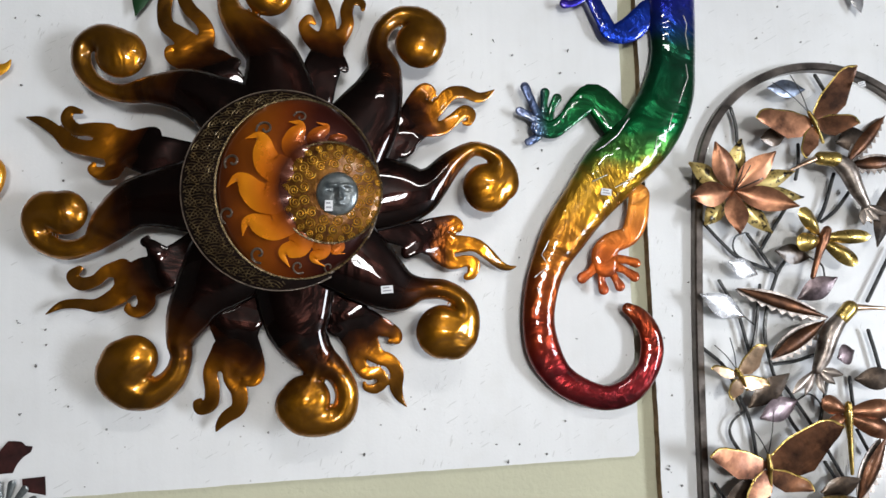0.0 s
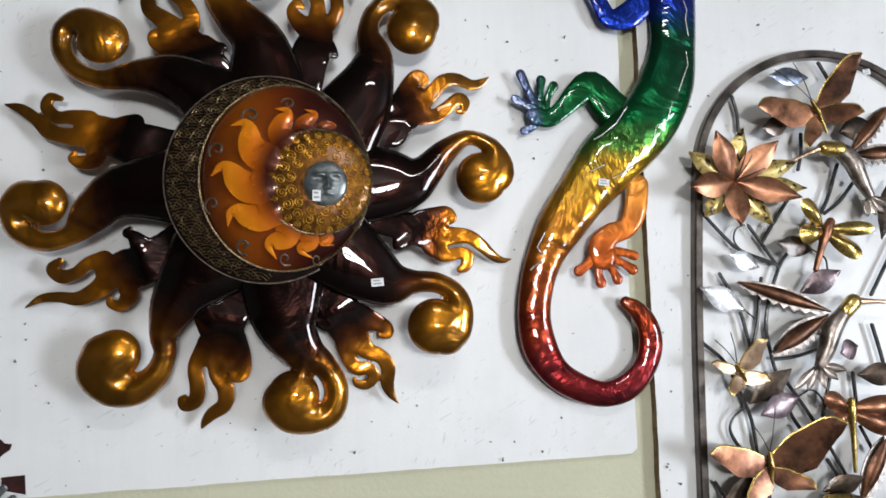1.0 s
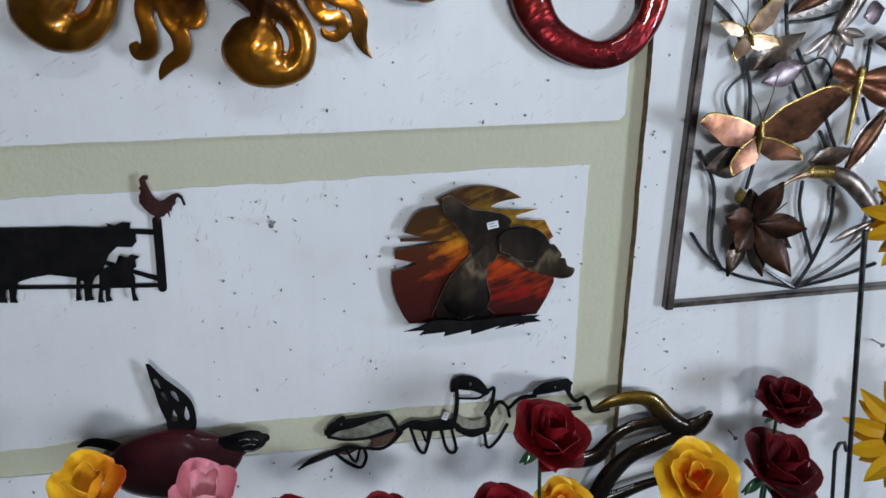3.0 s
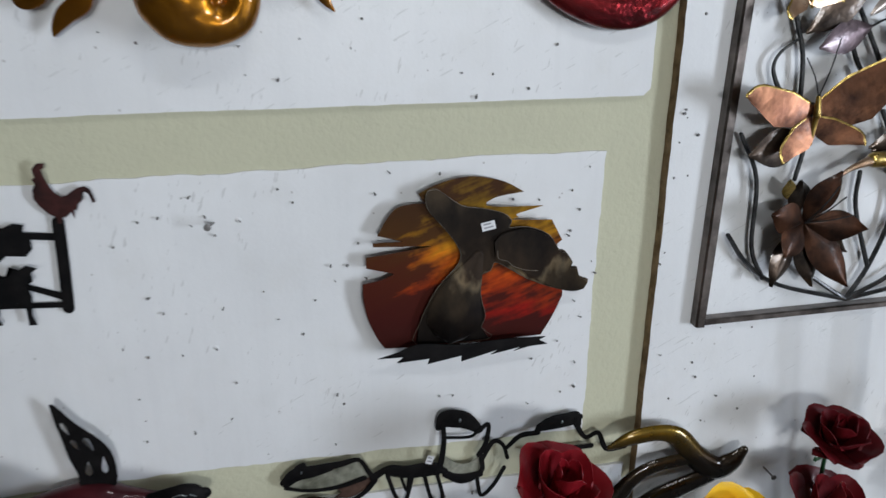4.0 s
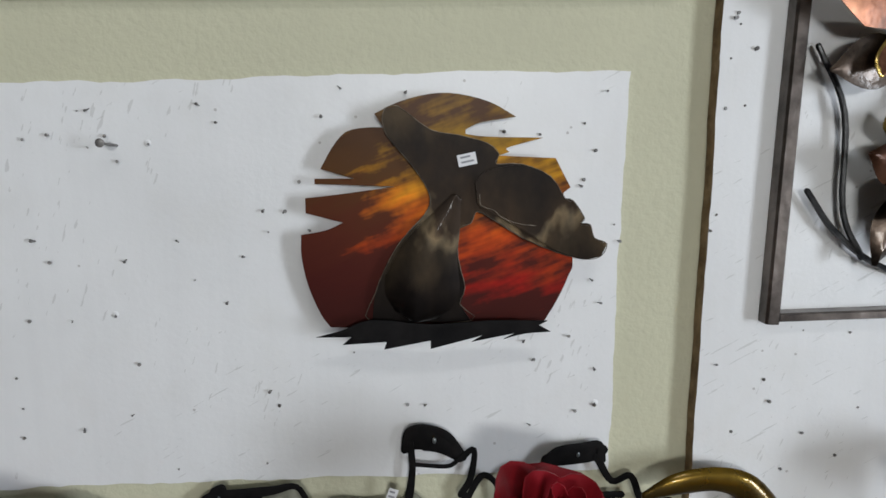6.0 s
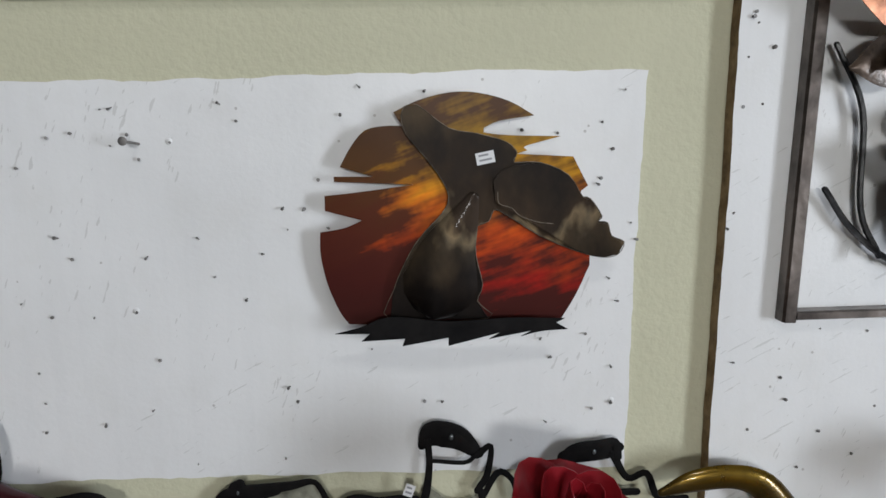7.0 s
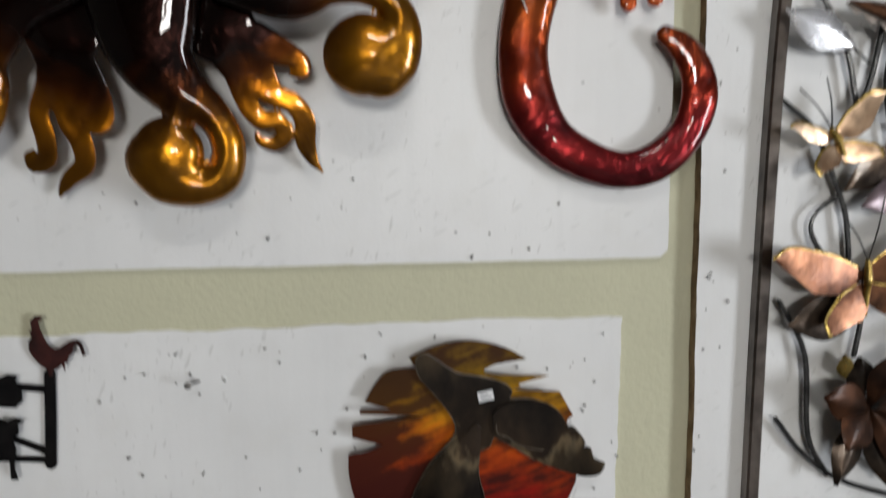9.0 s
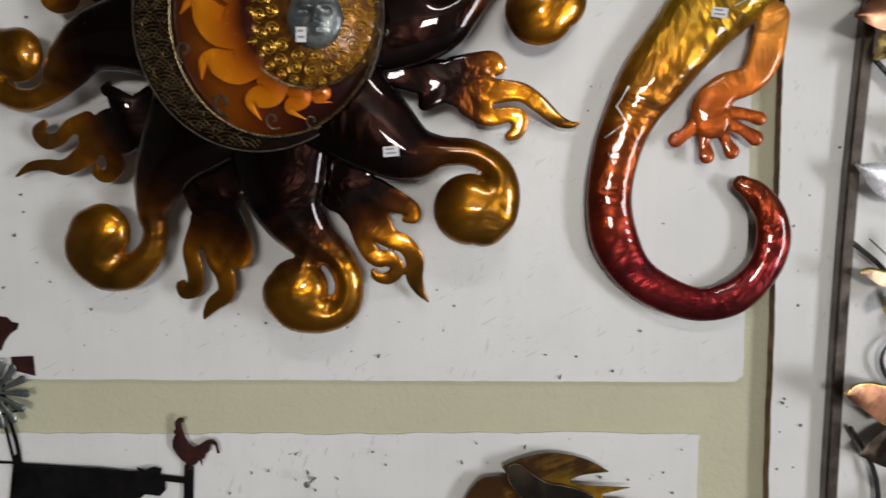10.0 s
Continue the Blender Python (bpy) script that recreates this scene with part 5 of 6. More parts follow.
flower([(0.442, 2.014)], [(0.4, 2.109), (0.525, 2.089), (0.564, 1.979), (0.439, 1.926), (0.34, 1.999)], [(0.353, 2.072), (0.467, 2.12), (0.578, 2.054), (0.519, 1.929), (0.378, 1.947), (0.593, 2.001)], -0.066, (COPPER, GILT), [(0.45, 2.065), (0.462, 2.058), (0.486, 2.033)])
flower([(0.493, 1.301)], [(0.529, 1.385), (0.589, 1.292), (0.571, 1.198), (0.423, 1.322), (0.453, 1.252)], [(0.454, 1.195), (0.527, 1.191), (0.477, 1.368), (0.578, 1.248)], -0.060, (RUSSET, BRONZE), [(0.532, 1.349), (0.554, 1.32), (0.517, 1.366)], 0.027)


def butterfly(body, wings, feelers, mat, y, gold=GOLD):
    (a, b) = body
    part("butterfly_body", Build(TC).sweep([(a[0], y - 0.014, a[1], 0.0035), ((a[0] * 2 + b[0]) / 3, y - 0.016, (a[1] * 2 + b[1]) / 3, 0.0058), ((a[0] + b[0]) / 2, y - 0.014, (a[1] + b[1]) / 2, 0.0045), (b[0], y - 0.010, b[1], 0.003)], 1, 10, 5), gold, trellis)
    for base, tip in wings:
        bd = Build(TC)
        edge = bd.wing((base[0], y - 0.010, base[1]), (tip[0], y - 0.020, tip[1]), base[2])
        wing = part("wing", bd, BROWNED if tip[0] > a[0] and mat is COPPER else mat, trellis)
        part("wing_edge", Build(TC).sweep([(*p, 0.0033) for p in edge[1:]], 0.35, 8, 2), gold, wing, "gilded wing edge")
    for t in feelers:
        part("feeler", Build(TC).sweep([(a[0], y - 0.014, a[1], 0.001), ((a[0] + t[0]) / 2, y - 0.026, (a[1] + t[1]) / 2 + 0.002, 0.001), (t[0], y - 0.03, t[1], 0.001)], 1, 5, 3), STEM, trellis)


butterfly([(0.618, 2.178), (0.648, 2.115)], [[(0.629, 2.16, 0.0338), (0.491, 2.149, 0.0012)], [(0.631, 2.165, 0.0312), (0.724, 2.263, 0.0012)], [(0.636, 2.16, 0.0261), (0.716, 2.145, 0.0013)], [(0.627, 2.149, 0.0193), (0.599, 2.078, 0.0013)]], [(0.533, 2.233), (0.573, 2.249)], COPPER, -0.055)
butterfly([(0.421, 1.662), (0.443, 1.622)], [[(0.427, 1.651, 0.0108), (0.364, 1.663, 0.0011)], [(0.426, 1.643, 0.0156), (0.407, 1.605, 0.0012)], [(0.428, 1.654, 0.0193), (0.479, 1.702, 0.0012)], [(0.431, 1.643, 0.0157), (0.477, 1.626, 0.0011)]], [(0.371, 1.71), (0.403, 1.723)], ROSY, -0.055)
butterfly([(0.475, 1.496), (0.477, 1.426)], [[(0.474, 1.478, 0.0310), (0.346, 1.494, 0.0012)], [(0.471, 1.466, 0.0241), (0.429, 1.401, 0.0012)], [(0.474, 1.476, 0.0456), (0.624, 1.535, 0.0012)], [(0.476, 1.465, 0.0221), (0.55, 1.423, 0.0012)]], [(0.434, 1.553), (0.482, 1.579)], COPPER, -0.055)


def dragonfly(body, wings, mat, gold, y):
    part("dragonfly_body", Build(TC).sweep([(x, y - 0.016, z, w) for x, z, w in body], 0.9, 10, 5), gold, trellis)
    for base, tip in wings:
        part("wing", Build(TC).leaf((base[0], y - 0.010, base[1]), (tip[0], y - 0.018, tip[1]), base[2] * 1.15, 0.7, 0.0, 0.62, blunt=0.42), mat, trellis)


dragonfly([(0.636, 1.932, 0.0091), (0.626, 1.912, 0.0117), (0.614, 1.884, 0.0072), (0.597, 1.839, 0.0052)], [[(0.621, 1.924, 0.0132), (0.579, 1.978, 0.0012)], [(0.623, 1.914, 0.0157), (0.565, 1.905, 0.0013)], [(0.629, 1.918, 0.0117), (0.73, 1.919, 0.0013)], [(0.629, 1.909, 0.0143), (0.696, 1.862, 0.0013)]], GOLD, COPPER, -0.055)
dragonfly([(0.651, 1.584, 0.0072), (0.649, 1.565, 0.0096), (0.649, 1.527, 0.006), (0.647, 1.452, 0.0036)], [[(0.647, 1.571, 0.0144), (0.592, 1.596, 0.0012)], [(0.646, 1.562, 0.012), (0.598, 1.538, 0.0012)], [(0.652, 1.568, 0.0169), (0.749, 1.575, 0.0013)], [(0.651, 1.562, 0.0168), (0.736, 1.525, 0.0012)]], COPPER, GOLD, -0.055)


def serrated(a, b, hw, y, mat, teeth=9):
    """A bird's wing: smooth upper edge, saw-cut lower edge."""
    (x0, z0), (x1, z1) = a, b
    dx, dz = x1 - x0, z1 - z0
    ln = math.hypot(dx, dz)
    nx, nz = (-dz / ln, dx / ln) if dx > 0 else (dz / ln, -dx / ln)
    top = [(x0 + dx * u + nx * hw * math.sin(math.pi * u) ** 0.7, z0 + dz * u + nz * hw * math.sin(math.pi * u) ** 0.7) for u in np.linspace(0, 1, 10)]
    low = []
    for k in range(teeth):
        u = 1 - (k + 0.5) / teeth
        for uu, d in ((u + 0.35 / teeth, 0.55), (u - 0.25 / teeth, 0.95)):
            s = hw * d * math.sin(math.pi * min(max(uu, 0.02), 0.98)) ** 0.6
            low.append((x0 + dx * uu - nx * s, z0 + dz * uu - nz * s))
    part("wing", Build(TC).plate(top + low, y, 0.0022), mat, trellis, smooth=False)


def hummingbird(spine, beak, wings, tail, y):
    part("bird_body", Build(TC).sweep([(x, y - 0.01, z, w) for x, z, w in spine], 0.8, 12, 5), STEEL, trellis)
    part("bird_head", Build(TC).sweep([(x, y - 0.012, z, w * 1.04) for x, z, w in spine[:2]], 0.8, 12, 4), GOLD, trellis)
    part("beak", Build(TC).sweep([(x, y - 0.012, z, w) for x, z, w in beak], 1, 8, 4), ROSY, trellis)
    for a, b, hw in wings:
        serrated(a, b, hw, y - 0.004, STEEL)
        ln = math.hypot(b[0] - a[0], b[1] - a[1])
        sign = 0.38 if b[0] > a[0] else -0.38
        ox, oz = -(b[1] - a[1]) / ln * hw * sign, (b[0] - a[0]) / ln * hw * sign
        part("wing_crown", Build(TC).leaf((a[0] + ox * 0.5, y - 0.006, a[1] + oz * 0.5), (b[0] + ox * 0.2, y - 0.012, b[1] + oz * 0.2), hw * 0.55, 0.35, 0, 0.5), BROWNED, trellis)
        part("wing_vein", Build(TC).sweep([(a[0] + (b[0] - a[0]) * u - ox * 0.9 * math.sin(math.pi * u), y - 0.0075, a[1] + (b[1] - a[1]) * u - oz * 0.9 * math.sin(math.pi * u), 0.0016) for u in (0.08, 0.3, 0.5, 0.7, 0.9)], 0.6, 6, 4), STEEL, trellis)
    c = spine[-1]
    for k, t in enumerate(tail):
        part("tail_feather", Build(TC).leaf((c[0], y - 0.004, c[1]), (t[0], y - 0.012 - 0.001 * k, t[1]), 0.008, 0.2, 0.2, 0.6), STEEL, trellis)


hummingbird([(0.639, 2.081, 0.0143), (0.67, 2.079, 0.0156), (0.697, 2.058, 0.0195), (0.715, 2.017, 0.0156), (0.731, 1.987, 0.0104)], [(0.57, 2.057, 0.0026), (0.594, 2.067, 0.0039), (0.626, 2.08, 0.006)], [(*[(0.703, 2.07), (0.794, 2.172)], 0.022), (*[(0.703, 2.064), (0.824, 2.076)], 0.022)], [(0.76, 1.95), (0.74, 1.946), (0.721, 1.943), (0.78, 1.964)], -0.055)
hummingbird([(0.675, 1.774, 0.0156), (0.656, 1.756, 0.0144), (0.628, 1.724, 0.0193), (0.61, 1.682, 0.0168), (0.595, 1.655, 0.0108)], [(0.75, 1.772, 0.0039), (0.717, 1.774, 0.0048), (0.686, 1.775, 0.0084)], [(*[(0.628, 1.753), (0.435, 1.818)], 0.021), (*[(0.625, 1.746), (0.498, 1.677)], 0.026)], [(0.537, 1.61), (0.563, 1.607), (0.603, 1.607), (0.627, 1.626), (0.645, 1.643)], -0.055)
hummingbird([(0.591, 1.399, 0.012), (0.627, 1.398, 0.0132), (0.676, 1.377, 0.018), (0.72, 1.335, 0.0168), (0.752, 1.299, 0.0104)], [(0.529, 1.371, 0.0024), (0.555, 1.387, 0.0044), (0.583, 1.397, 0.0084)], [(*[(0.664, 1.389), (0.732, 1.518)], 0.026)], [(0.656, 1.256), (0.695, 1.248), (0.725, 1.252), (0.754, 1.263)], -0.055)
sticker((0.722, -0.096, 2.229), 0.016, 0.011, -12)

# ---- the sunset eagle ----
EC = (-0.03, -0.02, 1.24)
eagle = thing("eagle_sunset_plaque", EC, "cut steel eagle over a red and amber sunset disc", "wall art")
disc = [(-0.113, 1.364), (-0.086, 1.377), (-0.051, 1.386), (-0.019, 1.386), (0.017, 1.377), (0.046, 1.361), (0.007, 1.355),
        (-0.011, 1.347), (-0.011, 1.342), (0.014, 1.339), (0.077, 1.338), (0.04, 1.328), (0.035, 1.325), (0.039, 1.322), (0.027, 1.318),
        (0.092, 1.315), (0.1, 1.3), (0.11, 1.282), (0.101, 1.267), (0.115, 1.199), (0.111, 1.179), (0.099, 1.151), (0.083, 1.123),
        (-0.05, 1.117), (-0.167, 1.119), (-0.178, 1.135), (-0.191, 1.167), (-0.198, 1.201), (-0.198, 1.228), (-0.17, 1.233),
        (-0.15, 1.242), (-0.192, 1.253), (-0.192, 1.27), (-0.156, 1.274), (-0.09, 1.283), (-0.181, 1.286), (-0.181, 1.292),
        (-0.136, 1.292), (-0.174, 1.303), (-0.161, 1.326), (-0.145, 1.344), (-0.122, 1.349), (-0.103, 1.349)]
part("sunset_disc", Build(EC).plate(disc, -0.024, 0.002, 3), SUNSET, eagle, "sunset in red, orange and yellow lacquer", smooth=False)
bird = [(-0.101, 1.37), (-0.086, 1.372), (-0.051, 1.347), (-0.019, 1.341), (0.013, 1.332), (0.026, 1.32), (0.023, 1.309), (0.052, 1.309),
        (0.085, 1.295), (0.102, 1.27), (0.111, 1.268), (0.125, 1.248), (0.121, 1.242), (0.132, 1.24), (0.137, 1.225), (0.152, 1.218),
        (0.145, 1.203), (0.125, 1.2), (0.095, 1.208), (0.054, 1.225), (0.014, 1.25), (0.001, 1.255), (-0.005, 1.242), (-0.018, 1.236),
        (-0.019, 1.202), (-0.011, 1.168), (-0.017, 1.148), (-0.004, 1.128), (-0.118, 1.126), (-0.114, 1.162), (-0.1, 1.196),
        (-0.084, 1.223), (-0.058, 1.252), (-0.051, 1.269), (-0.058, 1.288), (-0.077, 1.314), (-0.099, 1.34), (-0.104, 1.359)]
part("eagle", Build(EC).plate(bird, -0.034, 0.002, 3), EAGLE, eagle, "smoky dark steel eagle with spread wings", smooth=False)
k = bird + bird[:1]
part("ground_edge", Build(EC).sweep([(x, -0.0362, z, 0.0005) for x, z in k], 0.6, 5, 3), BAREEDGE, eagle, "bare ground steel edge")
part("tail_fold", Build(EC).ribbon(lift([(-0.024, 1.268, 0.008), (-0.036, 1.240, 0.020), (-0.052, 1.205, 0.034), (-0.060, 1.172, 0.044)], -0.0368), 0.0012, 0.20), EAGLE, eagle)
wing = [(0.0045, 1.262), (0.001, 1.272), (-0.001, 1.289), (0.010, 1.301), (0.030, 1.306), (0.052, 1.307), (0.084, 1.293), (0.101, 1.269), (0.111, 1.266), (0.123, 1.248), (0.119, 1.241), (0.131, 1.239), (0.136, 1.224),
        (0.150, 1.217), (0.144, 1.205), (0.125, 1.202), (0.095, 1.210), (0.060, 1.231), (0.030, 1.248)]
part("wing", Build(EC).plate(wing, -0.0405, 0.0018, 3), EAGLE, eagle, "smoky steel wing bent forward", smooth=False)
part("ground_edge", Build(EC).sweep([(x, -0.0424, z, 0.0004) for x, z in ((0.004, 1.276), (0.006, 1.263), (0.020, 1.258), (0.030, 1.249), (0.050, 1.242), (0.068, 1.240))], 0.6, 5, 3), BAREEDGE, eagle, "bare ground steel edge")
part("slit", Build(EC).sweep(lift([(-0.023, 1.263, 0.001), (-0.03, 1.257, 0.0014), (-0.033, 1.25, 0.0012), (-0.037, 1.244, 0.0006)], -0.0385), 0.4, 5, 3), BLACK, eagle)
grass = [(-0.181, 1.114), (-0.151, 1.122), (-0.117, 1.134), (-0.051, 1.128), (0.016, 1.132), (0.083, 1.131), (0.073, 1.126), (0.087, 1.118),
        (0.057, 1.116), (0.033, 1.11), (0.047, 1.117), (-0.004, 1.107), (0.01, 1.115), (-0.051, 1.099), (-0.051, 1.109), (-0.104, 1.099),
        (-0.101, 1.108), (-0.151, 1.105), (-0.141, 1.114)]
part("grass_edge", Build(EC).plate(grass, -0.048, 0.002, 3), BLACK, eagle, smooth=False)
sticker((-0.010, -0.0375, 1.314), 0.021, 0.0135, -12)

# ---- the cow gate plaque with a rooster ----
CC = (-0.75, 0.0, 1.28)
cow = thing("cow_plaque", CC, "black cut steel plaque of cow, calf, gate and rooster", "wall art")


def cut(name, outline, y=-0.014, mat=BLACK, smooth=0, at=CC, parent=None):
    part(name, Build(at).plate(outline, y, 0.002, smooth), mat, parent or cow, smooth=False)


cut("cow", [(-0.891, 1.339), (-0.843, 1.339), (-0.758, 1.339), (-0.705, 1.335), (-0.689, 1.336), (-0.692, 1.342), (-0.679, 1.337),
        (-0.665, 1.343), (-0.651, 1.341), (-0.654, 1.332), (-0.646, 1.321), (-0.646, 1.306), (-0.655, 1.296), (-0.68, 1.298),
        (-0.696, 1.284), (-0.713, 1.252), (-0.726, 1.242), (-0.733, 1.231), (-0.737, 1.209), (-0.733, 1.2), (-0.75, 1.198),
        (-0.746, 1.237), (-0.752, 1.238), (-0.757, 1.21), (-0.754, 1.201), (-0.765, 1.199), (-0.757, 1.244), (-0.801, 1.252),
        (-0.83, 1.248), (-0.855, 1.241), (-0.864, 1.211), (-0.862, 1.202), (-0.875, 1.203), (-0.871, 1.234), (-0.878, 1.231),
        (-0.881, 1.212), (-0.879, 1.203), (-0.892, 1.204), (-0.887, 1.235), (-0.911, 1.236), (-0.904, 1.285)])
cut("calf", [(-0.716, 1.255), (-0.699, 1.262), (-0.68, 1.27), (-0.673, 1.281), (-0.679, 1.283), (-0.667, 1.278), (-0.657, 1.284),
        (-0.643, 1.279), (-0.652, 1.273), (-0.652, 1.26), (-0.661, 1.254), (-0.657, 1.238), (-0.661, 1.21), (-0.657, 1.195),
        (-0.667, 1.195), (-0.667, 1.222), (-0.676, 1.23), (-0.681, 1.222), (-0.701, 1.222), (-0.705, 1.207), (-0.701, 1.198),
        (-0.713, 1.196), (-0.711, 1.219), (-0.716, 1.217), (-0.718, 1.202), (-0.715, 1.195), (-0.727, 1.196), (-0.72, 1.225)], -0.018)
bd = Build(CC)
for k, s in enumerate(([(-0.608, 1.342, 0.0078), (-0.611, 1.279, 0.0078), (-0.615, 1.214, 0.0078)], [(-0.9, 1.337, 0.0045), (-0.759, 1.332, 0.0045), (-0.607, 1.32, 0.005)], [(-0.911, 1.232, 0.004), (-0.776, 1.225, 0.0036), (-0.615, 1.219, 0.004)], [(-0.898, 1.349, 0.0063), (-0.906, 1.295, 0.0063), (-0.917, 1.219, 0.0063)], [(-0.72, 1.274, 0.004), (-0.664, 1.249, 0.004), (-0.614, 1.229, 0.005)])):
    bd.ribbon(lift(s, -0.011 + 0.0006 * k), 0.0016, 0.0)
part("gate", bd, BLACK, cow)
cut("rooster", [(-0.631 + (u - 592) * 0.000453, 1.426 - (v - 225) * 0.000525) for u, v in (
    (603, 240), (618, 227), (638, 228), (636, 240), (626, 244), (630, 262), (641, 288), (652, 305), (668, 316), (684, 312), (700, 302), (716, 294), (738, 290), (752, 300), (762, 332), (754, 334), (746, 310),
    (736, 304), (728, 310), (724, 328), (712, 336), (706, 352), (698, 350), (697, 374), (690, 356), (676, 368), (662, 372), (656, 386), (648, 386), (648, 370), (626, 358), (606, 338), (593, 318), (594, 296), (604, 280), (598, 268), (606, 262), (604, 250))], -0.016, RUST)

# ---- windmill ornament at the board's edge ----
WC = (-0.92, 0.0, 1.45)
mill = thing("windmill_plaque", WC, "dark steel windmill wall ornament with a red vane", "wall art")
for k in range(14):
    a = 2 * math.pi * k / 14
    part("blade", Build(WC).ribbon([(WC[0] + r * math.cos(a), -0.022 - 0.0004 * k, WC[2] + 0.01 + r * math.sin(a), w) for r, w in ((0.008, 0.0015), (0.03, 0.004), (0.052, 0.0065))], 0.0014, 0.3, 3), PEWTER, mill)
cut("vane", [(-0.895, 1.517), (-0.858, 1.519), (-0.856, 1.487), (-0.894, 1.496)], -0.014, RUST, 0, WC, mill)
cut("weathercock", [(-0.937, 1.527), (-0.94, 1.559), (-0.92, 1.583), (-0.899, 1.581), (-0.892, 1.574), (-0.88, 1.572), (-0.883, 1.562),
        (-0.894, 1.555), (-0.905, 1.542), (-0.911, 1.528)], -0.014, RUST, 2, WC, mill)
bd = Build(WC)
for k, s in enumerate(([(-0.917, 1.495, 0.003), (-0.912, 1.435, 0.0027), (-0.895, 1.361, 0.003), (-0.891, 1.285, 0.0027)], [(-0.917, 1.495, 0.003), (-0.946, 1.415, 0.0027), (-0.983, 1.282, 0.003)], [(-0.941, 1.416, 0.002), (-0.891, 1.428, 0.0018)], [(-0.924, 1.453, 0.003), (-0.893, 1.428, 0.0027)], [(-0.965, 1.34, 0.002), (-0.891, 1.34, 0.0018)], [(-0.921, 1.416, 0.002), (-0.898, 1.304, 0.002)])):
    bd.ribbon(lift(s, -0.010 + 0.0006 * k), 0.0016, 0.0)
part("tower", bd, BLACK, mill)

# ---- turtle, frogs and bronze branch low on the wall ----
UC = (-0.62, 0.0, 0.86)
turtle = thing("turtle_wall_sculpture", UC, "dark maroon metal turtle with pierced black flippers", "wall art")
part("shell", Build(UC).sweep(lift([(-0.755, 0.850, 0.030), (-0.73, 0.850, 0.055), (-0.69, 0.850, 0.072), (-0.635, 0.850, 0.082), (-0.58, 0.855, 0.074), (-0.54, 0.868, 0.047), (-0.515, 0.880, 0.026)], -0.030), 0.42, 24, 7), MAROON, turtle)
part("head", Build(UC).sweep(lift([(-0.544, 0.887, 0.0168), (-0.514, 0.891, 0.0201), (-0.487, 0.892, 0.0243), (-0.467, 0.895, 0.0188), (-0.458, 0.897, 0.0099)], -0.036), 0.5, 12, 5), BLACK, turtle)
for row in ([(-0.505, 0.902), (-0.494, 0.905), (-0.484, 0.902)], [(-0.500, 0.889), (-0.487, 0.893), (-0.476, 0.890)], [(-0.478, 0.904), (-0.470, 0.900)], [(-0.496, 0.878), (-0.482, 0.877), (-0.468, 0.884)]):
    part("scale_mark", Build(UC).sweep([(x, -0.0475, z, 0.0011) for x, z in row], 0.6, 6, 3), PEWTER, turtle, "pale scale line")
fin = [tuple(q) for q in smooth_path(np.array([(-0.659, 1.073), (-0.651, 1.07), (-0.63, 1.04), (-0.598, 1.006), (-0.584, 0.975), (-0.586, 0.927), (-0.613, 0.922),
        (-0.636, 0.927), (-0.638, 0.95), (-0.646, 0.98), (-0.651, 1.015), (-0.657, 1.049)]), 3)]
drops = []
for (x0, z0, w), (x1, z1, _) in ([(-0.647, 1.039, 0.004), (-0.639, 1.017, 0.001)], [(-0.637, 1.009, 0.004), (-0.63, 0.991, 0.001)], [(-0.619, 1.01, 0.005), (-0.609, 0.987, 0.0011)], [(-0.622, 0.948, 0.0055), (-0.621, 0.973, 0.0011)], [(-0.599, 0.951, 0.005), (-0.598, 0.979, 0.001)]):
    dx, dz = x1 - x0, z1 - z0
    ln = math.hypot(dx, dz)
    drops.append([(x0 + dx * u - dz / ln * w * v, z0 + dz * u + dx / ln * w * v) for u, v in ((-0.15, 0), (0, 0.8), (0.25, 1), (0.55, 0.7), (1, 0), (0.55, -0.7), (0.25, -1), (0, -0.8))])
part("flipper", Build(UC).pierced(fin[:-1], drops, -0.031), BLACK, turtle, "black flipper pierced with drop shapes", smooth=False)
part("flipper", Build(UC).sweep(lift([(-0.719, 0.887, 0.0141), (-0.753, 0.906, 0.0121), (-0.783, 0.913, 0.009), (-0.805, 0.906, 0.003)], -0.03), 0.3, 10, 4), BLACK, turtle)

FC = (-0.05, 0.0, 0.88)
frogs = thing("frog_wall_sculpture", FC, "black cut steel outline of three frogs on a branch", "wall art")
frog_parts = {}
for k, s in ((0, [(-0.335, 0.882, 0.0077), (-0.317, 0.897, 0.0121), (-0.292, 0.9, 0.011), (-0.263, 0.904, 0.0066)]), (2, [(-0.077, 0.968, 0.0088), (-0.059, 0.974, 0.0157), (-0.036, 0.966, 0.0121), (-0.016, 0.951, 0.0072)]), (2, [(-0.071, 0.866, 0.0048), (-0.041, 0.854, 0.0096), (-0.01, 0.86, 0.006)]), (3, [(0.095, 0.942, 0.0084), (0.119, 0.949, 0.0132), (0.149, 0.952, 0.012), (0.164, 0.955, 0.006)]), (1, [(-0.166, 0.883, 0.0072), (-0.131, 0.877, 0.0099), (-0.089, 0.877, 0.0096)])):
    bd = Build(FC).ribbon(lift(s, -0.0155), 0.002, 0.1, 5)
    if k not in frog_parts:
        frog_parts[k] = part("branch" if k == 1 else "frog", bd, BLACK, frogs)
    else:
        part("belly", bd, BLACK, frog_parts[k])
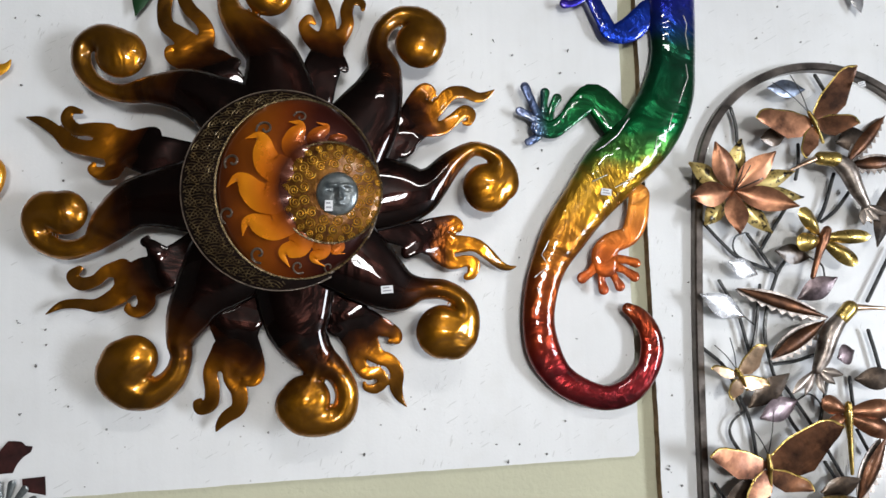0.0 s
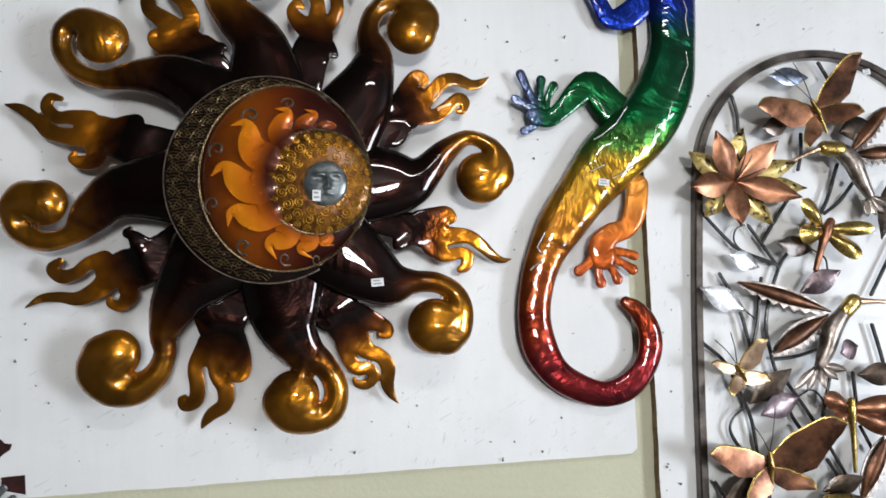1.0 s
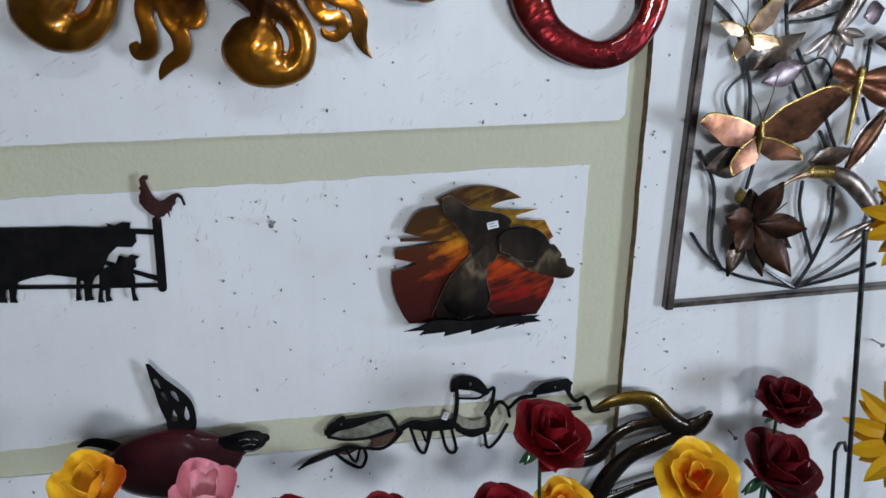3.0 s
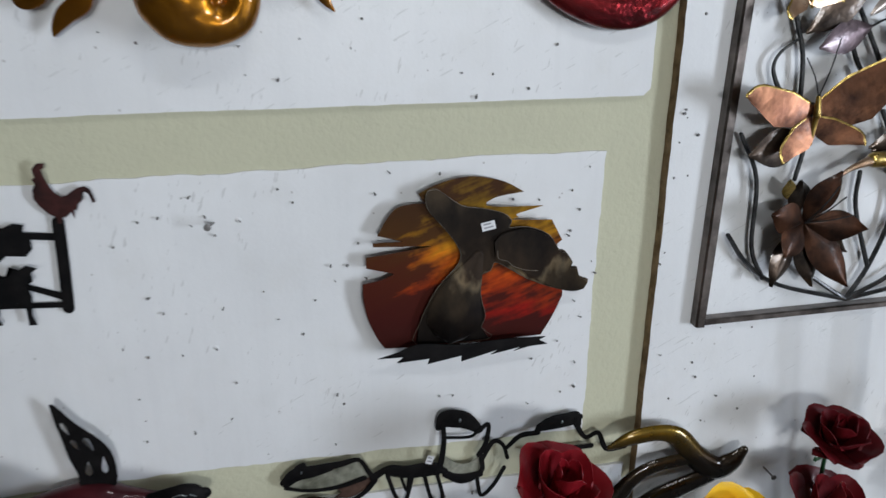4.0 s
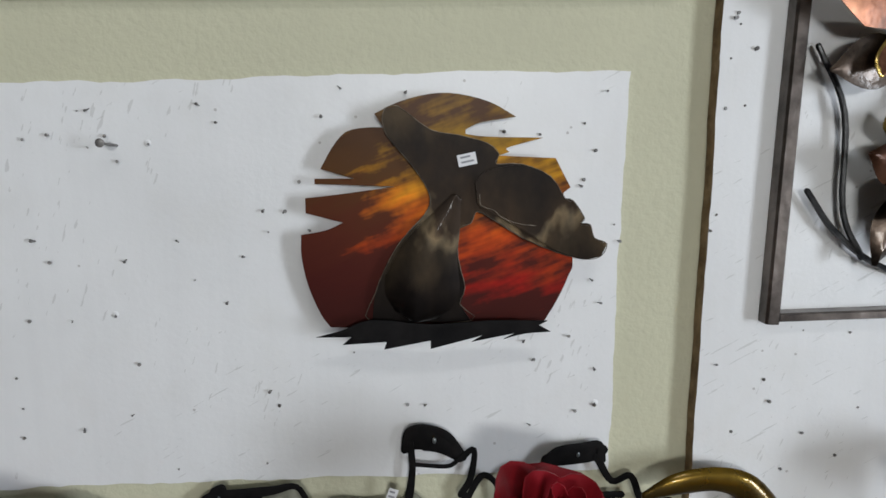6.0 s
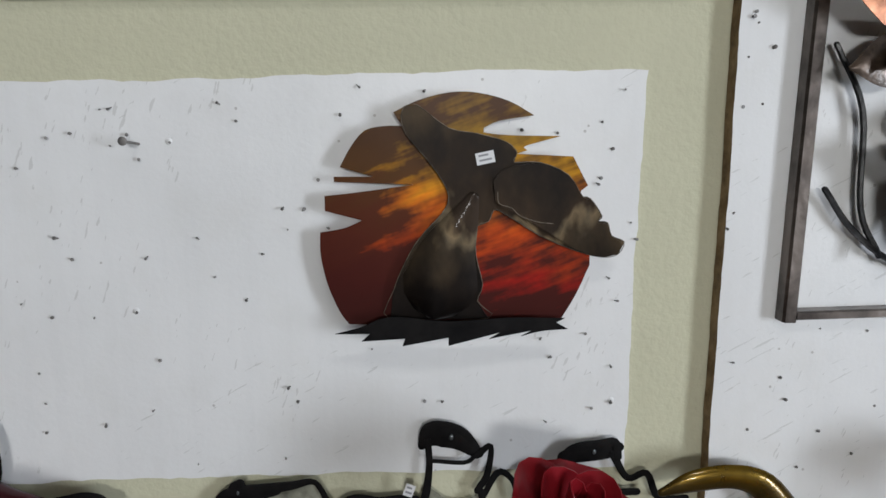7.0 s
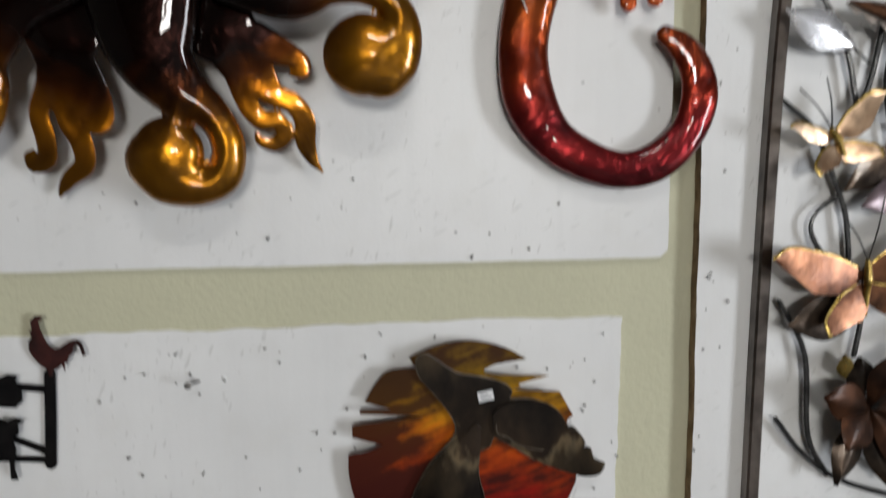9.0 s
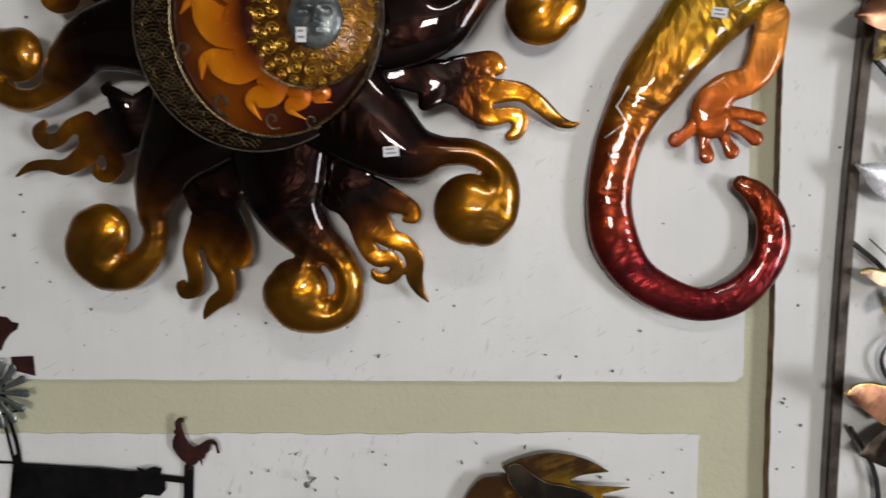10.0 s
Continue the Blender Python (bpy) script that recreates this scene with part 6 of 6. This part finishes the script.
for k, s in enumerate((
        [(-0.34, 0.885, 0.0066), (-0.32, 0.902, 0.0099), (-0.275, 0.907, 0.0099), (-0.243, 0.911, 0.0077), (-0.215, 0.915, 0.0048),
        (-0.2, 0.89, 0.0055), (-0.19, 0.874, 0.0066)], [(-0.336, 0.874, 0.0044), (-0.3, 0.864, 0.0033), (-0.253, 0.865, 0.0044), (-0.207, 0.878, 0.0055)], [(-0.26, 0.84, 0.0049), (-0.231, 0.836, 0.0048), (-0.207, 0.85, 0.0055), (-0.19, 0.871, 0.0066)],
        [(-0.401, 0.802, 0.0022), (-0.371, 0.822, 0.0077), (-0.324, 0.837, 0.0084), (-0.298, 0.845, 0.006), (-0.272, 0.84, 0.0048)], [(-0.324, 0.833, 0.0048), (-0.3, 0.808, 0.0048), (-0.274, 0.794, 0.0048), (-0.262, 0.818, 0.0048), (-0.266, 0.839, 0.0048)], [(-0.303, 0.839, 0.0036), (-0.285, 0.809, 0.0036), (-0.275, 0.836, 0.0034)], [(-0.314, 0.91, 0.0088), (-0.306, 0.914, 0.0088)],
        [(-0.193, 0.877, 0.0089), (-0.166, 0.891, 0.0088), (-0.136, 0.885, 0.012), (-0.095, 0.887, 0.012), (-0.071, 0.874, 0.0084)], [(-0.169, 0.878, 0.0048), (-0.155, 0.831, 0.0049), (-0.142, 0.817, 0.0048), (-0.133, 0.843, 0.0048), (-0.127, 0.876, 0.006)], [(-0.107, 0.874, 0.0048), (-0.096, 0.825, 0.0048), (-0.083, 0.811, 0.0048), (-0.075, 0.823, 0.0049), (-0.086, 0.876, 0.0044)], [(-0.146, 0.871, 0.0036), (-0.137, 0.843, 0.0036), (-0.132, 0.87, 0.0036)],
        [(-0.082, 0.96, 0.0072), (-0.075, 0.981, 0.0108), (-0.054, 0.984, 0.0108), (-0.031, 0.974, 0.0108), (-0.011, 0.949, 0.0077)], [(-0.075, 0.968, 0.006), (-0.073, 0.936, 0.006), (-0.077, 0.899, 0.0072), (-0.084, 0.872, 0.006)], [(-0.071, 0.941, 0.0033), (-0.03, 0.938, 0.0036), (-0.016, 0.947, 0.0036)], [(-0.014, 0.947, 0.006), (0.003, 0.959, 0.0048), (-0.001, 0.922, 0.006), (-0.013, 0.9, 0.006)], [(-0.075, 0.874, 0.006), (-0.041, 0.857, 0.006), (-0.008, 0.865, 0.006), (-0.008, 0.898, 0.006)],
        [(-0.008, 0.886, 0.0048), (0.012, 0.923, 0.006), (0.03, 0.914, 0.0048), (0.038, 0.888, 0.0048)], [(-0.015, 0.855, 0.0048), (-0.007, 0.816, 0.0048), (0.014, 0.833, 0.0048), (0.033, 0.868, 0.0052)], [(0.089, 0.938, 0.0072), (0.107, 0.953, 0.0108), (0.137, 0.958, 0.0108), (0.158, 0.962, 0.0078), (0.162, 0.943, 0.0072)], [(0.036, 0.909, 0.0048), (0.059, 0.93, 0.0065), (0.09, 0.933, 0.0065)], [(0.156, 0.946, 0.0072), (0.176, 0.914, 0.006), (0.2, 0.92, 0.006), (0.217, 0.886, 0.0066), (0.252, 0.886, 0.0052)], [(0.079, 0.898, 0.006), (0.128, 0.894, 0.0061), (0.189, 0.895, 0.0065)])):
    s = [(x, z, w * 0.70) for x, z, w in s]
    owner = frog_parts[0 if k < 7 else 1 if k < 11 else 2 if k < 18 else 3]
    part("outline_strip", Build(FC).ribbon(lift(s, -0.018 + 0.0005 * (k % 6)), 0.002, 0.1, 5), BLACK, owner)
for k, name, mat, outline in (
        (0, "painted_body", FROGSKIN, [(-0.336, 0.884), (-0.318, 0.899), (-0.275, 0.904), (-0.243, 0.908), (-0.216, 0.911), (-0.203, 0.889), (-0.195, 0.875), (-0.207, 0.875), (-0.253, 0.863), (-0.30, 0.863), (-0.332, 0.874)]),
        (0, "painted_leg", FROGLEG, [(-0.398, 0.803), (-0.371, 0.826), (-0.324, 0.842), (-0.298, 0.849), (-0.272, 0.844), (-0.262, 0.836), (-0.276, 0.838), (-0.300, 0.826), (-0.324, 0.830), (-0.352, 0.818)]),
        (0, "painted_leg", FROGLEG, [(-0.258, 0.862), (-0.207, 0.875), (-0.192, 0.873), (-0.208, 0.853), (-0.231, 0.840), (-0.258, 0.843), (-0.245, 0.852)]),
        (2, "painted_body", FROGSKIN, [(-0.074, 0.905), (-0.081, 0.874), (-0.041, 0.859), (-0.010, 0.866), (-0.010, 0.896), (-0.028, 0.884), (-0.050, 0.886)])):
    part(name, Build(FC).plate(outline, -0.0128, 0.0016, 3), mat, frog_parts[k], "mottled olive and brown paint", smooth=False)
for k, x, z in ((0, -0.309, 0.903), (2, -0.046, 0.972), (3, 0.132, 0.951)):
    part("eye", Build(FC).dome((x, -0.0185, z), 0.0026, 0.0040, 0.0015, None, 5, 16), PEWTER, frog_parts[k], "pale painted eye")
sticker((-0.098, -0.0235, 0.905), 0.012, 0.016, 20)

BC = (0.3, 0.0, 0.86)
branch = thing("bronze_branch_sculpture", BC, "dark bronze and gold curling metal branch on the board edge", "wall art")
for s in ([(0.209, 0.912, 0.006), (0.247, 0.926, 0.0143), (0.295, 0.931, 0.0157), (0.333, 0.918, 0.0181), (0.368, 0.877, 0.0209),
        (0.409, 0.845, 0.0235), (0.44, 0.854, 0.0209), (0.461, 0.875, 0.0104)], [(0.411, 0.835, 0.0156), (0.356, 0.815, 0.0196), (0.295, 0.79, 0.0205), (0.254, 0.747, 0.0237), (0.227, 0.692, 0.0235)], [(0.369, 0.873, 0.013), (0.295, 0.863, 0.0134), (0.251, 0.837, 0.0157), (0.219, 0.798, 0.0207), (0.17, 0.789, 0.0183),
        (0.127, 0.803, 0.0132)], [(0.397, 0.725, 0.0104), (0.328, 0.709, 0.013), (0.253, 0.681, 0.0183)]):
    part("limb", Build(BC).sweep(lift(s, -0.05), 0.5, 12, 5), BRANCH, branch)


# ---- metal roses on stakes ----
def rose(centre, radius, mat, label, axis=(0, -0.35, 0.92), seed=0, layers=((0.30, 1.22, 3, 95), (0.62, 1.08, 4, 74), (0.96, 0.80, 5, 54))):
    c = Vector(centre)
    ob = thing("metal_rose", (c.x, c.y, 0.0), label, "metal flower", "roses on stakes")
    rng = random.Random(seed)
    rot = Vector((axis[0] + rng.uniform(-0.2, 0.2), axis[1], axis[2])).to_track_quat("Z", "Y").to_matrix()
    base = Vector((c.x, c.y, 0))
    for lay, (rl, hl, n, half) in enumerate(layers):
        for k in range(n):
            phi = 2 * math.pi * (k + 0.5 * (lay % 2) + rng.uniform(-0.12, 0.12)) / n + lay
            lift_k, rows = hl * rng.uniform(0.86, 1.12), []
            for i in range(8):
                u = i / 7
                row = []
                for j in range(9):
                    v = -1 + j / 4
                    az = phi + radians(half) * v * (0.35 + 0.65 * math.sin(math.pi * min(u * 0.62 + 0.12, 1)))
                    rr = radius * (rl * math.sin(math.pi / 2 * u) ** 0.65 + 0.16 * lay / 2 * u ** 4 - 0.05 * v * v * rl + 0.065 * u ** 3 * math.sin(4.5 * v + 2.1 * k + lay))
                    zz = radius * (-0.55 + lift_k * u - 0.34 * hl * abs(v) ** 2.8 * u ** 2) - radius * 0.10 * lay / 2 * u ** 6
                    p = rot @ Vector((rr * math.cos(az), rr * math.sin(az), zz))
                    row.append(p)
                rows.append(row)
            bd = Build()
            bd.sheet(rows, 0.0012)
            pe = part("petal", bd, mat, ob)
            pe.location = (0, 0, c.z)
    low = rot @ Vector((0, 0, -0.5 * radius))
    bd = Build()
    bd.sweep([(low.x, low.y, c.z + low.z, 0.0035), (low.x * 1.1, low.y * 1.1 + 0.01, c.z - radius * 1.2, 0.0035), (0, 0.01, c.z * 0.5, 0.0035), (0, 0.0, 0.004, 0.0035)], 1, 8, 6)
    part("stake", bd, LEAFGREEN, ob)
    for k in range(4):
        a = rng.uniform(0, 6.28)
        bd = Build()
        p0 = low + Vector((0, 0, c.z))
        bd.leaf(p0, p0 + Vector((math.cos(a) * radius * 0.75, -abs(math.sin(a)) * radius * 0.4, -radius * 0.45)), radius * 0.16, 0.2, 0.2)
        part("sepal", bd, LEAFGREEN, ob)
    return ob


def at3(rows, y):
    x, z, r = rows[0]
    return (x, y, z), r


for k, (rows, y, mat, label) in enumerate((
        ([(0.068, 0.964, 0.0729)], -0.20, ROSE_RED, "deep red painted metal rose on a stake"),
        ([(0.576, 0.948, 0.0600)], -0.13, ROSE_DARK, "dark red painted metal rose on a stake"),
        ([(0.566, 0.817, 0.0861)], -0.16, ROSE_DARK, "dark red painted metal rose on a stake"),
        ([(0.354, 0.849, 0.0773)], -0.22, ROSE_YELLOW, "yellow metal rose with an orange heart on a stake"),
        ([(-0.718, 0.95, 0.067)], -0.22, ROSE_MIXED, "yellow and red painted metal rose on a stake"),
        ([(-0.537, 0.921, 0.0616)], -0.22, ROSE_PINK, "pale pink painted metal rose on a stake"),
        ([(-0.401, 0.859, 0.0523)], -0.24, ROSE_RED, "red painted metal rose on a stake"),
        ([(-0.232, 0.836, 0.0583)], -0.24, ROSE_RED, "red painted metal rose on a stake"),
        ([(-0.024, 0.824, 0.0685)], -0.24, ROSE_RED, "red painted metal rose on a stake"),
        ([(0.103, 0.799, 0.0574)], -0.20, ROSE_YELLOW, "orange and yellow metal rose on a stake"))):
    c, r = at3(rows, y)
    rose(c, r * 0.9, mat, label, (-0.15, -0.62, 0.78) if mat is ROSE_YELLOW else (0.1, -0.42, 0.90), k, *([((0.42, 1.25, 3, 78), (0.88, 0.95, 4, 62))] if mat in (ROSE_MIXED, ROSE_PINK) else []))


def sunflower(centre, radius, axis, label, seed):
    c = Vector(centre)
    ob = thing("metal_sunflower", (c.x, c.y, 0.0), label, "metal flower", "sunflowers on stakes")
    rng = random.Random(seed)
    rot = Vector(axis).to_track_quat("Z", "Y").to_matrix()
    n = 12
    for lay in (0, 1):
        for k in range(n):
            a = 2 * math.pi * (k + 0.5 * lay) / n + rng.uniform(-0.06, 0.06)
            ca, sa = math.cos(a), math.sin(a)
            rows = []
            for i in range(8):
                u = i / 7
                r = radius * (0.42 + (0.58 - 0.08 * lay) * u)
                w = radius * 0.125 * math.sin(math.pi * (0.30 + 0.70 * u)) ** 1.0 + 0.0004
                row = []
                for j in range(5):
                    s = -1 + j / 2
                    h = radius * (0.05 - 0.16 * lay + 0.22 * u - 0.18 * u * u) + 0.5 * w * abs(s)
                    row.append(rot @ Vector((r * ca - w * s * sa, r * sa + w * s * ca, h)))
                rows.append(row)
            pe = part("petal", Build().sheet(rows, 0.001), SUNPETAL, ob)
            pe.location = (0, 0, c.z)
    rows = []
    for i in range(11):
        q = i / 10
        rows.append([rot @ Vector((radius * 0.46 * q * math.cos(b), radius * 0.46 * q * math.sin(b), radius * (0.16 * (1 - q * q) ** 0.5 + 0.01 * math.sin(40 * q) * math.sin(14 * b)))) for b in np.linspace(0, 2 * math.pi, 40, endpoint=False)])
    bd = Build()
    bd.grid(rows, True)
    se = part("seed_head", bd, SEED, ob)
    se.location = (0, 0, c.z)
    bd = Build()
    bk = rot @ Vector((0, 0, -0.1 * radius))
    bd.sweep([(bk.x, bk.y, c.z + bk.z, 0.005), (bk.x + 0.03, bk.y + 0.02, c.z - 0.15, 0.005), (0.10, 0.02, c.z * 0.5, 0.005), (0.16, 0, 0.006, 0.005)], 1, 8, 5)
    part("stake", bd, STEM, ob)


for k, (rows, y) in enumerate((([(0.825, 0.876, 0.1369)], -0.20), ([(0.743, 1.338, 0.114)], -0.20))):
    c, r = at3(rows, y)
    sunflower(c, r, (-0.80, -0.55, 0.22), "bright yellow painted metal sunflower on a stake", 20 + k)

# thin iron stand beside the sunflowers
SB = (0.78, -0.16, 0.0)
stand = thing("iron_stand", SB, "thin black iron stand beside the sunflowers", "stand")
(x0, z0), (x1, z1) = [(0.648, 1.308), (0.699, 0.945)]
lean = (x1 - x0) / (z1 - z0)
foot = x1 - lean * (z1 - 0.0055)
part("upright", Build(SB).sweep([(x0, -0.16, z0, 0.005), (x1, -0.16, z1, 0.005), ((x1 + foot) / 2, -0.16, z1 / 2, 0.005), (foot, -0.16, 0.0055, 0.005)], 1, 8, 4), STEM, stand)
(x2, z2), (x3, z3) = [(0.681, 0.839), (0.698, 0.858)]
xl = x2 - lean * (z2 - 0.4)
part("loop", Build(SB).sweep([(xl, -0.16, 0.4, 0.004), (x2, -0.16, z2, 0.004), (x2 + 0.006, -0.16, z3, 0.004), (x3, -0.16, z3, 0.004), (x1 - lean * (z1 - z3) - 0.006, -0.16, z2, 0.004)], 1, 8, 1), STEM, stand)

# ---- pieces of neighbouring ornaments at the edge of view ----
NC = (-1.05, 0.0, 2.05)
other = thing("small_sun_ornament", NC, "amber metal sun ornament hung beside the large sun", "wall art")
bd = Build(NC)
bd.sweep(lift([(-1.066, 2.031, 0.0216), (-1.024, 2.021, 0.0144), (-0.987, 2.016, 0.0126), (-0.955, 2.026, 0.018), (-0.954, 2.052, 0.028),
        (-0.964, 2.062, 0.0324)], -0.04), 0.5, 16, 6)
part("ray", bd, AMBER, other)
part("flame", Build(NC).ribbon(lift([(-1.032, 2.203, 0.014), (-0.995, 2.22, 0.014), (-0.967, 2.243, 0.0127), (-0.948, 2.25, 0.0099), (-0.937, 2.257, 0.006),
        (-0.931, 2.268, 0.001)], -0.03), 0.002, 0.2), AMBER, other)
part("disc", Build(NC).dome((NC[0] - 0.16, -0.03, NC[2] - 0.02), 0.10, 0.10, 0.04), DISC, other)
GC = (-0.72, 0.0, 2.36)
tip = thing("green_leaf_ornament", GC, "dark green spotted metal leaf tip on the board", "wall art")
part("leaf", Build(GC).leaf(world3([(-0.694, 2.457, 0.0181), (-0.715, 2.358, 0.001)][0], -0.02), world3([(-0.694, 2.457, 0.0181), (-0.715, 2.358, 0.001)][1], -0.03), 0.02, 0.2, 0, 0.4), LEAFGREEN, tip)
HC = (0.80, 0.0, 2.46)
hook = thing("silver_hanging_ornament", HC, "small silver metal ornament hung on the white board", "wall art")
part("blade", Build(HC).leaf(world3([(0.766, 2.507, 0.0196), (0.781, 2.407, 0.0014)][0], -0.03), world3([(0.766, 2.507, 0.0196), (0.781, 2.407, 0.0014)][1], -0.04), 0.016, 0.3, 0, 0.6), SILVER, hook)
part("blade", Build(HC).leaf(world3([(0.807, 2.508, 0.0183), (0.766, 2.436, 0.0014)][0], -0.032), world3([(0.807, 2.508, 0.0183), (0.766, 2.436, 0.0014)][1], -0.042), 0.016, 0.3, 0, 0.6), SILVER, hook)

# ---- nails and screws in the boards ----
nail_bd = Build()
for rad, y0, y1 in ((0.0012, 0.003, -0.0030), (0.0024, -0.0030, -0.0044)):
    rows = [[(rad * f * math.cos(a), y, rad * f * math.sin(a)) for a in np.linspace(0, 2 * math.pi, 8, endpoint=False)] for y, f in ((y0, 1), (y1, 1), (y1 - 0.0002, 0.05))]
    nail_bd.grid(rows, True)
up_nails = [(-0.934, 2.355), (-0.89, 2.361), (-0.917, 2.227), (-0.845, 2.081), (-0.841, 2.049), (-0.913, 1.792), (-0.908, 1.788),
        (-0.864, 1.777), (-0.862, 1.749), (-0.88, 1.714), (-0.844, 1.668), (-0.824, 1.638), (-0.902, 1.629), (-0.759, 1.595),
        (-0.772, 1.538), (-0.794, 1.497), (-0.518, 1.589), (-0.475, 1.575), (-0.346, 1.572), (-0.341, 1.534), (-0.299, 1.529),
        (-0.27, 1.58), (-0.2, 1.569), (-0.184, 1.605), (-0.209, 1.63), (-0.05, 1.533), (-0.002, 1.532), (0.051, 1.511), (-0.025, 1.502),
        (0.09, 1.571), (-0.006, 1.871), (0.01, 1.893), (0.016, 1.927), (0.09, 1.949), (0.058, 2.07), (0.067, 2.107), (0.13, 2.316),
        (0.11, 2.27), (-0.024, 2.333), (0.014, 2.307), (-0.07, 2.347), (0.118, 1.729)]
low_nails = [(-0.418, 1.34), (-0.371, 1.331), (-0.422, 1.131), (-0.544, 1.3), (-0.439, 1.327), (-0.406, 1.31), (-0.433, 1.369), (-0.445, 1.367),
        (-0.48, 1.34), (-0.343, 1.217), (-0.328, 1.171), (-0.404, 1.197), (-0.555, 1.141), (-0.52, 1.124), (-0.472, 1.124), (-0.29, 1.145),
        (-0.268, 1.199), (-0.243, 1.034), (-0.233, 1.015), (-0.398, 1.068), (-0.409, 1.006), (-0.543, 1.053), (-0.538, 1.015),
        (-0.469, 0.989), (-0.54, 0.978), (-0.36, 0.935), (-0.252, 0.941), (-0.243, 1.255), (-0.221, 1.251), (-0.239, 1.229),
        (-0.193, 1.231), (-0.202, 1.287), (-0.175, 1.363), (-0.155, 1.395), (-0.077, 1.39), (0.037, 1.344), (0.077, 1.342), (0.142, 1.322),
        (0.13, 1.355), (0.125, 1.283), (0.129, 1.289), (0.155, 1.391), (0.174, 1.216), (0.153, 1.14)]
low_nails2 = [(0.142, 1.17), (0.118, 1.098), (0.074, 1.068), (0.151, 1.058), (0.129, 1.001), (0.154, 1.012), (0.07, 0.986), (-0.055, 1.013),
        (-0.079, 1.013), (-0.143, 1.081), (0.065, 1.094), (0.169, 1.236), (-0.292, 1.354), (-0.311, 1.373), (-0.509, 1.335),
        (-0.491, 1.193), (-0.506, 1.219)]
right_nails = [(0.296, 1.465), (0.289, 1.427), (0.285, 1.371), (0.31, 1.375), (0.283, 1.25), (0.277, 1.232), (0.402, 1.107), (0.459, 1.105),
        (0.293, 1.065), (0.368, 1.016), (0.388, 0.93), (0.479, 1.008), (0.358, 1.048), (0.322, 0.979), (0.408, 0.974), (0.455, 0.947)]
right_nails2 = [(0.38, 2.176), (0.422, 2.201), (0.541, 2.351), (0.645, 2.347), (0.599, 2.422), (0.826, 2.342), (0.712, 2.305), (0.293, 1.476),
        (0.289, 1.471), (0.316, 1.435), (0.32, 1.768), (0.299, 1.723), (0.354, 1.835), (0.307, 1.612)]
bot_nails = [(-0.332, 0.79), (-0.349, 0.767), (-0.339, 0.77), (-0.069, 0.816), (-0.02, 0.818), (-0.039, 0.838), (-0.256, 0.775),
        (-0.452, 0.816), (-0.952, 0.828), (-0.525, 0.768), (-0.916, 0.797)]
nail_mesh = mesh_of(nail_bd.v, nail_bd.f, False)
nail_mesh.materials.append(NAIL)
rng = random.Random(11)
for owner, spots, thick in ((upper, up_nails, 0.012), (lower, low_nails, 0.0035), (lower, low_nails2, 0.0035), (right, right_nails, 0.02), (right, right_nails2, 0.02), (bottom, bot_nails, 0.006)):
    for x, z in spots:
        ob = new("nail", nail_mesh)
        ob.parent = owner
        s = rng.uniform(0.4, 0.95)
        ob.matrix_basis = Matrix.LocRotScale((x, -thick, z), Euler((rng.uniform(-0.5, 0.5), 0, rng.uniform(-0.6, 0.6))), (s, rng.uniform(0.6, 1.8), s))

# two painted-over screws and a long hanging nail in the thin board
for x, z in [(-0.371, 1.331), (-0.422, 1.131), (0.154, 1.012)]:
    ob = part("screw_head", Build((x, -0.0035, z)).dome((x, -0.0035, z), 0.0042, 0.0042, 0.0012, None, 4, 16), WHITE, lower, "painted screw head")
    ob.location = (x, -0.0035, z)
for hx, hz, wall_y in ((-0.405, 1.328, 0.0), (0.530, 0.812, -0.02), (0.832, 1.012, -0.02)):
    bd = Build((hx, wall_y, hz))
    bd.sweep([(hx, wall_y - 0.002, hz, 0.0016), (hx - 0.002, wall_y - 0.02, hz + 0.002, 0.0016), (hx - 0.004, wall_y - 0.038, hz + 0.004, 0.0016)], 1, 8, 3)
    bd.dome((hx - 0.004, wall_y - 0.039, hz + 0.004), 0.005, 0.005, 0.0008, None, 3, 14, base=0.0012)
    tagged(part("hanging_nail", bd, NAIL), "long bare steel nail sticking out of the white board", "nail", "long nails")
